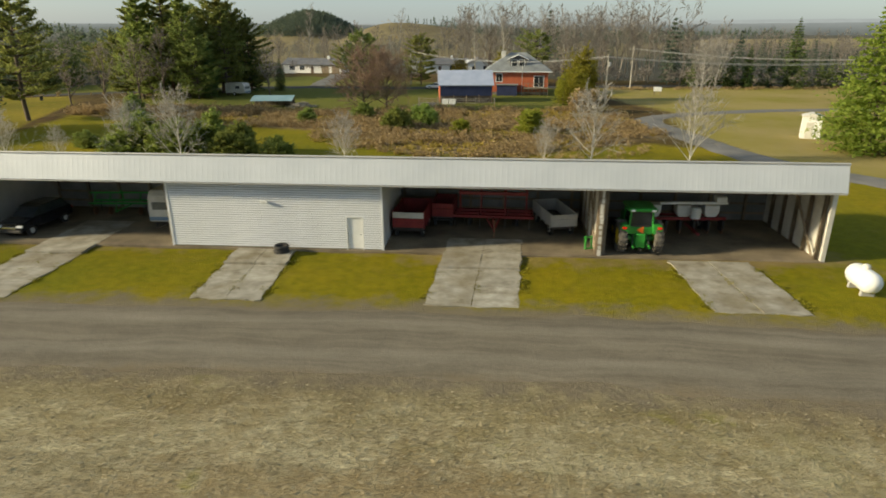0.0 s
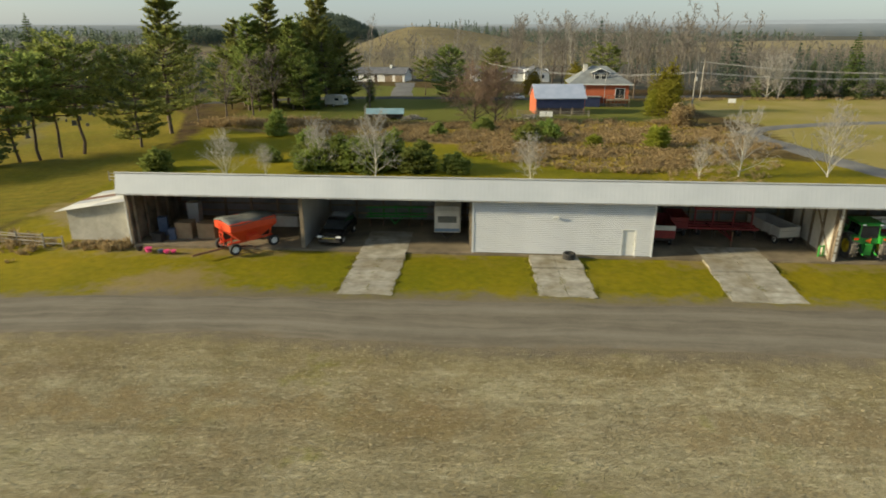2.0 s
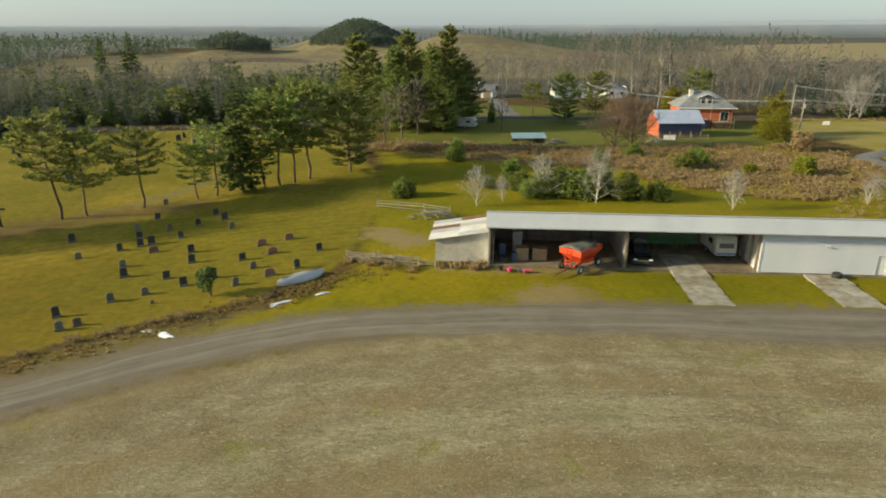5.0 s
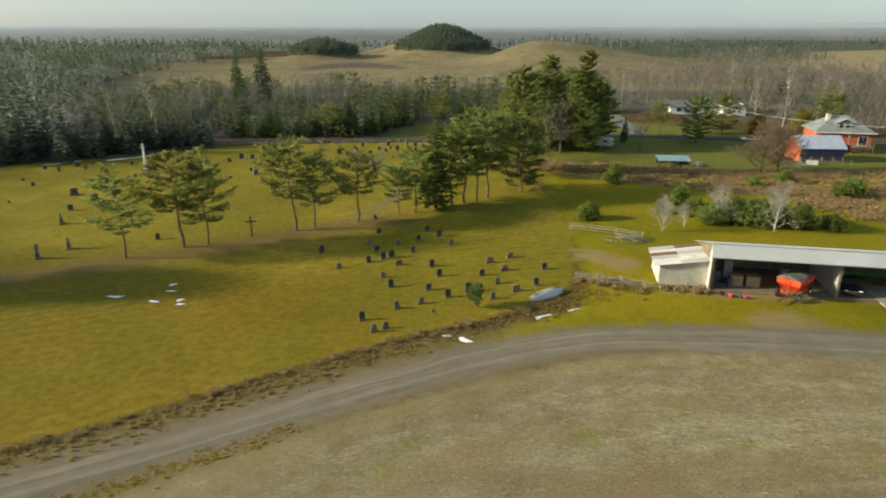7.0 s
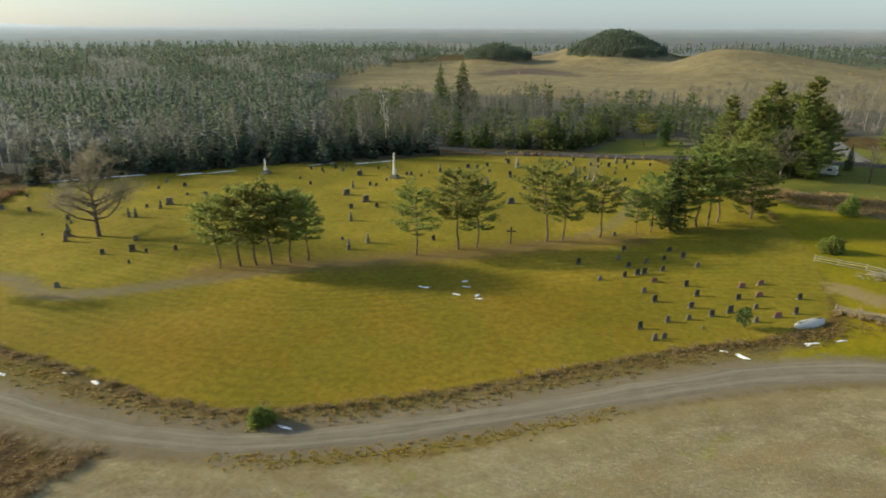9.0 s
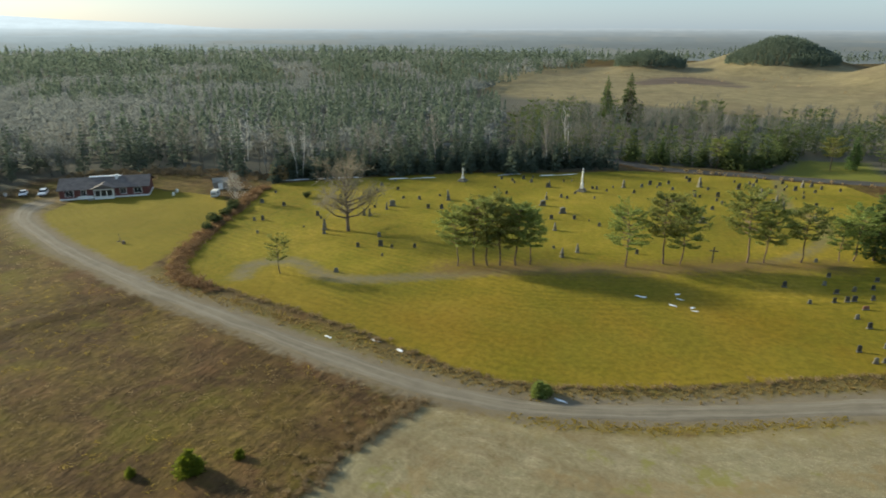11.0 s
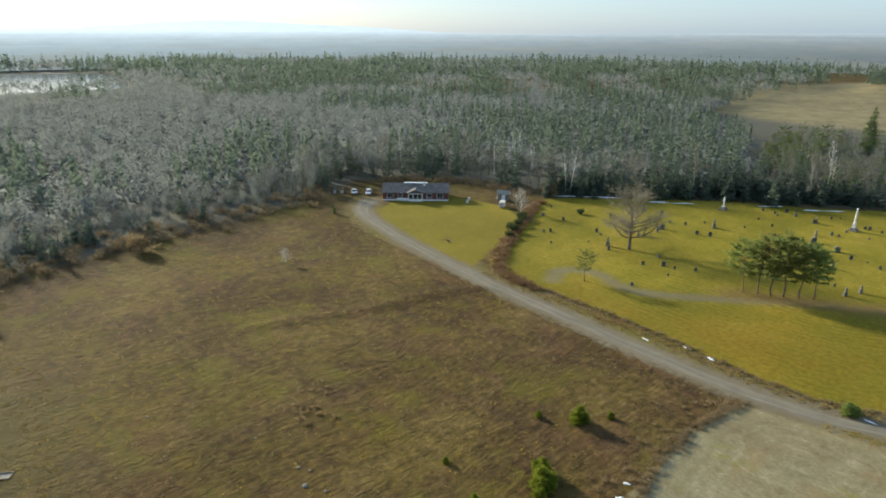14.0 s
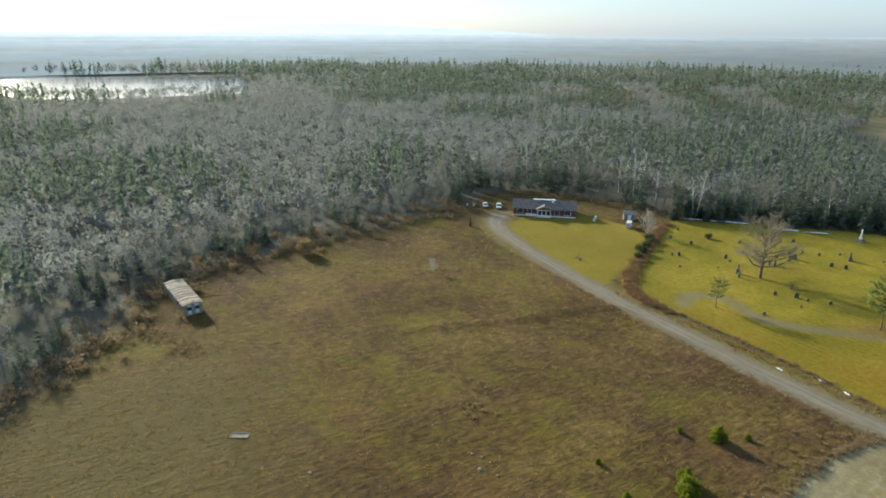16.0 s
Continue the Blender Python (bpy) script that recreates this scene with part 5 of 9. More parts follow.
# the broad bare oak and the birches
broad_spruce = tree_thing("broad_spruce_tree", conifer(27, 17, 5.6, 38, 15, 0.15, 26, 0.03, 0.25), M_BARK, M_BUSH, "broad full olive-green spruce beside the driveway", "tree")
place(broad_spruce, [(47.4, 68.5, 1.08)], rng)
oak_w, oak_t = bare_tree(5, 13.8, 30, 12, 12, 0.2, 0.72, 0.16, 0.50, 6, 1.3, 0.72)
oak = tree_thing("bare_oak_tree", (oak_w, oak_t), M_BARK, M_OAKTWIG, "broad leafless oak on the cemetery lawn", "tree")
place(oak, [(-181.4, 34.2, 1.0)], rng)
lawn_tree = tree_thing("young_pine_tree", pine(16, 7.5, 2.3, 22, 7, 11, 0.10, 0.40), M_BARK, M_PINE, "young pine beside the cemetery path", "tree")
place(lawn_tree, [(-174.9, 7.0, 1.0)], rng)
birch = [tree_thing("birch_tree", bare_tree(40 + s, 6.4, 26, 8, 7, 0.03, 0.72, 1.25, 0.085, 4, 0.75, 0.45), M_BIRCH, M_PALETWIG, "slender many-stemmed leafless birch with white bark", "tree", "birches behind the shed") for s in range(2)]
place(birch[0], [(15.2, 63, 1.1), (-27.0, 63.0, 1.0), (-34.0, 66.5, 0.9)], rng)
place(birch[1], [(25.2, 62.5, 1.15), (-9.4, 59.5, 0.8), (-43.8, 61.5, 0.8), (10.2, 62, 0.6), (-40.0, 64.0, 0.5)], rng)
apple = tree_thing("bushy_bare_tree", bare_tree(51, 6.6, 32, 12, 13, 0.08, 0.82, 0.45, 0.15, 5, 0.7, 0.5), M_BARK, M_REDTWIG, "low bushy leafless tree with reddish twigs", "tree")
place(apple, [(-13.4, 106.5, 1.35), (-9.6, 107.5, 1.25)], rng)


def juniper(seed, w, h, spires=6):
    """A ragged evergreen bush of several spires grown together."""
    r = np.random.default_rng(seed)
    wood, leaf = [], []
    for k in range(spires):
        a, d = 2.4 * k, w * 0.36 * math.sqrt(k / spires)
        tall = h * r.uniform(0.55, 1.0) * (1 - 0.25 * k / spires)
        t, c = pine(seed * 10 + k, tall, w * r.uniform(0.3, 0.42), 26, 6, 8, 0.085, 0.05, 0.03, True)
        o = np.array([d * math.cos(a), d * math.sin(a), 0])
        wood.append((t[0] + o, t[1])), leaf.append((c[0] + o, c[1]))
    return joined(*wood), joined(*leaf)


def ragged_cedar(seed, w, h):
    """Several leaning spires with loose leafy lumps between them."""
    a, b = juniper(seed, w, h, 9), bush_form(seed + 1, w * 0.95, h * 0.82, 3600, 0.12, 26)
    return joined(a[0], b[0]), joined(a[1], b[1])


cedar = tree_thing("yellow_cedar_tree", ragged_cedar(61, 5.2, 9.6), M_BARK, M_CEDAR, "broad yellow-green cedar beside the brick house", "tree")
place(cedar, [(24.6, 115.5, 0.92), (22.6, 117.0, 0.72), (26.2, 122.0, 1.25), (4.0, 160.0, 0.9), (15.0, 156.0, 1.15)], rng)

bushes = [tree_thing("green_bush", juniper(s, w, h, n), M_BARK, M_JUNIPER, "ragged green evergreen bush in the rough grass", "bush", "bushes behind the shed")
          for s, w, h, n in ((72, 3.2, 2.9, 7), (74, 2.6, 3.3, 5), (76, 3.6, 2.6, 8))]
golden = tree_thing("golden_bush", juniper(78, 3.0, 4.0, 8), M_BARK, M_GOLDBUSH, "bright yellow-green evergreen bush among the brambles", "bush")
place(golden, [(11.3, 80.3, 1.15), (2.4, 80.7, 0.7)], rng)
place(bushes[0], [(-54.4, 67.6, 1.1), (-28.5, 66.0, 1.6), (-17.5, 65.0, 1.0), (-41.5, 72.0, 0.8), (-6.4, 85.6, 1.25), (-2.6, 89.9, 1.15), (-22.0, 66.0, 1.4), (-20.0, 92.0, 0.9)], rng)
place(bushes[1], [(-46.4, 94.0, 1.4), (-31.5, 67.0, 1.5), (-37.5, 77.0, 1.2), (-25.0, 68.0, 1.5)], rng)
place(bushes[2], [(-34.5, 67.5, 1.5), (-27.0, 71.0, 1.3), (-36.5, 71.0, 1.2), (-30.0, 70.0, 1.4), (-12.5, 97.0, 1.0)], rng)

# ---- yard and the shed's contents ----
M_EARTH = mat("packed_earth", (0.19, 0.148, 0.09), (0.31, 0.245, 0.155), 0.5, 6, 0.95, 0, 0.5, 0.03, world_space=True)
M_BLUEGREY = mat("blue_stripe_paint", (0.14, 0.22, 0.33), (0.18, 0.27, 0.38), 2, 10, 0.5, 0, 0)
M_RIM = mat("pale_rim", (0.55, 0.54, 0.50), (0.70, 0.69, 0.66), 3, 20, 0.5, 0.1, 0.05)
M_CHROME = mat("bright_metal", (0.55, 0.56, 0.58), (0.65, 0.66, 0.68), 3, 20, 0.2, 0.9, 0.0, grit=0.05)


def at(s, d, z=0.0, turn=0.0):
    """A pose on the shed's floor: metres along the front, depth behind it, turn in degrees."""
    return SHED @ pose(s, d, z, 0, 0, turn)


floor_slab = tagged(part("shed_floor", box(S_LEFT, S_RIGHT, -0.25, DEPTH, -0.3, 0.05), M_SHEDFLOOR), "dark packed earth floor of the machine shed", "floor", kind="structure")
floor_slab.matrix_world = SHED


def pad_material():
    """Old concrete with stains, washed-in soil and a pitted face."""
    m, nt, bsdf = nodes("stained_concrete")
    pos = nt.nodes.new("ShaderNodeNewGeometry").outputs["Position"]
    rnd = nt.nodes.new("ShaderNodeObjectInfo").outputs["Random"]
    col = mixed(nt, noisy(nt, pos, 1.1, 5), (0.27, 0.247, 0.19), (0.46, 0.43, 0.355))
    col = mixed(nt, maths(nt, "MULTIPLY", rnd, 0.3), col, (0.19, 0.165, 0.125))
    col = mixed(nt, maths(nt, "MULTIPLY", noisy(nt, pos, 0.45, 4, 0.6, 0.46, 0.66), 0.7), col, (0.20, 0.16, 0.085))
    col = mixed(nt, maths(nt, "MULTIPLY", noisy(nt, pos, 0.9, 5, 0.7, 0.57, 0.68), 0.45), col, (0.11, 0.095, 0.075))
    fine = noisy(nt, pos, 9, 4, 0.7, 0.3, 0.7)
    col = mixed(nt, 0.3, col, mixed(nt, fine, (0.4, 0.4, 0.4), (1, 1, 1)), "MULTIPLY")
    nt.links.new(col, bsdf.inputs["Base Color"])
    bsdf.inputs["Roughness"].default_value = 0.92
    bumped(nt, bsdf, fine, 0.3, 0.01)
    return m


M_PAD = pad_material()


def concrete_pad(s0, s1, d0, d1, cols, rows, skew, seed):
    """A drive of separate slabs lying almost flush, their outer edges broken."""
    rng = random.Random(seed)
    pad = thing("concrete_pad", at(0, 0), "cracked, stained grey concrete drive in front of the shed", "pavement", "concrete drives", "structure")
    for i in range(cols):
        for j in range(rows):
            a0, a1 = s0 + (s1 - s0) * i / cols + 0.015, s0 + (s1 - s0) * (i + 1) / cols - 0.015
            b0, b1 = d0 + (d1 - d0) * j / rows + 0.015, d0 + (d1 - d0) * (j + 1) / rows - 0.015
            mid = SHED @ Vector(((a0 + a1) / 2, (b0 + b1) / 2, 0))
            z = max(ground_z(mid.x, mid.y) - 0.1 + 0.035, 0.065 if b1 > -0.4 else -1) + rng.uniform(0, 0.012)
            ph = rng.uniform(0, 6)
            rag = lambda edge: (0.05 * math.sin(0.45 * len(out) + ph) + rng.uniform(-0.05, 0.02)) if edge else rng.uniform(-0.012, 0.012)
            out = []
            for k in range(14):
                out.append((a0 + (a1 - a0) * k / 14, b0 - rag(j == 0)))
            for k in range(14):
                out.append((a1 + rag(i == cols - 1), b0 + (b1 - b0) * k / 14))
            for k in range(14):
                out.append((a1 - (a1 - a0) * k / 14, b1 + rag(False)))
            for k in range(14):
                out.append((a0 - rag(i == 0), b1 - (b1 - b0) * k / 14))
            b = bmesh.new()
            top = [b.verts.new((x + skew * (y - d1), y, z + rng.uniform(-0.004, 0.004))) for x, y in out]
            low = [b.verts.new((v.co.x, v.co.y, -0.25)) for v in top]
            b.faces.new(top)
            for k in range(len(top)):
                b.faces.new((top[k], low[k], low[(k + 1) % len(top)], top[(k + 1) % len(top)]))
            bmesh.ops.recalc_face_normals(b, faces=b.faces[:])
            part("slab", b, M_PAD, pad)


concrete_pad(13.2, 17.8, -7.6, -0.5, 2, 3, -0.05, 1)
concrete_pad(0.2, 4.9, -7.6, 2.6, 2, 4, 0.06, 2)
concrete_pad(-12.7, -9.0, -7.6, -0.3, 2, 3, -0.05, 3)
concrete_pad(-25.5, -21.9, -8.2, 4.6, 1, 6, -0.01, 4)


def tyre_mesh(r, w, hub, lugs=0):
    """A tyre round the x axis."""
    b = spun([(hub, -w * 0.42), (r * 0.86, -w * 0.5), (r * 0.97, -w * 0.4), (r, -w * 0.2), (r, w * 0.2), (r * 0.97, w * 0.4), (r * 0.86, w * 0.5), (hub, w * 0.42)], 26, "x", capped=False)
    for k in range(lugs):
        for side in (-1, 1):
            a = 2 * math.pi * (k + 0.25 * side) / lugs
            lug = bmesh.ops.create_cube(b, size=1, matrix=Matrix.Rotation(a, 4, "X") @ Matrix.Translation((side * w * 0.24, 0, r + 0.015)) @ Matrix.Rotation(side * 0.5, 4, "Z") @ Matrix.Diagonal((w * 0.52, 0.07, 0.09, 1)))
    return b


def wheel(parent, x, y, r, w, rim_mat, lugs=0, name="wheel", tyre=None):
    """A wheel: tyre with a rim of its own, standing on the ground."""
    ty = part(name, tyre_mesh(r, w, r * 0.55, lugs), tyre or M_RUBBER, parent, smooth=False)
    ty.location = (x, y, r)
    out = 1 if x > 0 else -1
    b = spun([(r * 0.56, -w * 0.3), (r * 0.56, w * 0.36), (r * 0.5, w * 0.38), (r * 0.42, w * 0.2), (r * 0.16, w * 0.24), (r * 0.14, w * 0.34), (0.01, w * 0.34)], 20, "x")
    if out < 0:
        bmesh.ops.scale(b, vec=(-1, 1, 1), verts=b.verts)
        bmesh.ops.reverse_faces(b, faces=b.faces[:])
    part("rim", b, rim_mat, ty)
    return ty


M_MUDDY = mat("muddy_rubber", (0.05, 0.045, 0.04), (0.20, 0.18, 0.15), 5, 14, 0.9, 0, 0.3, 0.006)


def tractor(m):
    """Rear end towards -y."""
    t = thing("tractor", m, "green farm tractor with yellow wheels and a glazed cab, parked nose-in", "tractor")
    for x in (-1.05, 1.05):
        wheel(t, x, 0, 0.94, 0.52, M_YELLOW, 18, "rear_wheel", M_MUDDY)
        wheel(t, x * 0.82, 2.75, 0.55, 0.36, M_YELLOW, 14, "front_wheel")
        part("fender", prism([(-0.28, 1.3), (0.28, 1.3), (0.28, 1.75), (0.2, 1.86), (-0.28, 1.86)], -0.75, 0.75, bevel=0.04), M_GREEN, t).location = (x * 0.9, 0, 0)
        part("tail_light", box(x * 0.97 - 0.13, x * 0.97 + 0.13, -0.84, -0.76, 1.62, 1.76, 0.01), M_REDLENS, t, "red and amber tail light")
        part("lift_arm", rod((x * 0.42, -0.2, 0.75), (x * 0.45, -1.05, 0.55), 0.06), M_GREEN, t)
        part("lift_link", rod((x * 0.42, -0.35, 1.3), (x * 0.45, -0.8, 0.6), 0.04), M_DARK, t)
    part("rear_axle", rod((-1.0, 0, 0.86), (1.0, 0, 0.86), 0.17, n=12), M_GREEN, t)
    part("gearbox", box(-0.36, 0.36, -0.5, 1.6, 0.5, 1.25, 0.08), M_GREEN, t)
    part("hitch", box(-0.28, 0.28, -0.72, -0.48, 0.42, 1.3, 0.05), M_GREEN, t)
    part("drawbar", box(-0.06, 0.06, -1.0, -0.4, 0.36, 0.44, 0.01), M_DARK, t)
    part("front_axle", box(-0.85, 0.85, 2.65, 2.85, 0.45, 0.65, 0.03), M_GREEN, t)
    hood = part("hood", prism([(-0.42, 0.75), (0.42, 0.75), (0.42, 1.55), (0.28, 1.72), (-0.28, 1.72), (-0.42, 1.55)], 1.2, 3.4, bevel=0.05), M_GREEN, t)
    part("grille", box(-0.34, 0.34, 3.395, 3.44, 0.85, 1.55, 0.01), M_DARK, hood)
    part("exhaust_pipe", rod((0.46, 1.5, 1.2), (0.46, 1.5, 2.7), 0.05), M_DARK, t)
    # cab
    part("cab_base", box(-0.72, 0.72, -0.5, 1.15, 1.2, 1.68, 0.06), M_GREEN, t)
    part("cab_glass", prism([(-0.68, 1.66), (0.68, 1.66), (0.62, 2.64), (-0.62, 2.64)], -0.42, 1.1), M_GLASS_DARK, t, "tinted cab glass")
    for x, y in ((-0.69, -0.45), (0.69, -0.45), (-0.69, 1.12), (0.69, 1.12)):
        part("cab_post", rod((x, y, 1.66), (x * 0.92, y * 0.95, 2.66), 0.055), M_GREEN, t)
    part("cab_roof", box(-0.84, 0.84, -0.66, 1.3, 2.62, 2.84, 0.08), M_GREEN, t)
    for x in (-0.6, 0.6):
        part("work_light", box(x - 0.12, x + 0.12, -0.7, -0.64, 2.66, 2.78, 0.01), M_LIGHTLENS, t)
    part("wiper_panel", box(-0.5, 0.5, -0.475, -0.43, 1.66, 1.8, 0.01), M_DARK, t)
    b = bmesh.new()
    bmesh.ops.create_cone(b, cap_ends=True, segments=3, radius1=0.27, radius2=0.27, depth=0.02, matrix=pose(0, -0.56, 1.5, 90, 0, 0) @ pose(0, 0, 0, 0, 0, 90))
    part("slow_sign", b, M_SLOWSIGN, t, "orange triangular warning sign")
    return t


tractor(at(11.75, 1.0, 0.05))


def planter(m):
    t = thing("seed_planter", m, "seed planter with white hoppers on a red frame", "farm implement")
    part("toolbar", box(-2.6, 2.6, -0.12, 0.12, 0.85, 1.05, 0.02), M_RED, t)
    part("rear_bar", box(-2.6, 2.6, 1.0, 1.16, 0.85, 1.0, 0.02), M_RED, t)
    part("top_rail", box(-1.9, 2.5, -0.35, -0.2, 2.0, 2.16, 0.02), M_WHITE, t, "long white rail")
    for x in (-2.2, -0.2, 1.6):
        part("hopper", prism([(-0.3, 1.1), (0.3, 1.1), (0.48, 1.4), (0.48, 1.85), (-0.48, 1.85), (-0.48, 1.4)], -0.35, 0.4, bevel=0.03), M_WHITE, t, "white seed hopper").location = (x, 0.2, 0)
        part("hopper_lid", box(x - 0.5, x + 0.5, -0.2, 0.65, 1.85, 1.92, 0.02), M_OLDWHITE, t)
    for k in range(6):
        x = -2.3 + 0.92 * k
        part("row_unit", prism([(-0.05, 0.2), (0.05, 0.2), (0.08, 0.9), (-0.08, 0.9)], -0.5, 0.2), M_DARK, t).location = (x, 0, 0)
        part("disc", rod((x - 0.03, -0.3, 0.24), (x + 0.03, -0.3, 0.24), 0.23, n=16), M_RUST, t)
    for x in (-1.4, 1.3):
        wheel(t, x, 0.8, 0.42, 0.28, M_RIM)
    part("tongue", box(-0.08, 0.08, -2.4, 0, 0.55, 0.7, 0.01), M_RED, t)
    part("upper_box", box(1.7, 2.4, -0.4, 0.2, 2.16, 2.5, 0.04), M_WHITE, t)
    part("barrel", spun([(0.05, 0), (0.33, 0.03), (0.35, 0.6), (0.3, 0.72), (0.04, 0.74)], 14), M_WHITE, t).location = (0.4, -0.5, 1.1)
    return t


planter(at(15.7, 5.0, 0.05, 3))


def cultivator(m):
    t = thing("field_cultivator", m, "dark red folding field cultivator with upraised wings", "farm implement")
    for y in (0, 0.8, 1.6):
        part("cross_bar", box(-2.7, 2.7, y - 0.09, y + 0.09, 0.82, 1.0, 0.01), M_RED, t)
    for x in (-2.6, -0.9, 0.9, 2.6):
        part("long_bar", box(x - 0.05, x + 0.05, -0.1, 1.7, 0.86, 0.97, 0.01), M_RED, t)
    for z in (2.35, 2.75):
        part("wing_bar", box(-2.3, 2.3, 0.16, 0.40, z, z + 0.2, 0.01), M_RED, t)
    for x in (-2.2, -0.8, 0.8, 2.2):
        part("wing_strut", box(x - 0.05, x + 0.05, 0.22, 0.34, 1.0, 2.8, 0.01), M_RED, t)
    for k in range(10):
        x = -2.5 + 0.55 * k
        part("tine", rod((x, 0.8 * (k % 3), 0.88), (x, 0.8 * (k % 3) - 0.25, 0.12), 0.03, n=6), M_DARK, t)
    for x in (-1.6, 1.6):
        wheel(t, x, 1.0, 0.4, 0.26, M_RIM)
    b = rod((0, 0, 0.9), (0.15, -1.9, 0.5), 0.07, n=6)
    rod((-0.5, 0, 0.9), (0.15, -1.7, 0.55), 0.05, n=6, bm=b)
    rod((0.5, 0, 0.9), (0.15, -1.7, 0.55), 0.05, n=6, bm=b)
    part("tongue", b, M_RED, t)
    part("jack", rod((0.15, -1.8, 0), (0.15, -1.8, 1.2), 0.05), M_RUST, t)
    return t


cultivator(at(3.0, 4.6, 0.05, -2))


def box_wagon(m, w, l, z0, z1, colour, label, name="farm_wagon", faded=True):
    t = thing(name, m, label, "wagon")
    part("bed", box(-w / 2, w / 2, 0, l, z0 - 0.12, z0, 0.01), M_DARK, t)
    for x in (-w / 2, w / 2):
        part("side_board", box(x - 0.03, x + 0.03, 0, l, z0, z1, 0.01), colour, t)
        for k in range(5):
            part("stake", box(x - 0.06, x + 0.06, 0.1 + (l - 0.3) * k / 4, 0.2 + (l - 0.3) * k / 4, z0 - 0.1, z1 + 0.03, 0.005), colour, t)
    part("tailgate", box(-w / 2, w / 2, -0.05, 0.01, z0, z0 + (z1 - z0) * 0.6, 0.01), colour, t)
    part("tailgate_top", box(-w / 2, w / 2, -0.05, 0.01, z0 + (z1 - z0) * 0.62, z1, 0.01), M_OLDWHITE if faded else colour, t)
    part("front_board", box(-w / 2, w / 2, l - 0.04, l + 0.02, z0, z1, 0.01), colour, t)
    for x in (-w / 2 + 0.15, w / 2 - 0.15):
        for y in (0.6, l - 0.6):
            wheel(t, x, y, 0.38, 0.2, M_RIM)
    part("axle", box(-w / 2, w / 2, 0.55, 0.67, 0.33, 0.45), M_DARK, t)
    return t


box_wagon(at(-2.4, 2.3, 0.05, -3), 2.0, 3.6, 0.75, 1.75, M_RED, "red box wagon with a faded white tailgate top")
box_wagon(at(-0.4, 4.8, 0.05, -3), 1.4, 2.6, 0.8, 1.7, M_RED, "small red wagon parked in the shed", faded=False)
box_wagon(at(7.6, 3.4, 0.05, 14), 1.7, 4.0, 0.7, 1.5, M_GALV_DULL, "grey steel spreader box on wheels", "manure_spreader", False)
t = thing("seed_drill", at(9.0, 0.9, 0.05, 20), "small green drill frame leaning by the divider", "farm implement")
part("frame", box(-0.45, 0.45, -0.06, 0.06, 0.1, 0.2, 0.01), M_GREEN, t)
for x in (-0.4, 0, 0.4):
    part("upright", box(x - 0.05, x + 0.05, -0.05, 0.05, 0.2, 0.95, 0.01), M_GREEN, t)
part("cross_rail", box(-0.5, 0.5, -0.04, 0.04, 0.82, 0.92, 0.01), M_GREEN, t)


def car(m, name, label, paint, tall=1.7, l=4.7, w=1.85, suv=True):
    """A car with its nose towards -y; body, glass, wheels and lamps."""
    t = thing(name, m, label, "car")
    zs = tall
    if suv:
        side = [(0.0, 0.45), (0.05, 0.85), (0.25, 0.98), (1.35, 1.1), (l - 0.1, 1.12), (l, 0.9), (l - 0.02, 0.42)]
        top = [(1.2, 1.08), (1.95, zs - 0.06), (2.5, zs), (l - 0.55, zs - 0.02), (l - 0.12, 1.1)]
    else:
        side = [(0.0, 0.4), (0.05, 0.7), (0.3, 0.82), (1.3, 0.93), (l - 0.15, 0.96), (l, 0.75), (l - 0.02, 0.38)]
        top = [(1.15, 0.92), (1.95, zs - 0.05), (2.6, zs), (3.3, zs - 0.04), (l - 0.45, 0.95)]

    def lengthwise(outline, half):
        b = prism(outline, -half, half)
        bmesh.ops.rotate(b, verts=b.verts, matrix=Matrix.Rotation(math.pi / 2, 3, "Z"))
        return b
    b = lengthwise(side, w / 2)
    bmesh.ops.bevel(b, geom=b.edges[:], offset=0.07, segments=2, affect="EDGES")
    body = part("body", b, paint, t)
    b = lengthwise(top, w / 2 - 0.12)
    for v in b.verts:
        if v.co.z > 1.3 * tall / 1.7:
            v.co.x *= 0.88
    part("glass", b, M_GLASS_DARK, t, "dark car windows")
    b = lengthwise([(top[1][0] - 0.12, zs - 0.07), (2.5, zs + 0.015), (top[3][0], zs), (top[3][0] + 0.1, zs - 0.07)], w / 2 - 0.2)
    bmesh.ops.bevel(b, geom=b.edges[:], offset=0.03, segments=1, affect="EDGES")
    part("roof", b, paint, t)
    for x in (-w / 2 + 0.1, w / 2 - 0.1):
        for y in (0.85, l - 0.85):
            wheel(t, x, y, 0.35, 0.23, M_RIM)
        part("headlight", box(x * 0.92 - 0.2, x * 0.92 + 0.2, -0.02, 0.12, 0.72 if suv else 0.58, 0.86 if suv else 0.72, 0.02), M_LIGHTLENS, t)
        part("tail_light", box(x * 0.95 - 0.12, x * 0.95 + 0.12, l - 0.08, l + 0.015, 0.8, 1.0, 0.02), M_REDLENS, t)
        part("mirror", box(x * 1.12 - 0.09, x * 1.12 + 0.09, 1.55, 1.7, 1.0, 1.14, 0.02), paint, t)
    part("grille", box(-0.5, 0.5, -0.025, 0.06, 0.62, 0.76, 0.01), M_CHROME, t, "chrome grille bar")
    part("bumper", box(-w / 2 + 0.08, w / 2 - 0.08, -0.07, 0.15, 0.36, 0.54, 0.03), M_DARK, t)
    return t


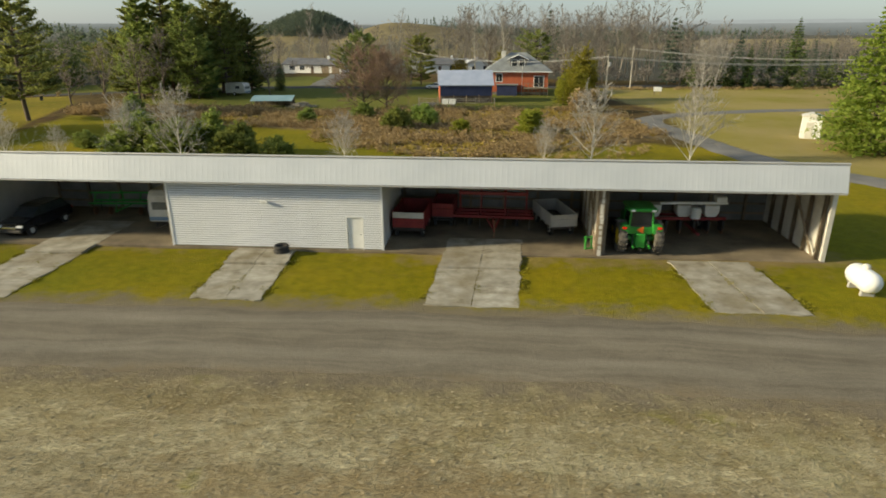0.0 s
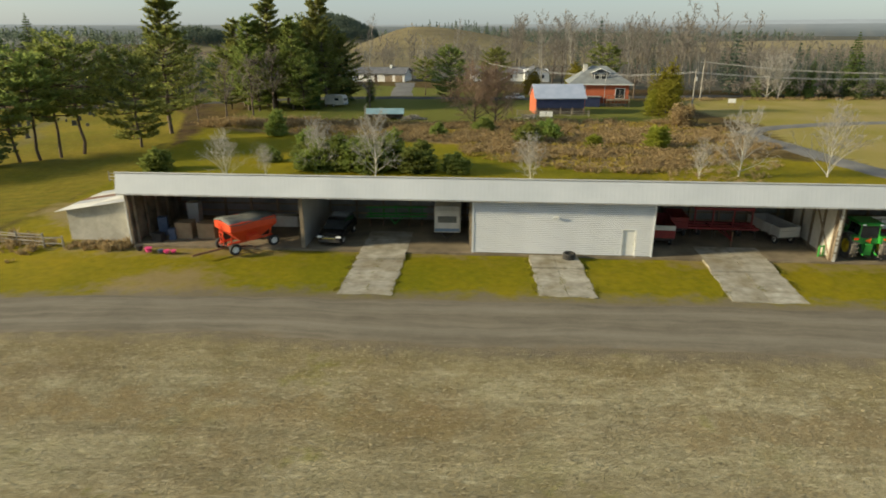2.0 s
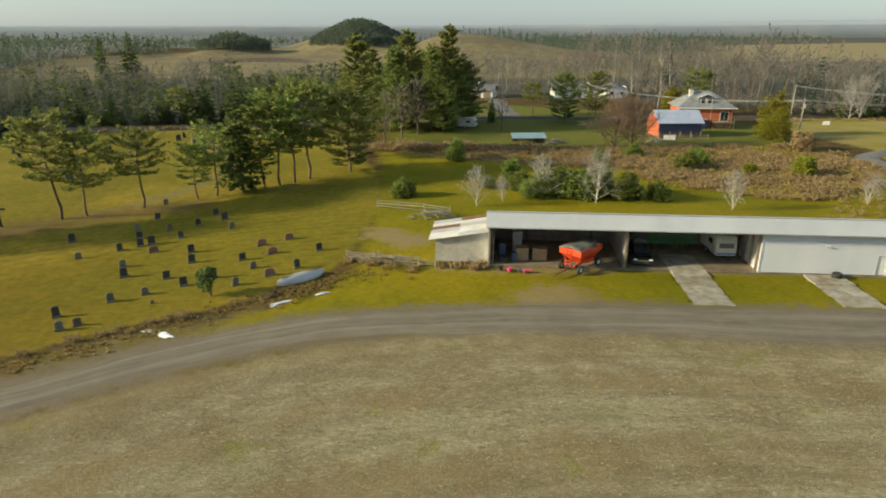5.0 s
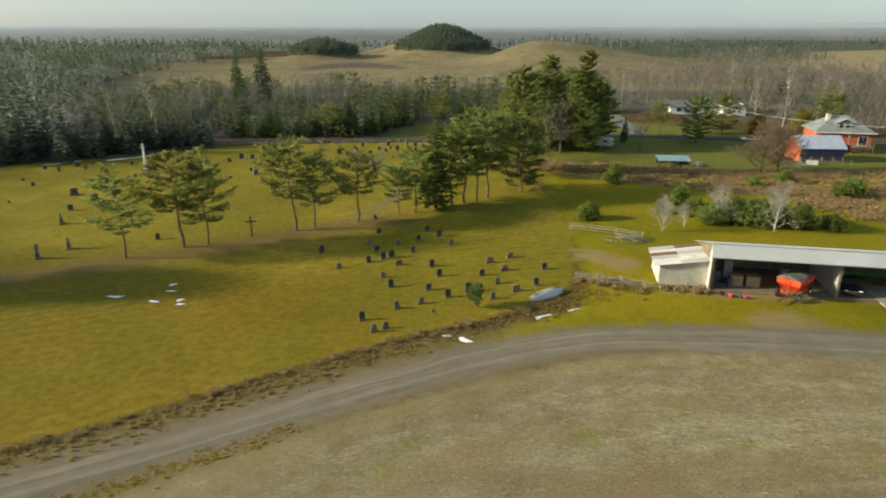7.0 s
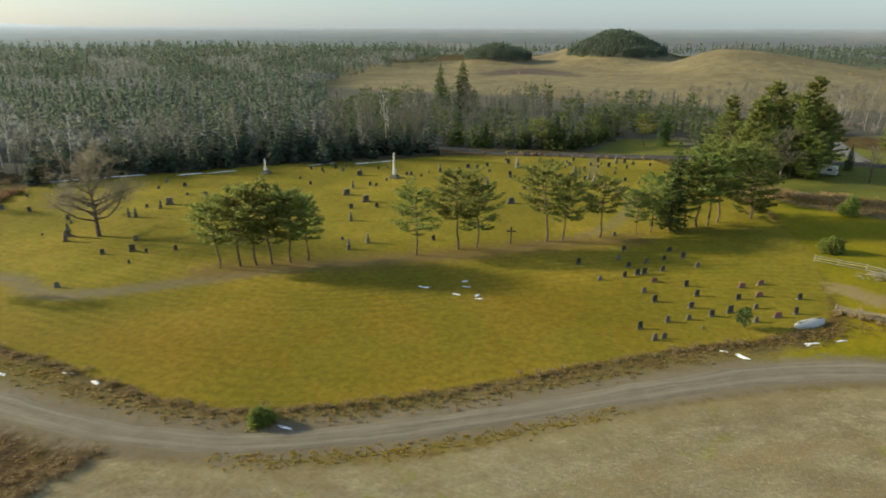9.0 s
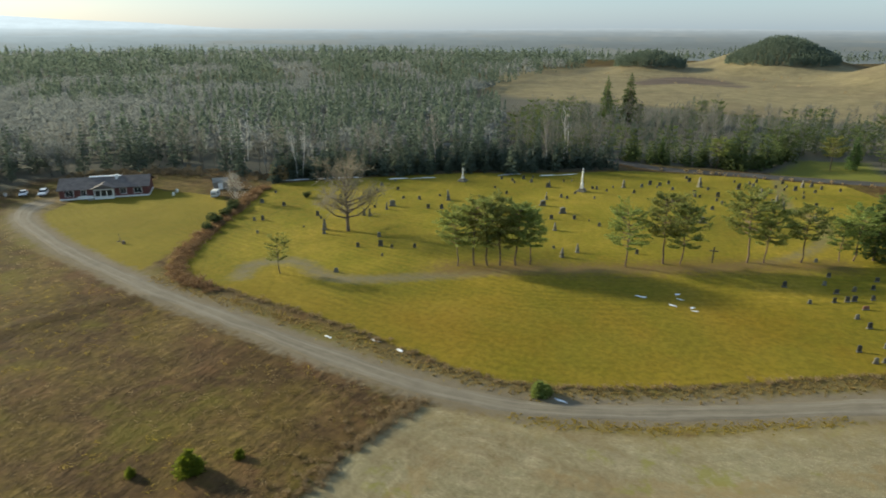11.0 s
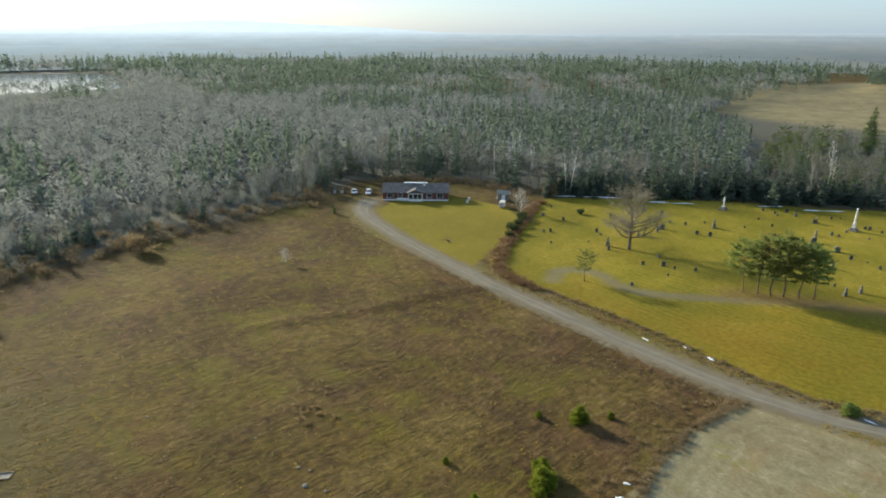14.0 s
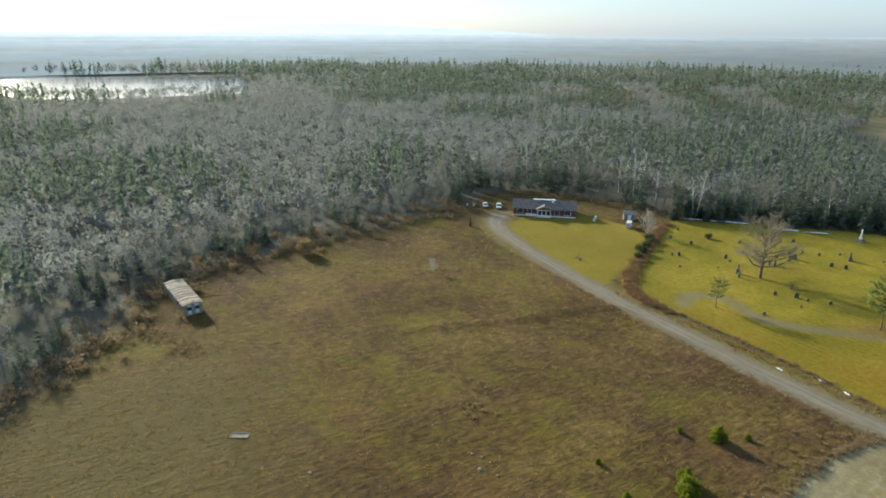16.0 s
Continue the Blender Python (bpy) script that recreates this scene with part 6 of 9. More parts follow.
car(at(-28.0, 0.4, 0.05, -4), "black_suv", "black sport utility car parked facing out", M_BLACKCAR)
t = thing("green_implement", at(-23.6, 6.2, 0.05, 4), "green tillage implement with a triangular hitch", "farm implement")
for y, z in ((0, 0.8), (0.9, 0.8), (0.4, 1.5)):
    part("cross_bar", box(-2.6, 2.6, y - 0.05, y + 0.05, z, z + 0.12, 0.01), M_GREEN, t)
for x in (-2.2, -1.1, 1.1, 2.2):
    part("strut", rod((x, 0, 0.85), (x, 0.4, 1.55), 0.04, n=6), M_GREEN, t)
    part("tine", rod((x, 0.9, 0.8), (x, 0.8, 0.1), 0.03, n=6), M_DARK, t)
    part("disc", rod((x - 0.03, 0, 0.3), (x + 0.03, 0, 0.3), 0.29, n=16), M_RUST, t)
for x in (-0.6, 0.6):
    part("hitch_bar", rod((x, 0, 0.85), (0, -1.3, 0.6), 0.05, n=6), M_GREEN, t)
part("mast", rod((0, 0, 0.9), (0, -0.2, 1.9), 0.05, n=6), M_GREEN, t)


def camper(m, label):
    t = thing("camper_trailer", m, label, "camper")
    side = [(0, 0.5), (-0.05, 1.1), (0.12, 2.2), (0.45, 2.55), (4.4, 2.55), (4.75, 2.2), (4.8, 0.5)]
    b = prism(side, -1.05, 1.05)
    bmesh.ops.rotate(b, verts=b.verts, matrix=Matrix.Rotation(math.pi / 2, 3, "Z"))
    bmesh.ops.bevel(b, geom=b.edges[:], offset=0.06, segments=2, affect="EDGES")
    part("body", b, M_OLDWHITE, t)
    part("stripe", box(-1.0, 1.0, -0.075, 0.0, 0.62, 0.86, 0.005), M_BLUEGREY, t, "faded blue stripe")
    part("window", box(-0.75, 0.75, -0.03, 0.06, 1.35, 1.85, 0.01), M_TARP, t)
    for x in (-1.0, 1.0):
        wheel(t, x, 2.6, 0.34, 0.2, M_RIM)
        part("side_window", box(x * 1.055 - 0.02, x * 1.055 + 0.02, 1.2, 2.2, 1.4, 1.95, 0.01), M_GLASS_DARK, t)
    b = rod((-0.5, 0, 0.5), (0, -1.2, 0.42), 0.04)
    rod((0.5, 0, 0.5), (0, -1.2, 0.42), 0.04, bm=b)
    part("hitch", b, M_DARK, t)
    return t


camper(at(-19.0, 3.1, 0.05, 2), "small white camper trailer with a blue stripe, stored in the shed")


def gravity_wagon(m):
    """Length along y; the low end with ladder and tongue towards -y."""
    t = thing("gravity_wagon", m, "bright orange grain wagon covered with a grey tarp", "wagon")
    b = bmesh.new()
    lo = [b.verts.new(p) for p in ((-0.35, 0.9, 0.8), (0.75, 0.9, 0.8), (0.75, 2.3, 0.8), (-0.35, 2.3, 0.8))]
    mid = [b.verts.new(p) for p in ((-1.22, 0, 1.72), (1.22, 0, 1.72), (1.22, 3.5, 1.72), (-1.22, 3.5, 1.72))]
    up = [b.verts.new(p) for p in ((-1.22, 0, 2.3), (1.22, 0, 2.3), (1.22, 3.5, 2.3), (-1.22, 3.5, 2.3))]
    b.faces.new(lo[::-1]), b.faces.new(up)
    for p, q in ((lo, mid), (mid, up)):
        for k in range(4):
            b.faces.new((p[k], p[(k + 1) % 4], q[(k + 1) % 4], q[k]))
    bmesh.ops.recalc_face_normals(b, faces=b.faces[:])
    bmesh.ops.bevel(b, geom=b.edges[:], offset=0.03, segments=1, affect="EDGES")
    part("hopper", b, M_ORANGE, t)
    b = bmesh.new()
    bmesh.ops.create_grid(b, x_segments=8, y_segments=12, size=1)
    for v in b.verts:
        x, y = v.co.x, v.co.y
        v.co = Vector((x * 1.27, 1.75 + y * 1.8, 2.34 + 0.22 * (1 - abs(x)) + 0.05 * math.sin(5 * y + x) - (0.12 if abs(x) > 0.98 or abs(y) > 0.98 else 0)))
    got = bmesh.ops.extrude_face_region(b, geom=b.faces[:])
    bmesh.ops.translate(b, verts=[v for v in got["geom"] if isinstance(v, bmesh.types.BMVert)], vec=(0, 0, -0.02))
    bmesh.ops.recalc_face_normals(b, faces=b.faces[:])
    part("tarp", b, M_TARP, t, "grey tarpaulin cover", smooth=True)
    for x in (-0.85, 0.85):
        part("frame_rail", box(x * 0.6 - 0.06, x * 0.6 + 0.06, 0.0, 3.4, 0.62, 0.78, 0.01), M_ORANGE, t)
        for y in (0.25, 3.2):
            part("leg", rod((x * 0.6, y, 0.7), (x * 1.2, y, 1.75), 0.05, n=6), M_ORANGE, t)
            wheel(t, x * 1.25, y, 0.42, 0.26, M_WHITE)
    for y in (0.25, 3.2):
        part("axle", box(-1.0, 1.0, y - 0.06, y + 0.06, 0.36, 0.48, 0.01), M_DARK, t)
    lad = part("ladder", box(-0.35, -0.3, -0.12, -0.07, 0.6, 2.2), M_ORANGE, t)
    part("ladder_rail", box(0.1, 0.15, -0.12, -0.07, 0.6, 2.2), M_ORANGE, lad)
    for z in (0.8, 1.15, 1.5, 1.85):
        part("rung", box(-0.3, 0.1, -0.12, -0.08, z, z + 0.04), M_ORANGE, lad)
    part("chute", prism([(0.75, 0.8), (1.35, 0.95), (1.35, 1.25), (0.85, 1.3)], 1.2, 2.0, bevel=0.02), M_ORANGE, t)
    part("tongue", box(-0.06, 0.06, -2.3, 0.2, 0.3, 0.42, 0.01), M_RUST, t)
    return t


wagon = gravity_wagon(at(-35.6, -1.35, 0.0, -40))
wagon.scale = (1.05, 1.1, 1.05)

# clutter in the end bay
rng = random.Random(5)


def crate(m, w, d, h, material, label, name="storage_box"):
    t = thing(name, m, label, "box")
    part("carton", box(-w / 2, w / 2, -d / 2, d / 2, 0, h, 0.015), material, t)
    part("lid", box(-w / 2 - 0.015, w / 2 + 0.015, -d / 2 - 0.015, d / 2 + 0.015, h, h + 0.04, 0.01), material, t)
    return t


crate(at(-40.2, 2.0, 0.05, 5), 1.3, 1.1, 1.3, M_CARD, "large brown carton on the earth floor")
crate(at(-38.3, 2.1, 0.05, -6), 1.5, 1.1, 1.25, M_CARD, "wide brown carton on the earth floor")
crate(at(-40.6, 4.6, 0.05, 0), 1.0, 0.7, 2.2, M_GALV_DULL, "tall pale grey metal cupboard", "steel_cupboard")
crate(at(-42.3, 2.4, 0.05, 20), 0.7, 0.6, 1.5, M_BLUEPLASTIC, "stacked dark blue plastic bins", "plastic_bin")
crate(at(-42.0, 0.9, 0.05, -12), 0.9, 0.6, 0.6, M_DARK, "black plastic bin near the opening", "plastic_bin")
crate(at(-41.0, 1.3, 0.05, 15), 0.5, 0.5, 0.9, M_BLUEPLASTIC, "dark blue plastic bin", "plastic_bin")
crate(at(-33.0, 5.6, 0.05, 0), 2.2, 0.8, 0.9, M_OLDWHITE, "stack of pale boards at the back of the bay", "board_stack")


def tub(m, r, h, material, label):
    r, h = 0.72 * r, 0.72 * h
    t = thing("plastic_tub", m, label, "tub", "plastic tubs")
    part("bowl", spun([(r * 0.75, 0), (r, h), (r * 0.93, h), (r * 0.7, 0.04)], 16), material, t)
    part("rim", spun([(r * 0.97, h - 0.02), (r * 1.08, h - 0.02), (r * 1.08, h + 0.03), (r * 0.97, h + 0.03)], 16), material, t)
    return t


tub(at(-41.5, -1.6, 0, 0), 0.36, 0.42, M_PINK, "bright pink plastic tub on the grass")
tub(at(-40.5, -1.7, 0, 0), 0.28, 0.3, M_BLUEPLASTIC, "blue plastic tub on the grass")
tub(at(-40.0, -1.75, 0, 0), 0.3, 0.28, M_PINK, "bright pink plastic tub on the grass")
tub(at(-39.5, -1.65, 0, 0), 0.26, 0.25, M_PINK, "bright pink plastic tub on the grass")
tub(at(-42.4, -1.3, 0, 0), 0.4, 0.5, M_DARK, "black plastic tub beside the end post")
for s, d, z, a in ((-9.75, -0.85, 0, 0), (-9.73, -0.83, 0.24, 30)):
    b = spun([(0.3, 0.02), (0.42, 0), (0.46, 0.05), (0.46, 0.19), (0.42, 0.24), (0.3, 0.22), (0.28, 0.12)], 22)
    ob = part("tyre", b, M_RUBBER)
    ob.matrix_world = at(s, d, z + 0.02, a)
    tagged(ob, "old black tyre stacked by the workshop wall", "tyre", "stacked tyres")

# white gas tank on the lawn
tank = thing("propane_tank", Matrix.Translation((21.5, 29.2, 0.10)) @ pose(0, 0, 0, 0, 0, -97), "white horizontal propane tank on the grass", "tank")
prof = [(0.02, -1.15), (0.3, -1.08), (0.48, -0.92), (0.55, -0.7), (0.55, 0.7), (0.48, 0.92), (0.3, 1.08), (0.02, 1.15)]
part("shell", spun(prof, 24, "x"), M_WHITE, tank, smooth=True).location = (0, 0, 0.78)
part("valve_dome", spun([(0.2, 0), (0.2, 0.16), (0.12, 0.24), (0.02, 0.25)], 14), M_OLDWHITE, tank).location = (0, 0, 1.3)
for x in (-0.6, 0.6):
    part("foot", box(x - 0.08, x + 0.08, -0.35, 0.35, -0.05, 0.32, 0.02), M_GALV_DULL, tank)

# lean-to against the shed's end
lean = thing("lean_to", at(0, 0, 0), "weathered cream lean-to with a patched tin roof", "shed")
b = bmesh.new()
out = [(-49.2, 0), (-43.75, 0), (-43.75, 3.35), (-49.2, 2.45)]
part("front_wall", prism([(x, z) for x, z in out], 0.7, 0.85), M_CREAM, lean)
part("back_wall", prism([(x, z) for x, z in out], 6.4, 6.55), M_OLDWHITE, lean)
part("side_wall", box(-49.2, -49.05, 0.85, 6.4, 0, 2.45), M_OLDWHITE, lean)
rng2 = random.Random(9)
for k in range(6):
    x0, x1 = -49.9, -43.72
    y0, y1 = 0.3 + k * 1.1, 0.3 + (k + 1) * 1.1 - 0.02
    zl, zr = 2.42, 3.44
    for a, c in ((0.0, 0.5), (0.5, 1.0)):
        b = bmesh.new()
        lift = rng2.uniform(0, 0.03)
        for i in range(9):
            u0 = y0 + (y1 - y0) * i / 8
            for frac in (a, c):
                z = zl + (zr - zl) * frac + lift + 0.018 * (i % 2)
                b.verts.new((x0 + (x1 - x0) * frac, u0, z))
        b.verts.ensure_lookup_table()
        for i in range(8):
            b.faces.new((b.verts[2 * i], b.verts[2 * i + 1], b.verts[2 * i + 3], b.verts[2 * i + 2]))
        got = bmesh.ops.extrude_face_region(b, geom=b.faces[:])
        bmesh.ops.translate(b, verts=[v for v in got["geom"] if isinstance(v, bmesh.types.BMVert)], vec=(0, 0, -0.02))
        bmesh.ops.recalc_face_normals(b, faces=b.faces[:])
        part("roof_sheet", b, M_RUST if (k, a) in ((3, 0.0), (5, 0.5)) else (M_OLDWHITE if rng2.random() < 0.55 else M_GALV_DULL), lean)

# rail fences
def rail_fence(points, rails, material, label, h=1.1):
    f = thing("rail_fence", Matrix.Identity(4), label, "fence", "rail fences")
    for (ax, ay), (bx, by) in zip(points, points[1:]):
        za, zb = ground_z(ax, ay), ground_z(bx, by)
        for k in range(rails):
            z = h * (k + 0.7) / rails
            part("rail", rod((ax, ay, za + z), (bx, by, zb + z + random.uniform(-0.12, 0.12)), 0.055, 0.045, 6), material, f)
    for x, y in points:
        part("post", rod((x, y, ground_z(x, y) - 0.2), (x, y, ground_z(x, y) + h + 0.1), 0.08, 0.07, 7), material, f)
    return f


rail_fence([(-58.6, 41.2), (-56.0, 40.3), (-53.3, 39.4), (-50.7, 38.7)], 4, M_GREYWOOD, "weathered grey rail fence beside the lean-to")
rail_fence([(-57.6, 62.2), (-54.5, 60.8), (-51.0, 59.4), (-47.5, 57.5)], 3, M_GREYWOOD, "weathered grey rail fence in the grass")
rail_fence([(-50.7, 38.7), (-49.0, 38.4)], 2, M_GREYWOOD, "short broken rail fence beside the lean-to", 0.9)

# overturned boat among the weeds
boat = thing("upturned_boat", Matrix.Translation((-62.4, 36.0, ground_z(-62.4, 36) + 0.0)) @ pose(0, 0, 0, 0, 0, 41), "weathered grey boat lying keel-up in the weeds", "boat")
b = bmesh.new()
rings = []
for i in range(11):
    u = -1 + 0.2 * i
    half, top = 0.78 * (1 - abs(u) ** 2.6) ** 0.6 + 0.03, 0.72 * (1 - 0.35 * u * u)
    rings.append([b.verts.new((2.6 * u, half * math.cos(a) * 1.0, 0.04 + top * math.sin(a) ** 0.8 if 0 < a < math.pi else 0.04)) for a in [math.pi * k / 10 for k in range(11)]])
for p, q in zip(rings, rings[1:]):
    for k in range(10):
        b.faces.new((p[k], p[k + 1], q[k + 1], q[k]))
bmesh.ops.recalc_face_normals(b, faces=b.faces[:])
part("hull", b, M_GALV_DULL, boat, smooth=True)
part("keel", box(-2.3, 2.3, -0.03, 0.03, 0.66, 0.76, 0.01), M_GREYWOOD, boat)

# dead brush heaped behind the lean-to, and logs along the brambles


def heap(x, y, w, l, h, n, seed, label, thick=0.035, long=1.6):
    r = random.Random(seed)
    b = bmesh.new()
    for _ in range(n):
        u, v = r.gauss(0, 0.38), r.gauss(0, 0.38)
        top = max(0.06, h * (1 - (u * u + v * v) * 1.6) * r.uniform(0.3, 1.0))
        a, tilt = r.uniform(0, 6.28), r.uniform(-0.25, 0.3)
        d = Vector((math.cos(a), math.sin(a), tilt)) * long * r.uniform(0.4, 0.8)
        c = Vector((u * w, v * l, top))
        p, q = c - d * 0.5, c + d * 0.5
        rod((p.x, p.y, max(p.z, 0.02)), (q.x, q.y, max(q.z, 0.02)), thick * r.uniform(0.6, 1.4), thick * 0.5, 5, b)
    ob = part("brush_pile", b, M_GREYWOOD)
    ob.matrix_world = Matrix.Translation((x, y, ground_z(x, y)))
    tagged(ob, label, "brush pile", "brush piles")


heap(-49.6, 56.6, 3.4, 1.8, 1.3, 130, 1, "heap of dead grey branches behind the lean-to")
heap(-53.0, 108.8, 4.5, 1.4, 0.8, 70, 2, "heap of old logs at the brambles' edge", 0.12, 2.6)
heap(-44.0, 103.5, 4.5, 1.4, 0.7, 60, 3, "heap of old logs at the brambles' edge", 0.11, 2.4)

# ---- the cemetery ----


def headstone(material, w, h, style, base=True):
    """A stone on its plinth: slab, rounded, or cut slanting."""
    t = new("headstone")
    if base:
        part("plinth", box(-w * 0.62, w * 0.62, -0.22, 0.22, -0.15, 0.2, 0.02), M_GRANITE, t)
    z0 = 0.2 if base else -0.15
    if style == "round":
        out = [(-w / 2, z0), (w / 2, z0)] + [(w / 2 * math.cos(a), h - w * 0.3 + w * 0.3 * math.sin(a)) for a in [math.pi * k / 8 for k in range(9)]]
    elif style == "slant":
        out = [(-w / 2, z0), (w / 2, z0), (w / 2, h * 0.86), (w * 0.3, h), (-w * 0.3, h), (-w / 2, h * 0.86)]
    else:
        out = [(-w / 2, z0), (w / 2, z0), (w / 2, h), (-w / 2, h)]
    part("tablet", prism(out, -0.1, 0.1, bevel=0.012), material, t)
    return t


def monument(material, h):
    """A tall stepped stone: plinth, die, shaft and cap."""
    t = new("grave_monument")
    part("plinth", box(-0.5, 0.5, -0.5, 0.5, -0.15, 0.25, 0.02), M_GRANITE, t)
    part("die", box(-0.33, 0.33, -0.33, 0.33, 0.25, h * 0.42, 0.02), material, t)
    part("cornice", box(-0.4, 0.4, -0.4, 0.4, h * 0.42, h * 0.47, 0.02), material, t)
    b = bmesh.new()
    bmesh.ops.create_cone(b, cap_ends=True, segments=4, radius1=0.36, radius2=0.22, depth=h * 0.45, matrix=pose(0, 0, h * 0.695, 0, 0, 45))
    part("shaft", b, material, t)
    b = bmesh.new()
    bmesh.ops.create_cone(b, cap_ends=True, segments=4, radius1=0.22, radius2=0.0, depth=h * 0.08, matrix=pose(0, 0, h * 0.96, 0, 0, 45))
    part("cap", b, material, t)
    return t


def family_stone(material):
    t = new("family_gravestone")
    part("plinth", box(-0.95, 0.95, -0.35, 0.35, -0.15, 0.3, 0.02), M_GRANITE, t)
    part("tablet", box(-0.7, 0.7, -0.2, 0.2, 0.3, 1.25, 0.04), material, t)
    part("cap", prism([(-0.8, 1.25), (0.8, 1.25), (0.3, 1.5), (-0.3, 1.5)], -0.26, 0.26, bevel=0.02), material, t)
    return t


STONES = {
    "black": (headstone(M_BLACKSTONE, 0.85, 1.1, "slab"), "polished black granite headstone on a grey plinth"),
    "blackround": (headstone(M_BLACKSTONE, 0.75, 1.15, "slant"), "black granite headstone with cut shoulders"),
    "grey": (headstone(M_GRANITE, 0.75, 1.0, "round"), "grey granite headstone with a rounded top"),
    "greysmall": (headstone(M_GRANITE, 0.5, 0.75, "round", False), "small weathered grey headstone in the grass"),
    "red": (headstone(M_REDSTONE, 1.25, 1.0, "slant"), "wide red granite headstone on a plinth"),
    "tall": (monument(M_GRANITE, 2.5), "tall tapered grey granite grave monument"),
    "wide": (family_stone(M_GRANITE), "broad grey family gravestone on a plinth"),
}
placed = set()


def grave(kind, x, y, size=1.0, turn=0.0):
    proto, label = STONES[kind]
    tagged(proto, label, "gravestone", "gravestones")
    m = Matrix.Translation((x, y, ground_z(x, y))) @ pose(0, 0, 0, random.uniform(-3, 3), random.uniform(-2.5, 2.5), turn + random.uniform(-5, 5))
    if kind not in placed:
        placed.add(kind)
        ob = proto
        ob.matrix_world = m
    else:
        ob = copy_thing(proto, m)
    size *= 0.82
    ob.scale = (size, size, size * random.uniform(0.9, 1.12))


random.seed(21)
TURN_NEW, TURN_OLD = 32.0, 38.0
NEW_BLACK = [(-93.9, 50.3), (-87.4, 59.4), (-79.9, 60.9), (-80.6, 56.3), (-77.7, 58.2), (-86.0, 51.3), (-86.2, 46.8), (-84.4, 48.1), (-83.4, 48.9), (-80.7, 51.0), (-77.2, 45.4),
             (-75.8, 42.0), (-81.4, 38.2), (-76.6, 37.4), (-62.3, 44.7), (-63.5, 39.2), (-71.7, 37.2), (-74.0, 35.4), (-82.8, 28.8), (-70.3, 42.3)]
NEW_GREY = [(-87.9, 54.7), (-83.4, 54.0), (-75.5, 54.4), (-89.7, 44.3), (-83.0, 41.2), (-68.3, 39.7), (-76.9, 33.4), (-79.5, 31.9), (-80.9, 26.1), (-79.8, 26.9), (-68.7, 35.1), (-89.8, 67.5)]
NEW_RED = [(-81.8, 45.9), (-69.5, 47.1), (-67.5, 44.2), (-66.8, 49.1), (-65.9, 37.4)]
for k, (x, y) in enumerate(NEW_BLACK):
    grave("black" if k % 3 else "blackround", x, y, 1.0 if k % 4 else 1.15, TURN_NEW)
for k, (x, y) in enumerate(NEW_GREY):
    grave("grey", x, y, 1.0, TURN_NEW)
for x, y in NEW_RED:
    grave("red", x, y, 0.95, TURN_NEW)
grave("greysmall", -75.2, 31.1, 0.7, TURN_NEW)
OLD_A = [(-193.6, 38.4), (-172.4, 26.8), (-172.7, 34.5), (-165.9, 30.1), (-164.5, 24.9), (-166.5, 13.2), (-188.6, 53.2), (-187.6, 64.6), (-202.6, 55.9), (-212.6, 67.2), (-199.1, 67.6),
         (-194.7, 71.7), (-202.1, 80.5), (-161.9, 32.8), (-170.7, 76.6), (-170.0, 97.2), (-175.6, 99.8), (-166.1, 100.9), (-157.8, 106.2), (-156.1, 108.4)]
OLD_B = [(-151.6, 88.5), (-149.8, 88.4), (-149.8, 94.4), (-140.9, 70.5), (-137.3, 70.8), (-133.9, 68.3), (-145.7, 67.7), (-136.9, 47.9), (-121.1, 53.8), (-142.9, 106.9), (-143.4, 92.1),
         (-147.5, 102.3), (-146.4, 102.7), (-143.1, 101.7), (-160.6, 71.0), (-120.5, 108.7), (-119.4, 109.1), (-114.7, 107.4)]
OLD_C = [(-101.8, 113.6), (-96.8, 120.7), (-95.1, 122.7), (-91.8, 114.9), (-88.2, 113.1), (-86.7, 136.3), (-106.4, 126.9), (-109.2, 126.7), (-112.0, 128.9), (-102.8, 132.3), (-100.4, 129.8),
         (-95.4, 128.7), (-127.6, 113.3), (-126.6, 102.9), (-206.0, 28.5), (-204.5, 29.8), (-192.0, 30.8), (-222.0, 50.5), (-176.5, 60.0), (-180.5, 72.0), (-166.0, 84.0), (-172.0, 88.5)]
for k, (x, y) in enumerate(OLD_A + OLD_B + OLD_C):
    grave(("grey", "black", "grey", "blackround", "greysmall")[k % 5], x, y, 0.8 + 0.18 * (k % 3), TURN_OLD)
# close rows of old stones before the country road, and single ones between
ROWS_BACK = [(-130.4, 120.5), (-127.4, 130.7), (-125.7, 126.6), (-121.8, 121.7), (-119.0, 118.9), (-121.4, 111.7), (-114.0, 133.3), (-111.8, 124.9), (-109.8, 133.0), (-108.4, 136.5), (-105.0, 117.1), (-104.5, 121.1),
             (-101.6, 138.9), (-100.1, 134.2), (-97.7, 131.8), (-94.0, 139.0), (-92.7, 131.3), (-98.9, 107.5), (-136.1, 112.2), (-134.8, 116.5), (-132.0, 113.5), (-132.1, 116.8), (-108.5, 130.2), (-103.4, 124.1), (-96.2, 137.2), (-91.4, 136.8)]
SINGLE = [(-115.3, 112.4), (-113.0, 104.4), (-114.2, 97.7), (-202.0, 73.5), (-173.3, 61.4), (-176.4, 69.7), (-171.7, 99.3), (-169.8, 103.4), (-168.1, 106.5), (-159.3, 97.4), (-183.5, 66.2), (-195.9, 39.7), (-186.7, 32.1), (-217.1, 41.0),
          (-209.8, 41.9), (-197.8, 22.1), (-168.6, 29.7), (-124.5, 100.4), (-136.0, 104.0), (-140.5, 109.0)]
for k, (x, y) in enumerate(ROWS_BACK + SINGLE):
    grave(("black", "grey", "blackround", "tall", "grey", "black", "greysmall")[k % 7], x, y, 1.1 + 0.12 * (k % 4), TURN_OLD)
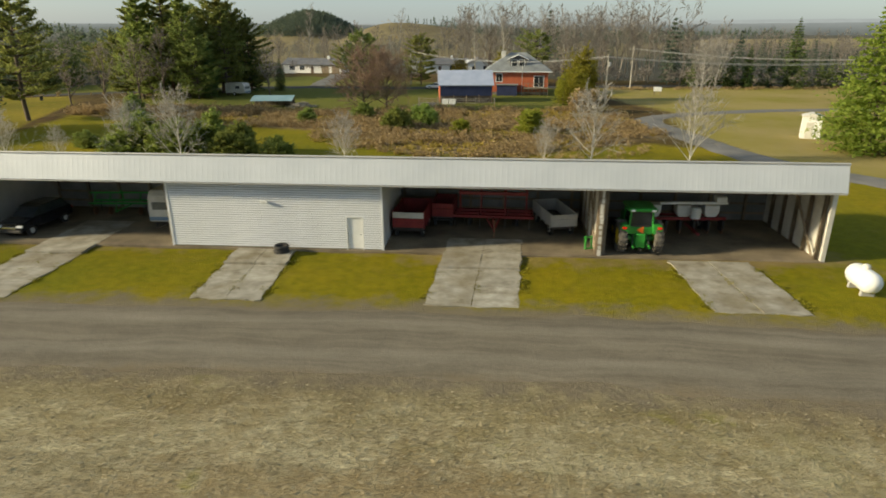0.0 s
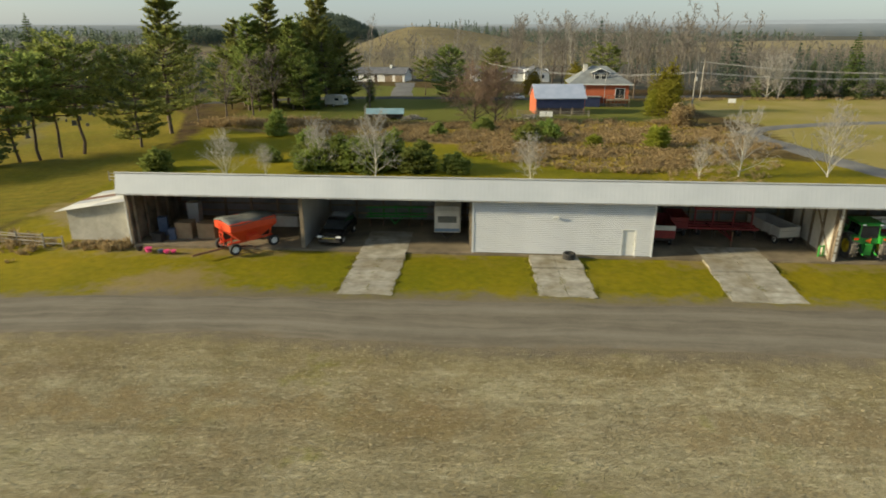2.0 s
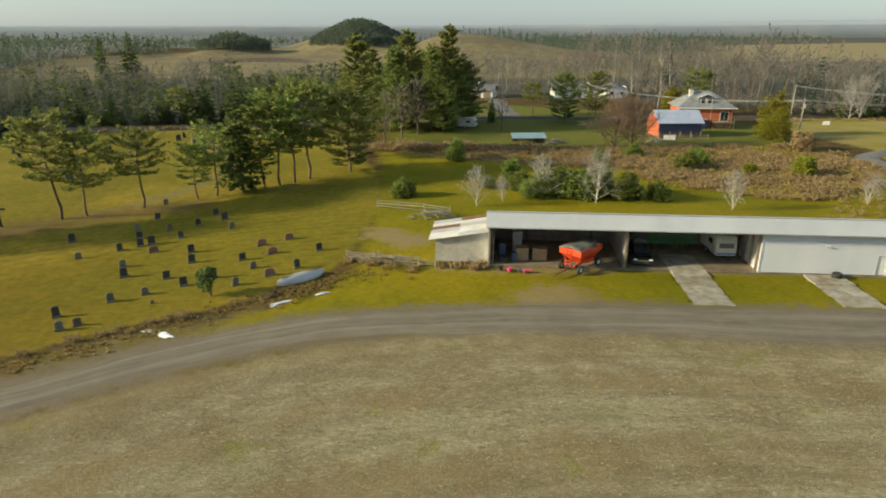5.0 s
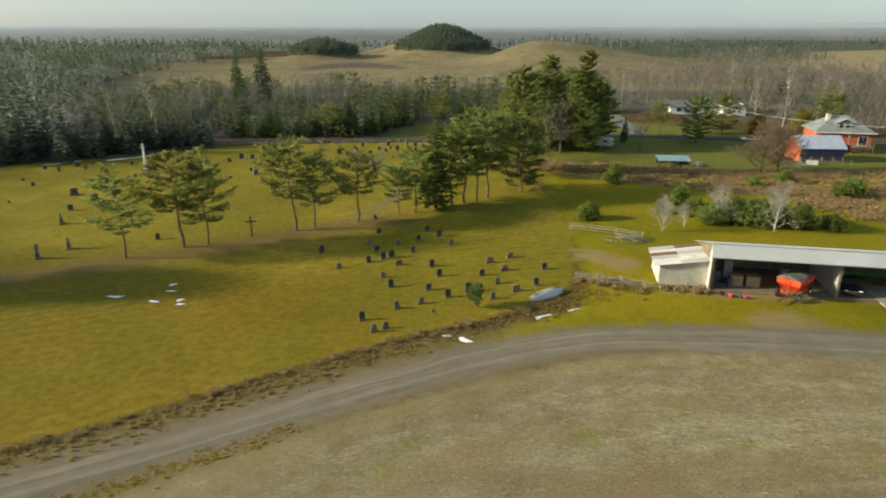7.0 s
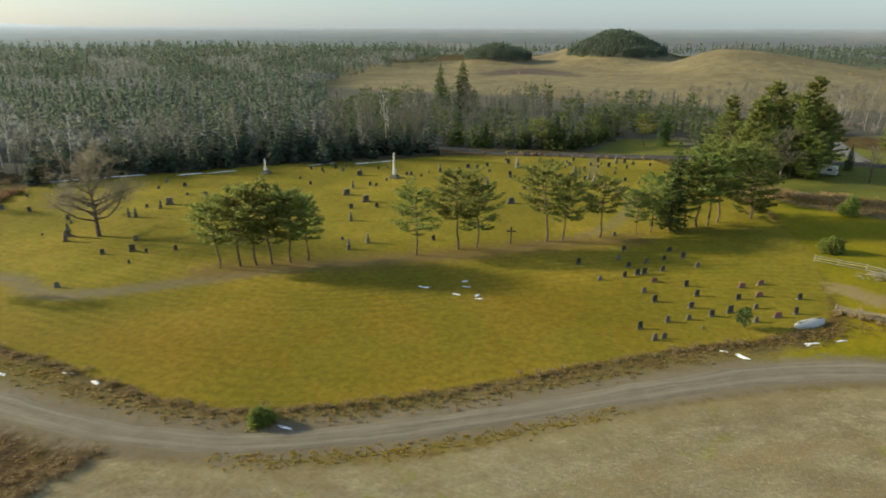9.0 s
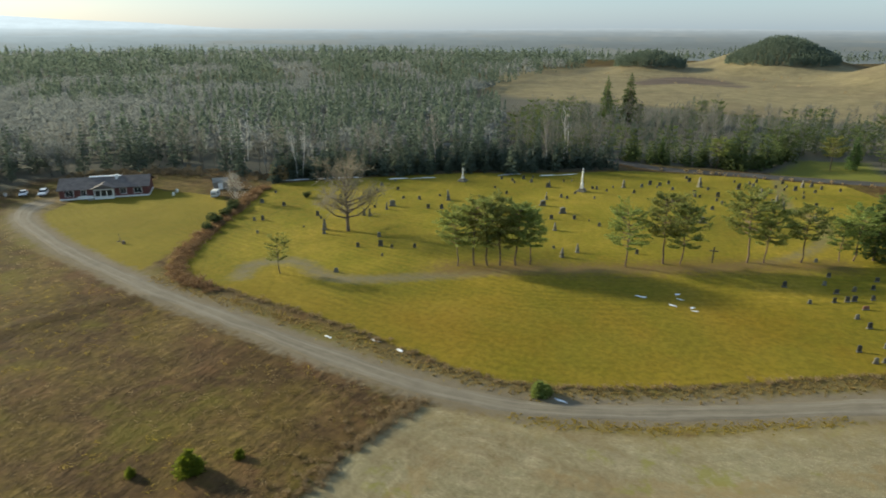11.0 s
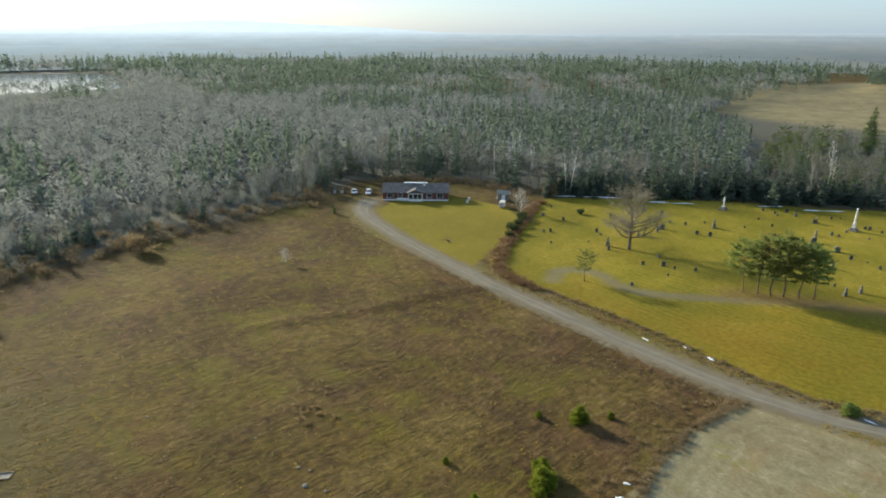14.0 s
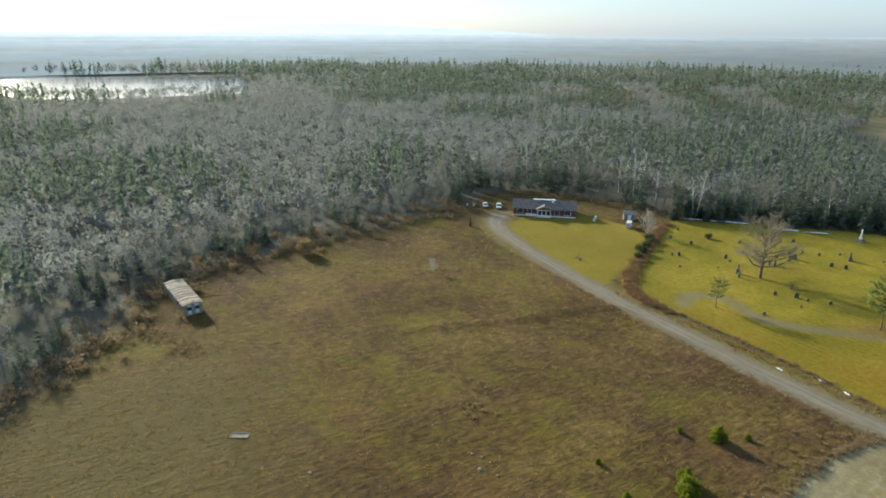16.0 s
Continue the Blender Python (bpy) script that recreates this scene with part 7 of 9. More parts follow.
for x, y in [(-184.7, 29.8), (-186.4, 46.1), (-185.0, 46.6), (-185.0, 53.5), (-159.1, 98.1), (-154.2, 84.4), (-141.5, 59.7), (-133.4, 43.8), (-131.8, 48.1), (-124.1, 99.2), (-104.2, 117.0), (-101.0, 115.2), (-91.3, 99.7)]:
    grave("tall", x, y, 1.0, TURN_OLD)
for x, y in [(-185.6, 56.8), (-152.4, 77.9), (-145.3, 73.9), (-114.0, 84.0)]:
    grave("wide", x, y, 1.2, TURN_OLD)

for name, x, y, h, label in (("memorial_column", -149.2, 98.0, 6.8, "tall white marble memorial column topped with an urn"), ("memorial_column", -184.4, 91.0, 4.2, "white marble memorial column on a stepped base")):
    t = thing(name, Matrix.Translation((x, y, ground_z(x, y))), label, "monument")
    for k in range(3):
        part("step", box(-1.2 + 0.25 * k, 1.2 - 0.25 * k, -1.2 + 0.25 * k, 1.2 - 0.25 * k, 0.3 * k - 0.15, 0.3 * k + 0.3, 0.02), M_GRANITE, t)
    part("pedestal", box(-0.4, 0.4, -0.4, 0.4, 0.9, h * 0.34, 0.03), M_WHITESTONE, t)
    part("column", spun([(0.36, h * 0.34), (0.36, h * 0.37), (0.27, h * 0.39), (0.21, h * 0.8), (0.32, h * 0.82), (0.32, h * 0.85)], 18), M_WHITESTONE, t)
    part("urn", spun([(0.15, h * 0.85), (0.11, h * 0.88), (0.24, h * 0.93), (0.2, h * 0.97), (0.06, h)], 16), M_WHITESTONE, t)
t = thing("wooden_cross", Matrix.Translation((-107.1, 56.7, ground_z(-107, 56.7))) @ pose(0, 0, 0, 0, 0, 20), "dark wooden cross on the cemetery lawn", "cross")
part("upright", box(-0.11, 0.11, -0.1, 0.1, -0.2, 3.3, 0.01), M_DARK, t)
part("crossbar", box(-0.85, 0.85, -0.09, 0.09, 2.35, 2.55, 0.01), M_DARK, t)

# old snow, in thin ragged patches


def snow_patch(x, y, w, l, turn, seed):
    """Old snow: a few ragged lumps run together, thin at the rim."""
    rng = random.Random(seed)
    b = bmesh.new()
    lumps = [(0, 0, 1.0)] + [(rng.uniform(-1, 1) * w, rng.uniform(-1, 1) * l, rng.uniform(0.25, 0.6)) for _ in range(4)]
    for n, (lx, ly, s) in enumerate(lumps):
        c, k = b.verts.new((lx, ly, (0.10 + 0.01 * n) * s)), 13
        rim, mid = [], []
        for i in range(k):
            a = 2 * math.pi * i / k
            r = rng.uniform(0.4, 1.1) * s
            rim.append(b.verts.new((lx + w * r * math.cos(a), ly + l * r * math.sin(a), 0.004)))
            mid.append(b.verts.new((lx + w * r * 0.6 * math.cos(a), ly + l * r * 0.6 * math.sin(a), (0.07 + 0.01 * n) * s + rng.uniform(-0.02, 0.03) * s)))
        for i in range(k):
            j = (i + 1) % k
            b.faces.new((rim[i], rim[j], mid[j], mid[i])), b.faces.new((mid[i], mid[j], c))
    ob = part("snow_patch", b, M_SNOW, smooth=True)
    ca, sa = math.cos(radians(turn)), math.sin(radians(turn))
    for v in ob.data.vertices:
        X, Y = x + v.co.x * ca - v.co.y * sa, y + v.co.x * sa + v.co.y * ca
        v.co.z += ground_z(X, Y) - ground_z(x, y) + 0.02
    ob.matrix_world = Matrix.Translation((x, y, ground_z(x, y))) @ pose(0, 0, 0, 0, 0, turn)
    tagged(ob, "small melting patch of old white snow on grass", "snow", "snow patches")


for k, (x, y, w, l, a) in enumerate([(-129.3, -43.6, 0.5, 0.22, 20), (-128.3, -46.4, 0.45, 0.3, 70), (-114.3, 32.4, 0.9, 0.35, 10), (-108.8, 31.6, 0.7, 0.25, 0), (-109.3, 36.8, 0.5, 0.3, 30), (-108.4, 34.8, 0.5, 0.2, 0), (-106.0, 32.4, 0.5, 0.3, 50), (-105.2, 31.3, 0.7, 0.2, 10),
                                     (-143.3, -4.6, 0.8, 0.35, 20), (-138.5, -5.0, 0.7, 0.3, 0), (-71.1, 24.6, 0.9, 0.4, -30), (-73.0, 25.4, 0.5, 0.25, 0), (-62.9, 30.5, 1.4, 0.3, 35), (-59.5, 32.3, 0.8, 0.2, 30),
                                     (-114.0, -7.2 + 2.4, 0.8, 0.2, 0), (-150.0, -7.4, 0.7, 0.2, 0)]):
    snow_patch(x, y, w, l, a, k)
for k, (x, y, l) in enumerate([(-229.0, 65.5, 4.5), (-225.0, 69.5, 6), (-220.5, 73.5, 5.5), (-223.0, 70.5, 3), (-216.0, 77.0, 4), (-203.5, 83.5, 4), (-197.0, 88.5, 3.5), (-176.0, 107.5, 4), (-165.9, 112.2, 3), (-160.5, 117.0, 3.5)]):
    snow_patch(x, y, l, 0.6, 46, 40 + k)

# ---- weeds, brambles and rough grass ----
rng = np.random.default_rng(17)


def tuft(seed, blades, h, spread, wide=0.03):
    """A tuft of bent blades."""
    r = np.random.default_rng(seed)
    a, rad = r.uniform(0, 6.28, blades), r.uniform(0, spread, blades)
    root = np.stack([rad * np.cos(a), rad * np.sin(a), np.zeros(blades)], -1)
    lean = np.stack([np.cos(a), np.sin(a), np.zeros(blades)], -1) * r.uniform(0.1, 0.55, (blades, 1)) * h + r.normal(0, 0.12 * h, (blades, 3)) * np.array([1, 1, 0])
    tip = root + lean + np.array([0, 0, 1]) * h * r.uniform(0.5, 1.1, (blades, 1))
    side = np.stack([-np.sin(a), np.cos(a), np.zeros(blades)], -1) * wide
    mid = (root + tip) / 2 + np.array([0, 0, 0.12 * h])
    V = np.stack([root - side, root + side, mid + side * 1.2, mid - side * 1.2, tip], 1)
    i = (np.arange(blades) * 5)[:, None, None]
    return V.reshape(-1, 3), (i + np.array([(0, 1, 2), (0, 2, 3), (3, 2, 4)])[None]).reshape(-1, 3)


def along(line, width, gap, rng, keep=1.0):
    """Spots strewn along a line."""
    out = []
    for a, b in zip(line, line[1:]):
        a, b = np.array(a[:2], float), np.array(b[:2], float)
        n = int(np.hypot(*(b - a)) * width / gap ** 2 * keep) + 1
        u = rng.uniform(0, 1, (n, 1))
        d = (b - a) / (np.hypot(*(b - a)) + 1e-9)
        out.append(a + (b - a) * u + np.array([-d[1], d[0]]) * rng.normal(0, width / 3, (n, 1)))
    return np.concatenate(out)


def sized(spots, lo, hi, rng):
    return np.column_stack([spots, rng.uniform(lo, hi, len(spots))])


weeds = [tuft(s, 26, 0.75, 0.45, 0.05) for s in range(4)]
low_weeds = [tuft(10 + s, 22, 0.4, 0.5, 0.05) for s in range(3)]
mats = [tuft(30 + s, 12, 0.22, 1.3, 0.07) for s in range(4)]
bramble = [joined(tuft(20 + s, 18, 0.8, 0.6, 0.03), flakes(np.random.default_rng(s).normal(0, 1, (54, 3)) * np.array([0.55, 0.55, 0.22]) + np.array([0, 0, 0.55]), 0.095, np.random.default_rng(s + 5))) for s in range(4)]
NORTH_VERGE = [(-58, 36.0), (-66, 30.2), (-72, 25.8), (-81, 19.8), (-90, 13.4), (-99, 6.9), (-108, 0.8), (-116, -3.8), (-124, -6.4), (-134, -6.9), (-146, -6.3), (-164, -6.4), (-194, -6.9)]
scattered("verge_weeds", weeds, sized(np.concatenate([along(NORTH_VERGE, 2.6, 0.5, rng), along([(-51, 38.0), (-56, 37.5), (-60, 35), (-66, 31)], 3.4, 0.6, rng)]), 0.14, 0.38, rng), M_VERGE,
          "dry brown weeds along the lane", "weeds", rng)
scattered("yellow_verge_grass", low_weeds, sized(np.concatenate([along(SOUTH_VERGE, 1.8, 0.34, rng), along(NORTH_VERGE, 4.0, 1.2, rng)]), 0.15, 0.38, rng), M_STRAW, "golden grass tufts beside the lane", "grass", rng)
scattered("ditch_weeds", bramble, sized(along(DITCH, 1.1, 0.9, rng), 0.25, 0.7, rng), M_BROWNBRUSH, "brown dead stalks along the lawn's ditch", "weeds", rng)
CORNER = [(-129.2, -14.0), (-130.0, -18.6), (-130.9, -26.9), (-130.6, -34.2), (-129.5, -38.7), (-127.9, -44.6), (-126.5, -58), (-126, -75)]
scattered("field_edge_brush", bramble, sized(np.concatenate([along([(x + 0.9, y) for x, y in CORNER], 1.7, 0.5, rng), along([(x - 1.8, y) for x, y in CORNER], 4.0, 1.9, rng)]), 0.25, 0.7, rng), M_BROWNBRUSH, "dry brown brush along the stubble field's edge", "brush", rng)
HEDGE = [(-178, -5.5), (-186, -4.8), (-193, -3.2), (-199, 3), (-206, 14), (-212, 24), (-218, 34), (-224, 44), (-229, 53)]
scattered("russet_hedge", bramble, sized(along(HEDGE, 2.6, 0.65, rng), 0.45, 1.35, rng), M_HEDGE, "russet bramble hedge beside the cemetery", "hedge", rng)
spots = jitter_grid(BRAMBLE, 1.05, rng, 0.5, 0.9)
thick = np.array([noise.noise((x * 0.14, y * 0.2, 7.7)) for x, y in spots])
scattered("green_tufts", low_weeds, sized(spots[thick < 0.02], 0.6, 1.2, rng), M_HAY, "yellow-green grass between the brambles", "grass", rng)
scattered("bramble_patch", bramble, sized(spots[thick > -0.12], 0.4, 1.15, rng), M_RUSSET, "russet brambles and dead stalks behind the shed", "brambles", rng)
fringe = jitter_grid([(-2, 53), (13, 52), (24, 70), (24, 84), (14, 84), (6, 62)], 1.5, rng, 0.5, 0.9)
scattered("bramble_fringe", bramble, sized(fringe, 0.2, 0.7, rng), M_WEED, "low dead stalks where the brambles thin out", "brambles", rng)
scattered("brush_row", bramble, sized(along([(-64, 109), (-52, 106), (-42, 103), (-30, 103)], 5, 0.9, rng), 0.8, 1.5, rng), M_RUSSET, "brown brush below the spruces", "brush", rng)
# the brown pasture: tussocks over the whole slope
spots = jitter_grid(PASTURE, 1.9, rng, 0.5, 0.8)
dens = np.array([noise.noise((x * 0.045, y * 0.045, 3.3)) for x, y in spots])
scattered("pasture_tussocks", mats, sized(spots[dens > -0.12], 0.25, 0.8, rng), M_WEED, "brown tussocks on the rough pasture", "grass", rng)
scattered("straw_grass", [tuft(60 + k, 30, 0.13, 0.85, 0.05) for k in range(4)], sized(np.concatenate([jitter_grid(STRAW, 1.6, rng, -5, 0.75), jitter_grid([(-131, -15), (-150, -15), (-146, -24), (-138, -32), (-133, -36)], 1.5, rng, -2, 0.7)]), 0.4, 1.1, rng), M_LONGGRASS,
          "long tawny dead grass laid over by the wind", "grass", rng)
scattered("pasture_brush", bramble, sized(along([(-240, -113), (-228, -112), (-219, -108), (-213, -104)], 6, 1.2, rng), 0.25, 0.7, rng), M_BROWNBRUSH, "low red-brown brush beside the mobile home", "brush", rng)
scattered("pasture_grass", mats, sized(spots[dens <= -0.05], 0.25, 0.7, rng), M_STRAW, "yellowish tussock grass on the pasture", "grass", rng)
scattered("dead_fern", [tuft(70 + k, 30, 0.42, 0.6, 0.05) for k in range(3)], sized(np.concatenate([along([(-171, -67), (-166.5, -69)], 2.2, 0.8, rng), along([(-176, -62), (-166, -66)], 4, 1.8, rng)]), 0.4, 1.0, rng), M_RUSSET, "tawny dead ferns on the pasture", "ferns", rng)
# chopped stalks and leaves lying on the stubble along the lane
cut = jitter_grid([(-95, -6), (-79, 10), (-67, 16.6), (-56, 21), (-44, 23), (-20, 22.5), (0, 20.8), (18, 18.4), (42, 14.5), (42, 6), (-30, 4), (-70, -10)], 0.2, rng, 0.6, 0.8)
lie = rng.uniform(0, math.pi, len(cut))
ends = np.stack([np.cos(lie), np.sin(lie), rng.normal(0, 0.12, len(cut))], -1) * rng.uniform(0.03, 0.10, (len(cut), 1))
wide = np.stack([-np.sin(lie), np.cos(lie), rng.normal(0, 0.3, len(cut))], -1) * rng.uniform(0.012, 0.032, (len(cut), 1))
mid = np.column_stack([cut, height(cut[:, 0], cut[:, 1]) + rng.uniform(0.015, 0.06, len(cut))])
tagged(new("field_residue", fast_mesh("field_residue", np.stack([mid - ends - wide, mid + ends * 0.8 - wide, mid + ends, mid - ends * 0.7 + wide], 1).reshape(-1, 3), np.arange(4 * len(cut)).reshape(-1, 4), M_CHAFF)),
       "chopped pale maize stalks and leaves on the stubble", "crop residue", kind="stuff")
edge_tufts = [tuft(50 + k, 18, 0.09, 0.34, 0.03) for k in range(3)]
lines = []
for sa, sb, da, sk in ((13.2, 17.8, -7.6, -0.05), (0.2, 4.9, -7.6, 0.06), (-12.7, -9.0, -7.6, -0.05), (-25.5, -21.9, -8.2, -0.01)):
    for q in (sa, (sa + sb) / 2, sb):
        lines.append([(SHED @ Vector((q + sk * da, da + 0.4, 0)))[:2], (SHED @ Vector((q, -0.9, 0)))[:2]])
spots = np.concatenate([along(q, 0.4, 0.27, rng, 0.35 if k % 3 == 1 else 1.0) for k, q in enumerate(lines)])
scattered("edge_grass", edge_tufts, sized(spots, 0.4, 1.1, rng), M_GRASS, "yellow-green grass creeping over the concrete's edges", "grass", rng)
foot = [(SHED @ Vector((q, -0.25, 0)))[:2] for q in (-49.2, -43.8)]
scattered("dry_weeds", weeds, sized(np.concatenate([along([foot[0], foot[1]], 1.6, 0.5, rng), along([(-59, 41.5), (-55.5, 40.3), (-50.5, 38.8)], 2.6, 0.7, rng)]), 0.4, 1.0, rng), M_WEED, "dry weeds at the foot of the lean-to and fence", "weeds", rng)

# ---- woods ----
rng = np.random.default_rng(3)
EAST_WOODS = [(-80, 205), (-62, 206), (-18, 214), (28, 218), (34, 172), (44, 160), (70, 153), (110, 150), (170, 150), (260, 190), (250, 280), (60, 275), (-60, 258)]
NORTH_WOODS = [(-152, 148), (-128, 149), (-108, 154), (-101, 186), (-80, 190), (-72, 160), (-58, 166), (-66, 200), (-70, 250), (-120, 262), (-190, 262), (-230, 240), (-205, 160), (-176, 136)]
thin_cone = [joined(conifer(80 + s, 15, 2.5, 15, 7, 0.32, 5.0)[1], bars([(0, 0, 0, 0, 0, 13, 0.2, 0.05)], 3)) for s in range(4)]
wood_bare = [joined(*bare_tree(90 + s, 16, 11, 5, 4, 0.3, 0.34, 1.0, 0.16, 3, 2.2, 0.45)) for s in range(5)]
pale_bare = [joined(*bare_tree(130 + s, 18, 11, 4, 3, 0.38, 0.24, 1.6, 0.16, 4, 1.4, 0.4)) for s in range(3)]
spots = jitter_grid(WOODS, 5.6, rng, 1.0)
near_d = edge_distance(spots[:, 0], spots[:, 1], [(-232, 60), (-213, 82), (-188, 106), (-168, 117), (-150, 134), (-100, 20), (-100, -140), (-205, -140), (-222, -126), (-252, -108), (-262, -92), (-268, -66), (-276, -26), (-284, 6), (-296, 22), (-284, 44), (-262, 56), (-244, 58)])
close = spots[near_d < 21]
kind = 0.3 + 0.45 * rng.random(len(close)) + 0.42 * np.sin(close[:, 0] * 0.075 + 1 + 2 * np.sin(close[:, 1] * 0.031)) * np.sin(close[:, 1] * 0.083 + 1.4 * np.sin(close[:, 0] * 0.04))
cl = np.column_stack([close, rng.uniform(0.72, 1.15, len(close)) * (0.6 + 0.4 * step(-60, 50, close[:, 1])) * (0.55 + 0.45 * step(-2, 16, near_d[near_d < 21] + 30 * step(-10, 50, close[:, 1])))])
cut_near = 0.17 + 0.31 * step(-20, 50, cl[:, 1])
scattered("conifer_woods", thin_cone, cl[kind < cut_near], M_FARCON, "dark evergreen woods round the cemetery", "woods", rng)
scattered("bare_woods", wood_bare, cl[(kind >= cut_near) & (kind < 0.90)], M_WOODTWIG, "grey leafless woods round the cemetery", "woods", rng)
pale = cl[(kind >= 0.90)]
scattered("pale_aspens", pale_bare, pale, M_BIRCH, "pale-barked leafless aspens in the woods", "woods", rng)
edge = [(-236, 62), (-216, 84), (-191, 108), (-171, 119.5), (-154, 136)]
scattered("understory", [joined(conifer(86 + k, 7, 2.2, 9, 6, 0.42, 4.0, 0.02)[1], bars([(0, 0, 0, 0, 0, 5, 0.1, 0.04)], 3)) for k in range(3)],
          sized(along(edge, 9, 2.3, rng), 0.45, 1.25, rng), M_FARCON, "dark young evergreens along the woods' edge", "undergrowth", rng)
west = [(-290, 10), (-281, -24), (-273, -64), (-266, -90), (-256, -106), (-226, -125), (-208, -140)]
scattered("edge_brush", bramble, sized(along(west, 15, 2.7, rng), 0.8, 2.2, rng), M_BROWNBRUSH, "brown leafless brush along the pasture's edge", "brush", rng)
inner = [(-297, 8), (-289, -26), (-281, -66), (-274, -94), (-262, -114), (-232, -134), (-214, -150)]
scattered("understory", [joined(conifer(96 + k, 7, 2.4, 9, 6, 0.42, 4.0, 0.02)[1], bars([(0, 0, 0, 0, 0, 5, 0.1, 0.04)], 3)) for k in range(3)],
          sized(along(inner, 16, 8.5, rng), 0.5, 1.1, rng), M_FARCON, "dark young evergreens inside the western woods", "undergrowth", rng)
WESTERN = cl[(kind >= cut_near) & (cl[:, 1] < 40)]
for poly, gap, tag in ((EAST_WOODS, 8.3, "behind the houses"), (NORTH_WOODS, 6.3, "across the country road")):
    sp = jitter_grid(poly, gap, rng, 0.5)
    k2 = rng.random(len(sp)) + 0.3 * np.sin(sp[:, 0] * 0.06) * np.sin(sp[:, 1] * 0.05)
    sp = np.column_stack([sp, rng.uniform(0.65, 1.15, len(sp)) * (0.86 if poly is NORTH_WOODS else 0.92 + 0.42 * step(-4, 14, sp[:, 0]) - 0.56 * step(50, 90, sp[:, 0]))])
    cut = -0.04 if poly is EAST_WOODS else 0.46
    if poly is NORTH_WOODS:
        sp[:, 2] *= rng.uniform(0.6, 1.12, len(sp))
        front = sp[(k2 > 0.3) & (edge_distance(sp[:, 0], sp[:, 1], NORTH_WOODS) > -22)]
        scattered("pine_woods", [joined(pine(150 + s, 13, 4.2, 24, 5, 5, 0.24, 0.16)[1], bars([(0, 0, 0, 0, 0, 10, 0.2, 0.06)], 4)) for s in range(4)], front, M_WOODPINE, "grey-green pines lining the country road", "woods", rng)
    cut = cut + (0.34 * step(45, 75, sp[:, 0]) if poly is EAST_WOODS else 0.0)
    scattered("conifer_woods", thin_cone, sp[k2 < cut] * np.array([1, 1, 0.85]), M_FARCON, "evergreens in the woods " + tag, "woods", rng)
    scattered("bare_woods", wood_bare, sp[(k2 >= cut) & (k2 < 1.06)], M_TWIG if poly is EAST_WOODS else M_WOODTWIG, "leafless grey woods " + tag, "woods", rng)
    scattered("pale_aspens", pale_bare, sp[k2 >= 1.06], M_ASPEN, "pale-barked leafless aspens " + tag, "woods", rng)


def skin(p, out, size, r, stretch=1.3, wide=0.8):
    """Fine twig ends, one pointed face each, that lie along the crown's own surface, a little ruffled."""
    n = out / (np.linalg.norm(out, axis=1, keepdims=True) + 1e-9) + r.normal(0, 0.3, out.shape)
    a = np.cross(n, r.normal(size=out.shape)) + UP * 0.5
    a /= np.linalg.norm(a, axis=1, keepdims=True) + 1e-9
    b = np.cross(n, a)
    b /= np.linalg.norm(b, axis=1, keepdims=True) + 1e-9
    s = size * r.uniform(0.6, 1.3, (len(p), 1))
    V = np.stack([p - a * s * stretch + b * s * wide, p - a * s * stretch - b * s * wide, p + a * s * stretch], 1)
    return V.reshape(-1, 3), np.arange(len(p) * 3).reshape(-1, 3)


def canopy_form(seed, h, w, n, size, wide=0.6):
    """A small far-off crown: a few lumps of twigs, filled as well as skinned."""
    r = np.random.default_rng(seed)
    q = r.normal(0, 1, (n, 3))
    q[:, 2] = np.abs(q[:, 2]) * 1.1 - 0.45
    q /= np.linalg.norm(q, axis=1, keepdims=True)
    lump = r.uniform(-0.38, 0.38, (4, 3))[r.integers(0, 4, n)]
    p = (q * 0.7 + lump) * np.array([w, w, h * 0.42]) * r.uniform(0.45, 1.0, (n, 1)) + np.array([0, 0, h * 0.54])
    return skin(p, q * np.array([1, 1, 0.8]), size, r, 1.7, wide)


def cone_form(seed, h, w, n, size):
    r = np.random.default_rng(seed)
    u = r.uniform(0.05, 1, n) ** 0.8
    a = r.uniform(0, 6.28, n)
    q = np.stack([np.cos(a), np.sin(a), np.full(n, 0.35)], -1)
    return skin(np.stack([w * (1 - u) * np.cos(a), w * (1 - u) * np.sin(a), h * u], -1) * r.uniform(0.75, 1.08, (n, 1)), q, size, r, 1.5, 0.7)


far_leafless = [joined(canopy_form(s, 14, 4.6, 112, 0.30), bars([(0, 0, 0, 0, 0, 10, 0.16, 0.08)], 3)) for s in range(4)]
fine_crown = [canopy_form(210 + k, 15, 4.0, 180, 0.21) for k in range(4)]
extra = WESTERN + np.column_stack([rng.normal(0, 1.6, (len(WESTERN), 2)), np.zeros(len(WESTERN))])
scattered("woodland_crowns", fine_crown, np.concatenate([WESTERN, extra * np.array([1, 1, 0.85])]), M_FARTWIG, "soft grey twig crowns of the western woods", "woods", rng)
far_pointed = [cone_form(s, 16, 2.8, 64, 0.55) for s in range(4)]
DEEP = [(-228, 70), (-205, 100), (-180, 130), (-195, 170), (-225, 235), (-285, 290), (-318, 414), (-338, 560), (-350, 720), (-900, 900), (-1200, 800), (-1200, -700), (-400, -500), (-200, -330), (-206, -150), (-240, -120), (-270, -80), (-285, -20), (-300, 30), (-270, 62)]


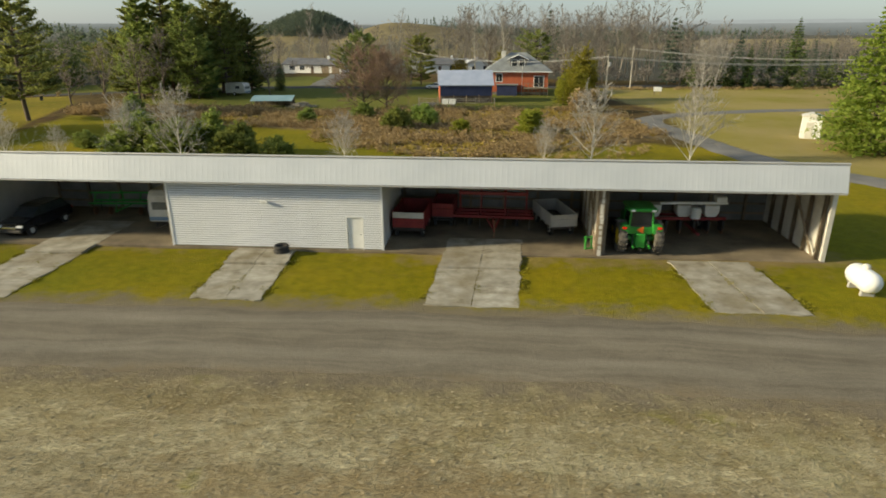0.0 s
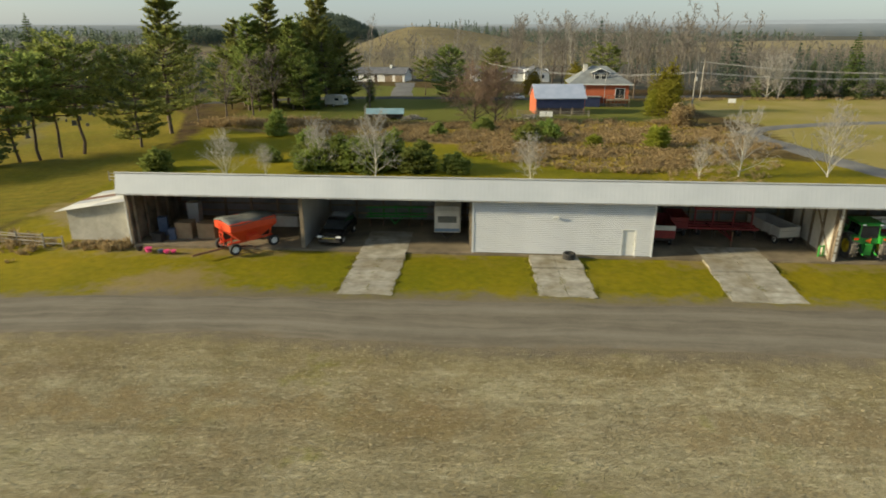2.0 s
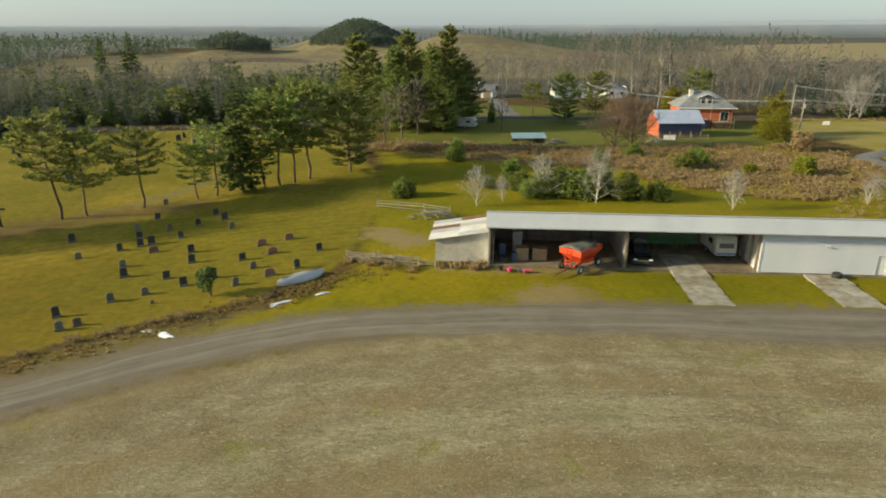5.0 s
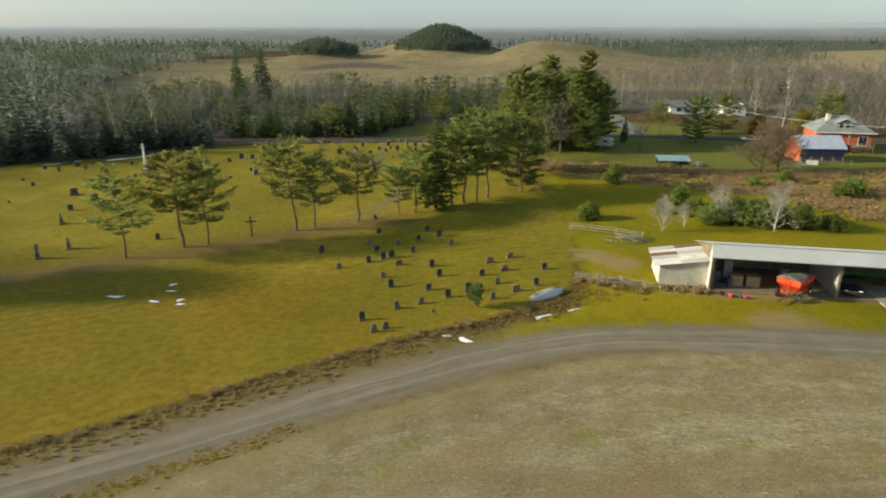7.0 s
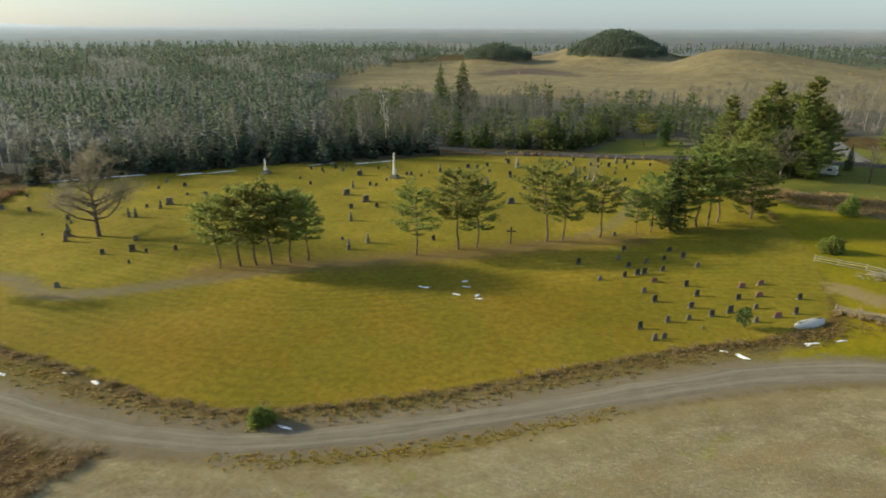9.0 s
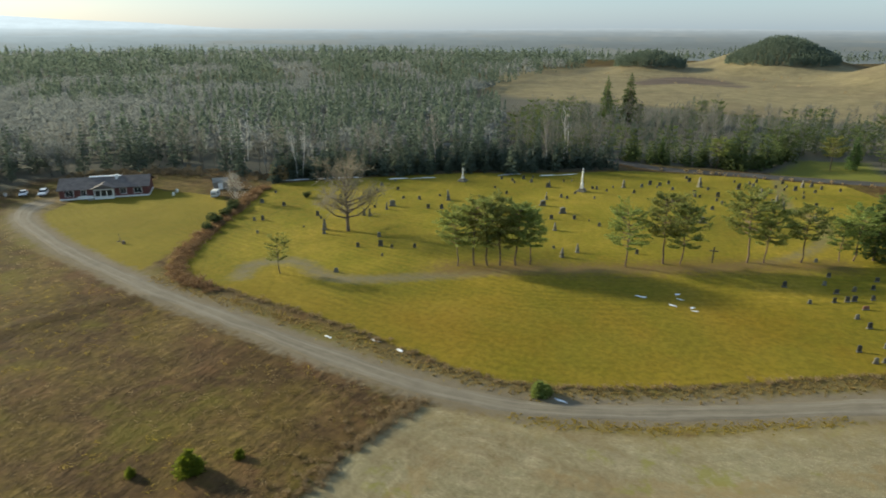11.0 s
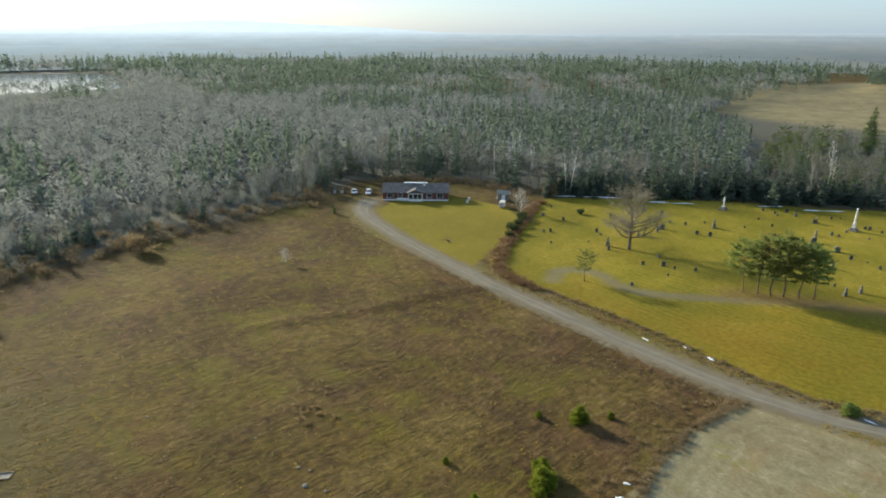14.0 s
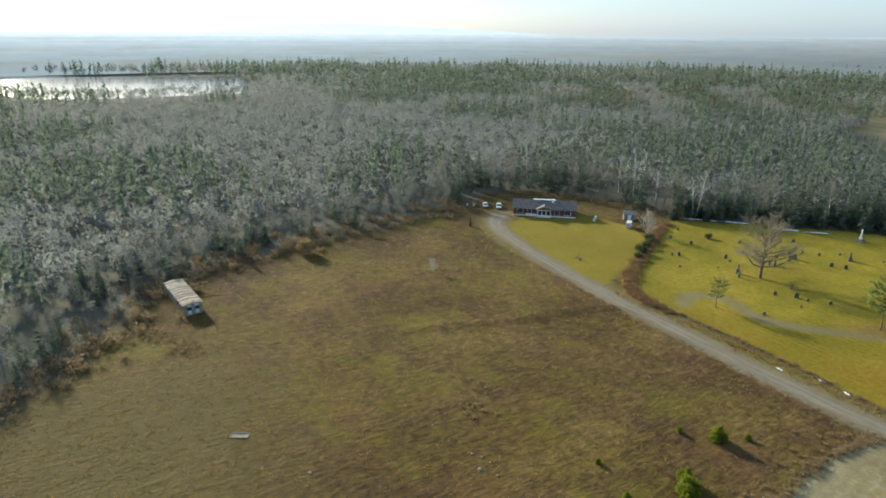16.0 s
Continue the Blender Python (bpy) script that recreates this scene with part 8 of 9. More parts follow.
LAKE = [(-770, 60), (-765, -60), (-800, -150), (-925, -190), (-1150, -205), (-1080, -60), (-1020, 80), (-900, 85)]
M_WATER = mat("still_water", (0.05, 0.06, 0.065), (0.07, 0.08, 0.085), 0.02, 0.3, 0.16, 0, 0.05, 0.05, world_space=True, grit=0.1)
b = bmesh.new()
b.faces.new([b.verts.new((x, y, ground_z(x, y) + 0.25)) for x, y in smooth_line(LAKE + LAKE[:1], 5)[:-1]])
tagged(part("water", b, M_WATER), "pale still lake shining among the far woods", "lake", kind="structure")


def deep_spots(gap, near, far):
    q = jitter_grid(DEEP, gap, rng, 2.0)
    d = np.hypot(q[:, 0] + 95, q[:, 1] + 60)
    way = np.degrees(np.arctan2(q[:, 1] + 60, -95 - q[:, 0]))
    ok = (edge_distance(q[:, 0], q[:, 1], DEEP) < -16) & (edge_distance(q[:, 0], q[:, 1], LAKE) > 4) & (d >= near) & (d < far) & ((d < 420) | (way > -25))
    q, d = q[ok], d[ok]
    mix = 0.42 + 0.22 * rng.random(len(q)) + 0.55 * np.sin(q[:, 0] * 0.028 + 1 + 2 * np.sin(q[:, 1] * 0.017)) * np.sin(q[:, 1] * 0.031 + 2 * np.sin(q[:, 0] * 0.013)) + 0.15 * np.sin(q[:, 0] * 0.006 - q[:, 1] * 0.009) - 0.34 * step(20, 160, q[:, 1])
    return np.column_stack([q, rng.uniform(0.7, 1.2, len(q)) * np.clip(d / 700, 1, 1.15)]), mix


sp, k2 = deep_spots(6.6, 0, 520)
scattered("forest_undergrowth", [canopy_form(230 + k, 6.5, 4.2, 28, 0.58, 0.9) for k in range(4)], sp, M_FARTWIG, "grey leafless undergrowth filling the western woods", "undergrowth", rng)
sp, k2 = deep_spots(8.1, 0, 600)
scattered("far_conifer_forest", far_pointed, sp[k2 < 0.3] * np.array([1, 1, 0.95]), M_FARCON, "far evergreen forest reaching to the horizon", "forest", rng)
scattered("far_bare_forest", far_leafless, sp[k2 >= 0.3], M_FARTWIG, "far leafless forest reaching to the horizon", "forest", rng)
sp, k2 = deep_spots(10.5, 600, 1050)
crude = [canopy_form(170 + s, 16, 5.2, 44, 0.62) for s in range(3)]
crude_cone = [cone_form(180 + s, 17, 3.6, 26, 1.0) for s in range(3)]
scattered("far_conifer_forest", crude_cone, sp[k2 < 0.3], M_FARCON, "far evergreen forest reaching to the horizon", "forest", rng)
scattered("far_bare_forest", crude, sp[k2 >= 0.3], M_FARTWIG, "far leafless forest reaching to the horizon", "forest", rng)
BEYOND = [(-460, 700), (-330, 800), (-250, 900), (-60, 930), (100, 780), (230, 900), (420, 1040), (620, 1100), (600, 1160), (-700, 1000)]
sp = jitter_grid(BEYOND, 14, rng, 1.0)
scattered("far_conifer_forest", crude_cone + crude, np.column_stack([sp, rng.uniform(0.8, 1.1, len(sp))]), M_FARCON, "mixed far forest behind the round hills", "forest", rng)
# woods on the domes and beyond the bare hill
dome_tree = [cone_form(60 + s, 15, 4.2, 40, 0.8) for s in range(3)] + far_pointed[:1]
for cx, cy, rx, ry, n in ((-156, 757, 58, 66, 1300), (-286, 692, 39, 46, 560)):
    a, r = rng.uniform(0, 6.28, n), np.sqrt(rng.uniform(0, 1, n))
    s = np.column_stack([cx + rx * r * np.cos(a), cy + ry * r * np.sin(a), rng.uniform(0.55, 0.75, n)])
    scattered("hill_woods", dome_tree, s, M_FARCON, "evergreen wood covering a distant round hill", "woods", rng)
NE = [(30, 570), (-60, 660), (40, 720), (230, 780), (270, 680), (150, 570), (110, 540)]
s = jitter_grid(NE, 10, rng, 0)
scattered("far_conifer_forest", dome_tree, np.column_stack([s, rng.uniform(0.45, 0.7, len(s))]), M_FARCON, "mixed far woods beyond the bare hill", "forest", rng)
LOW_EAST = [(100, 300), (270, 290), (420, 330), (620, 480), (320, 455), (170, 455), (110, 400)]
sp = jitter_grid(LOW_EAST, 10, rng, 0)
scattered("far_bare_forest", far_leafless + far_pointed[:2], np.column_stack([sp, rng.uniform(0.3, 0.62, len(sp))]), M_TWIG, "low mixed woods before the eastern field", "forest", rng)
scattered("brush_row", bramble, sized(along([(38, 146), (60, 147), (85, 147), (120, 146)], 4, 1.3, rng), 0.3, 0.8, rng), M_WEED, "tawny brush below the eastern woods", "brush", rng)
q = np.column_stack([rng.uniform(-300, 120, 260), rng.uniform(440, 640, 260)])
q = q[(np.sin(q[:, 0] * 0.07 + 1) * np.sin(q[:, 1] * 0.06) > 0.1)]
scattered("hill_scrub", [canopy_form(190 + k, 6, 3.2, 34, 0.32) for k in range(3)], sized(q, 0.25, 0.7, rng), M_WEED, "low scrub scattered over the bare hill", "scrub", rng)
scattered("roadside_brush", [joined(*bush_form(310 + k, 2.6, 2.2, 160, 0.2, 7)) for k in range(3)], sized(along([(-140, 138.5), (-118, 142), (-96, 145), (-78, 147.5)], 1.6, 2.0, rng), 0.2, 0.55, rng), M_WEED, "tawny brush between lawn and country road", "brush", rng)
HILLFOOT = [(-150, 262), (60, 275), (130, 400), (20, 425), (-50, 370), (-130, 300)]
sp = jitter_grid(HILLFOOT, 11, rng, 0)
scattered("bare_woods", far_leafless, np.column_stack([sp, rng.uniform(0.35, 0.8, len(sp))]), M_WOODTWIG, "leafless grey scrub woods at the hill's foot", "woods", rng)
low_cone = [joined(conifer(86 + k, 7, 2.2, 9, 6, 0.34, 4.0, 0.02)[1], bars([(0, 0, 0, 0, 0, 5, 0.1, 0.04)], 3)) for k in range(3)]
scattered("understory", low_cone, sized(np.concatenate([along([(-152, 150), (-128, 152), (-110, 157), (-104, 184)], 6, 2.6, rng), along([(-74, 163), (-60, 169), (-64, 200)], 5, 2.6, rng)]), 0.5, 1.3, rng), M_WOODPINE, "young evergreens along the country road", "undergrowth", rng)
scattered("understory", low_cone, sized(along([(56, 157), (76, 152), (110, 149), (165, 149)], 5, 2.6, rng), 0.35, 0.85, rng), M_WOODPINE, "low evergreens along the eastern woods", "undergrowth", rng)
scattered("underbrush", [canopy_form(220 + k, 6, 2.6, 70, 0.2) for k in range(4)], sized(along([(-78, 207), (-50, 209), (-18, 214), (26, 217), (34, 174), (46, 161), (72, 154), (112, 151), (168, 151)], 12, 2.9, rng), 0.4, 1.0, rng), M_TWIG, "grey leafless underbrush below the eastern woods", "brush", rng)
scattered("yard_brush", bramble, sized(along([(-292, 30), (-281, 43), (-263, 55), (-247, 60), (-236, 62)], 8, 1.4, rng), 0.5, 1.4, rng), M_BROWNBRUSH, "brown brush between the red house and the woods", "brush", rng)
# two tall lone spruces on the hill's foot
place(spruces[0], [(-189, 239, 1.55), (-179, 243, 1.8)], rng)
# distant haze-grey hills, a backdrop out at the horizon


def backdrop_material():
    """Distance, self-lit: forest painted paling to the colour of the haze, paler towards the sun."""
    m, nt, bsdf = nodes("far_hills")
    pos = nt.nodes.new("ShaderNodeNewGeometry").outputs["Position"]
    sep = nt.nodes.new("ShaderNodeSeparateXYZ")
    nt.links.new(pos, sep.inputs[0])
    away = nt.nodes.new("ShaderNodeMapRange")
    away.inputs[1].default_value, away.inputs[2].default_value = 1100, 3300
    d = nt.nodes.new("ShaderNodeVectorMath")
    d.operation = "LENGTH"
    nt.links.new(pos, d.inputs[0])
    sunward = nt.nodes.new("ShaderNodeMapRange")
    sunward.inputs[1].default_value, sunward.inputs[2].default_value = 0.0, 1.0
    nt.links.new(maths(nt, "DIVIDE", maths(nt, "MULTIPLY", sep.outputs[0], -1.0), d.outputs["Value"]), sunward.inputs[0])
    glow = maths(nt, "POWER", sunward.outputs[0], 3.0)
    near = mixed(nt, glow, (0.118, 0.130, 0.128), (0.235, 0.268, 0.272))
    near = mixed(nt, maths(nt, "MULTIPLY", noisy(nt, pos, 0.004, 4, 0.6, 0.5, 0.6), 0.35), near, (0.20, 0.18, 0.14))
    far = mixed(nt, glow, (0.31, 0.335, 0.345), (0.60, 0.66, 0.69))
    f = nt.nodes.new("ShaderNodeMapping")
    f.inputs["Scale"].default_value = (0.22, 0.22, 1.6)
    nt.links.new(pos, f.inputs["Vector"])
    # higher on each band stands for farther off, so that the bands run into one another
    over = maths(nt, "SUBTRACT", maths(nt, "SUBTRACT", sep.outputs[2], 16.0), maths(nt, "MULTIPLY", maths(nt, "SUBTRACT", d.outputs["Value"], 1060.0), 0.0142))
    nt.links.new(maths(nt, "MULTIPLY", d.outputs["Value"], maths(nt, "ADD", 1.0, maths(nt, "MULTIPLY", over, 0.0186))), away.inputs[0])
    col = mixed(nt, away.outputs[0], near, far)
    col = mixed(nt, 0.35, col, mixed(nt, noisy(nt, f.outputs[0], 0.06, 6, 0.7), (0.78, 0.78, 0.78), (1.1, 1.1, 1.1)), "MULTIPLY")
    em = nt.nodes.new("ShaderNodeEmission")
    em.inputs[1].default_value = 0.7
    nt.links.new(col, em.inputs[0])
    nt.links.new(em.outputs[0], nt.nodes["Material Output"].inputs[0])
    return m


M_FARHILLS = backdrop_material()


def ring(radius, base, swing, seed, a0, a1, foot=-8.0):
    """A far treeline or range of hills, as an upright band round the place."""
    n = int((a1 - a0) * 110)
    a = np.linspace(a0, a1, n)
    r = np.random.default_rng(seed)
    top = base + swing * np.sin(a * 5 + seed) * np.sin(a * 2.3 + 2 * seed) + r.normal(0, 1.4, n) * 1200 / radius * 0.5
    top += 44 * np.exp(-((np.degrees(a) - 159) / 8.5) ** 2) * (radius > 3500) + 16 * np.exp(-((np.degrees(a) - 147) / 5) ** 2) * (radius > 3500)
    if a1 - a0 < 6:
        top = foot + (top - foot) * step(0, 0.22, np.minimum(a - a0, a1 - a)) ** 0.5
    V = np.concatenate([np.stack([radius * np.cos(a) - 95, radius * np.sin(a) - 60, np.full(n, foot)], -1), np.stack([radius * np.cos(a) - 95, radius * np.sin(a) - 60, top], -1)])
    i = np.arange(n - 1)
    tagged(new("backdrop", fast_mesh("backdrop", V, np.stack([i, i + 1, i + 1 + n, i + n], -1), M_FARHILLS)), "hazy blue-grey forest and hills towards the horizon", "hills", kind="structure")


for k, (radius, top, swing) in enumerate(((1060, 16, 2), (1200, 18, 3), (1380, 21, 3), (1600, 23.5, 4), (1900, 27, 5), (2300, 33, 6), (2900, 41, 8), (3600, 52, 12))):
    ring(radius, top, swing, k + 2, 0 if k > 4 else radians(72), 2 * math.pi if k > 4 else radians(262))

# ---- houses ----


def window(parent, x, z, w, h, y=0.0, mullions=1, face=None):
    """A window in the wall at y (facing -y): frame, pane and glazing bar."""
    f = part("window", box(x - w / 2 - 0.13, x + w / 2 + 0.13, y - 0.05, y + 0.02, z - 0.13, z + h + 0.13, 0.01), M_WHITE, parent, "white-framed window")
    part("pane", box(x - w / 2, x + w / 2, y - 0.06, y - 0.045, z, z + h), M_GLASS_DARK, f)
    for k in range(mullions):
        u = x - w / 2 + w * (k + 1) / (mullions + 1)
        part("glazing_bar", box(u - 0.025, u + 0.025, y - 0.075, y - 0.055, z, z + h), M_WHITE, f)
    return f


def gable_roof(parent, x0, x1, y0, y1, z, rise, material, over=0.4):
    """Two slopes with the ridge along x."""
    ym = (y0 + y1) / 2
    b = bmesh.new()
    out = [(y0 - over, z - over * rise / (ym - y0)), (ym, z + rise), (y1 + over, z - over * rise / (ym - y0))]
    low = [(p, q - 0.16) for p, q in out]
    pts = out + low[::-1]
    a = [b.verts.new((x0 - over, p, q)) for p, q in pts]
    c = [b.verts.new((x1 + over, p, q)) for p, q in pts]
    for i in range(6):
        b.faces.new((a[i], a[(i + 1) % 6], c[(i + 1) % 6], c[i]))
    for q in (a, c):
        b.faces.new((q[0], q[1], q[4], q[5])), b.faces.new((q[1], q[2], q[3], q[4]))
    bmesh.ops.recalc_face_normals(b, faces=b.faces[:])
    return part("roof", b, material, parent)


def gable_walls(parent, x0, x1, y0, y1, z, rise, material):
    ym = (y0 + y1) / 2
    b = bmesh.new()
    out = [(y0, -0.3), (y1, -0.3), (y1, z), (ym, z + rise - 0.1), (y0, z)]
    a = [b.verts.new((x0, p, q)) for p, q in out]
    c = [b.verts.new((x1, p, q)) for p, q in out]
    b.faces.new(a), b.faces.new(c[::-1])
    for i in range(5):
        b.faces.new((a[i], c[i], c[(i + 1) % 5], a[(i + 1) % 5]))
    bmesh.ops.recalc_face_normals(b, faces=b.faces[:])
    return part("wall", b, material, parent)


def on_ground(x, y, turn):
    return Matrix.Translation((x, y, ground_z(x, y))) @ pose(0, 0, 0, 0, 0, turn)


# brick house with a hipped roof and a dormer
h = thing("brick_house", Matrix.Translation((0, 0, 1.2)) @ on_ground(17.0, 134.0, -6), "red brick house with a grey hipped roof, dormer and chimney", "house")
part("wall", box(-7.6, 5.0, 0, 10, -0.6, 3.7), M_BRICK, h)
part("basement", box(-7.5, 4.9, 0.05, 9.9, -1.7, -0.6), M_CONCRETE, h)
b = bmesh.new()
lo = [b.verts.new(p) for p in ((-8.4, -0.7, 3.6), (5.8, -0.7, 3.6), (5.8, 10.7, 3.6), (-8.4, 10.7, 3.6))]
hi = [b.verts.new(p) for p in ((-3.0, 4.6, 7.2), (0.4, 4.6, 7.2), (0.4, 5.4, 7.2), (-3.0, 5.4, 7.2))]
b.faces.new(lo[::-1]), b.faces.new(hi)
for k in range(4):
    b.faces.new((lo[k], lo[(k + 1) % 4], hi[(k + 1) % 4], hi[k]))
bmesh.ops.recalc_face_normals(b, faces=b.faces[:])
part("roof", b, M_SHINGLE, h)
part("eave_board", box(-8.4, 5.8, -0.74, -0.68, 3.42, 3.62), M_WHITE, h)
d = part("dormer", box(-3.0, 0.4, 0.9, 4.0, 4.2, 6.1), M_SLATE, h)
b = bmesh.new()
for y in (0.5, 4.4):
    for x, z in ((-3.5, 6.0), (-1.3, 6.95), (0.9, 6.0), (0.9, 5.84), (-1.3, 6.78), (-3.5, 5.84)):
        b.verts.new((x, y, z))
b.verts.ensure_lookup_table()
v = b.verts
for i in range(6):
    b.faces.new((v[i], v[(i + 1) % 6], v[6 + (i + 1) % 6], v[6 + i]))
for k in (0, 6):
    b.faces.new((v[k], v[k + 1], v[k + 4], v[k + 5])), b.faces.new((v[k + 1], v[k + 2], v[k + 3], v[k + 4]))
bmesh.ops.recalc_face_normals(b, faces=b.faces[:])
part("dormer_roof", b, M_SHINGLE, d)
for x0, x1 in ((-3.5, -1.3), (0.9, -1.3)):
    part("barge_board", rod((x0, 0.48, 5.92), (x1, 0.48, 6.86), 0.09, 0.09, 4), M_WHITE, d)
part("dormer_gable", prism([(-3.0, 6.05), (0.4, 6.05), (-1.3, 6.75)], 0.92, 1.0), M_SLATE, d)
for x in (-2.05, -0.55):
    window(h, x, 4.6, 1.05, 1.2, 0.9, 0)
window(h, 3.1, 0.5, 1.9, 2.1, 0, 1)
window(h, -5.2, 1.5, 1.2, 1.5, 0, 1)
part("chimney", box(-4.9, -4.0, 3.4, 4.3, 4, 7.6, 0.03), M_OLDWHITE, h, "pale rendered chimney")
part("chimney_cap", box(-5.0, -3.9, 3.3, 4.4, 7.6, 7.75, 0.02), M_CONCRETE, h)
part("porch", box(-5.6, -1.4, -2.2, -0.02, -1.6, 0.9), M_NAVY, h, "dark blue enclosed porch")
part("porch_roof", box(-5.8, -1.2, -2.4, -0.05, 0.9, 1.05), M_SHINGLE, h)
part("deck", box(0.0, 5.0, -2.4, -0.02, 0.2, 0.4, 0.02), M_WOOD, h)
for x in np.arange(0.1, 5.0, 0.8):
    part("deck_post", box(x - 0.05, x + 0.05, -2.38, -2.28, -1.6, 1.3), M_WOOD, h)
part("deck_rail", box(0.0, 5.0, -2.4, -2.27, 1.3, 1.38), M_WOOD, h)
part("mast", rod((-0.4, -0.9, -1.5), (-0.4, -0.9, 5.0), 0.06), M_GALV_DULL, h)
# blue-roofed barn
h = thing("blue_roof_barn", on_ground(3.8, 119.2, 2), "small barn with a pale blue steel roof and navy front", "barn")
gable_walls(h, -4.4, 5.5, 0, 7.5, 3.3, 2.3, M_BRICK)
gable_roof(h, -4.4, 5.5, 0, 7.5, 3.4, 2.3, M_BLUEROOF, 0.3)
part("front_wall", box(-4.3, 5.4, -0.08, -0.004, 1.25, 3.3), M_NAVY, h, "navy steel front wall")
# flat dark panel painted as the shade inside the open lower front
part("open_front", box(-4.25, 5.35, -0.03, -0.004, -0.2, 1.25), M_BARK, h, "dark panel painted as the shade of the open lower front")
for x in (-4.2, -1.8, 0.6, 3.0, 5.3):
    part("post", box(x - 0.09, x + 0.09, -0.3, -0.12, -0.2, 1.35), M_WOOD, h)
rail_fence([(-4.5, 117.5), (-1.0, 117.0), (2.5, 116.6), (6.0, 116.2), (9.5, 116.0)], 3, M_GREYWOOD, "wooden rail fence in front of the barn")
t = thing("white_crate", on_ground(1.0, 116.0, -5), "white wooden pallet box standing by the barn fence", "crate")
for x in (-1.2, 0.1):
    part("panel", box(x, x + 1.2, -0.05, 0.05, -0.05, 1.0, 0.01), M_WHITE, t)
# bungalows across the road


def bungalow(m, label, l, d, wall, roof, wings):
    h = thing("bungalow", m, label, "house")
    gable_walls(h, -l / 2, l / 2, 0, d, 2.8, 1.6, wall)
    gable_roof(h, -l / 2, l / 2, 0, d, 2.85, 1.6, roof, 0.5)
    for x, w, mull in wings:
        window(h, x, 0.9, w, 1.3, 0, mull)
    part("front_door", box(-0.5, 0.5, -0.05, 0.02, -0.1, 2.1, 0.01), M_BARK, h)
    part("chimney", box(l * 0.2, l * 0.2 + 0.7, d * 0.4, d * 0.4 + 0.7, 3.6, 5.2, 0.02), M_WHITE, h)
    return h


hb = bungalow(on_ground(-42, 206, -14), "long pale bungalow with a grey roof and garage", 20, 8, M_WHITE, M_SLATE, ((-7, 1.8, 1), (-3.5, 1.6, 1)))
for x in (4.5, 8.0):
    part("garage_door", box(x - 1.3, x + 1.3, -0.06, 0.02, -0.1, 2.2, 0.02), M_WOOD, hb, "dark garage door")
hb = bungalow(on_ground(-1, 206, 2), "white bungalow with a grey roof among the trees", 18, 8, M_WHITE, M_SLATE, ((-6, 1.6, 1), (4, 1.6, 1)))
hb = thing("gabled_house", on_ground(11.5, 203, 2), "white gabled house wing with two small windows", "house")
gable_walls(hb, -4, 4, 0, 8, 2.9, 1.2, M_WHITE)
b = bmesh.new()
out = [(-4.6, 2.75), (0, 4.6), (4.6, 2.75), (4.6, 2.9), (0, 4.8), (-4.6, 2.9)]
part("roof", prism(out, -0.6, 8.5), M_SLATE, hb)
part("gable_front", prism([(-4, 2.8), (4, 2.8), (0, 4.5)], -0.06, 0.0), M_WHITE, hb)
for x in (-1.8, 1.8):
    window(hb, x, 1.2, 1.1, 1.1, 0, 0)
# teal-roofed shelter, parked cars
t = thing("teal_roof_shelter", on_ground(-30.4, 111.5, 2), "low open shelter with a teal steel roof", "shed")
part("roof", ribbed(-3.7, 3.7, (-0.3, 1.1), (3.0, 1.8), 0.4), M_TEAL, t)
for x in (-3.5, 0, 3.5):
    part("post", box(x - 0.08, x + 0.08, 0, 0.16, -0.2, 1.1), M_WOOD, t)
    part("back_post", box(x - 0.08, x + 0.08, 2.6, 2.76, -0.2, 1.65), M_WOOD, t)
part("back_wall", box(-3.6, 3.6, 2.78, 2.84, 0, 1.6), M_WOOD, t)
heap(-25.0, 111.6, 3.0, 1.6, 0.9, 60, 5, "heap of grey boards beside the low shelter", 0.09, 2.0)
heap(-2.5, 113.5, 3.6, 1.4, 0.8, 70, 6, "heap of split logs beside the small barn", 0.1, 1.2)
M_WHITECAR = mat("white_car_paint", (0.70, 0.71, 0.72), (0.78, 0.78, 0.78), 1, 3, 0.2, 0, 0, grit=0.0)
car(on_ground(-4.0, 147.5, -85), "white_sedan", "white sedan parked beside the country road", M_WHITECAR, 1.42, 4.6, 1.8, False)
car(on_ground(-272.6, 12.6, 52), "white_suv", "white sport utility car beside the red house", M_WHITECAR, 1.65, 4.6, 1.85, True)
car(on_ground(-276.6, 9.6, 60), "white_car", "white car parked on the gravel by the house", M_WHITECAR, 1.45, 4.5, 1.8, False)
camper(on_ground(-41, 133, 70), "white camper trailer parked under the spruces")
# white storage tank on the dry grass
t = thing("white_storage_shed", on_ground(46.0, 77.6, -27), "narrow white storage shed beside the spruce", "shed")
part("wall", box(-1.1, 1.1, 0, 2.2, -0.1, 2.7, 0.02), M_WHITE, t)
part("roof", prism([(-1.2, 2.68), (1.2, 2.68), (1.2, 2.76), (0, 3.1), (-1.2, 2.76)], -0.1, 2.3), M_OLDWHITE, t)
part("door", box(-0.6, 0.2, -0.04, 0.01, 0, 2.0, 0.01), M_OLDWHITE, t)

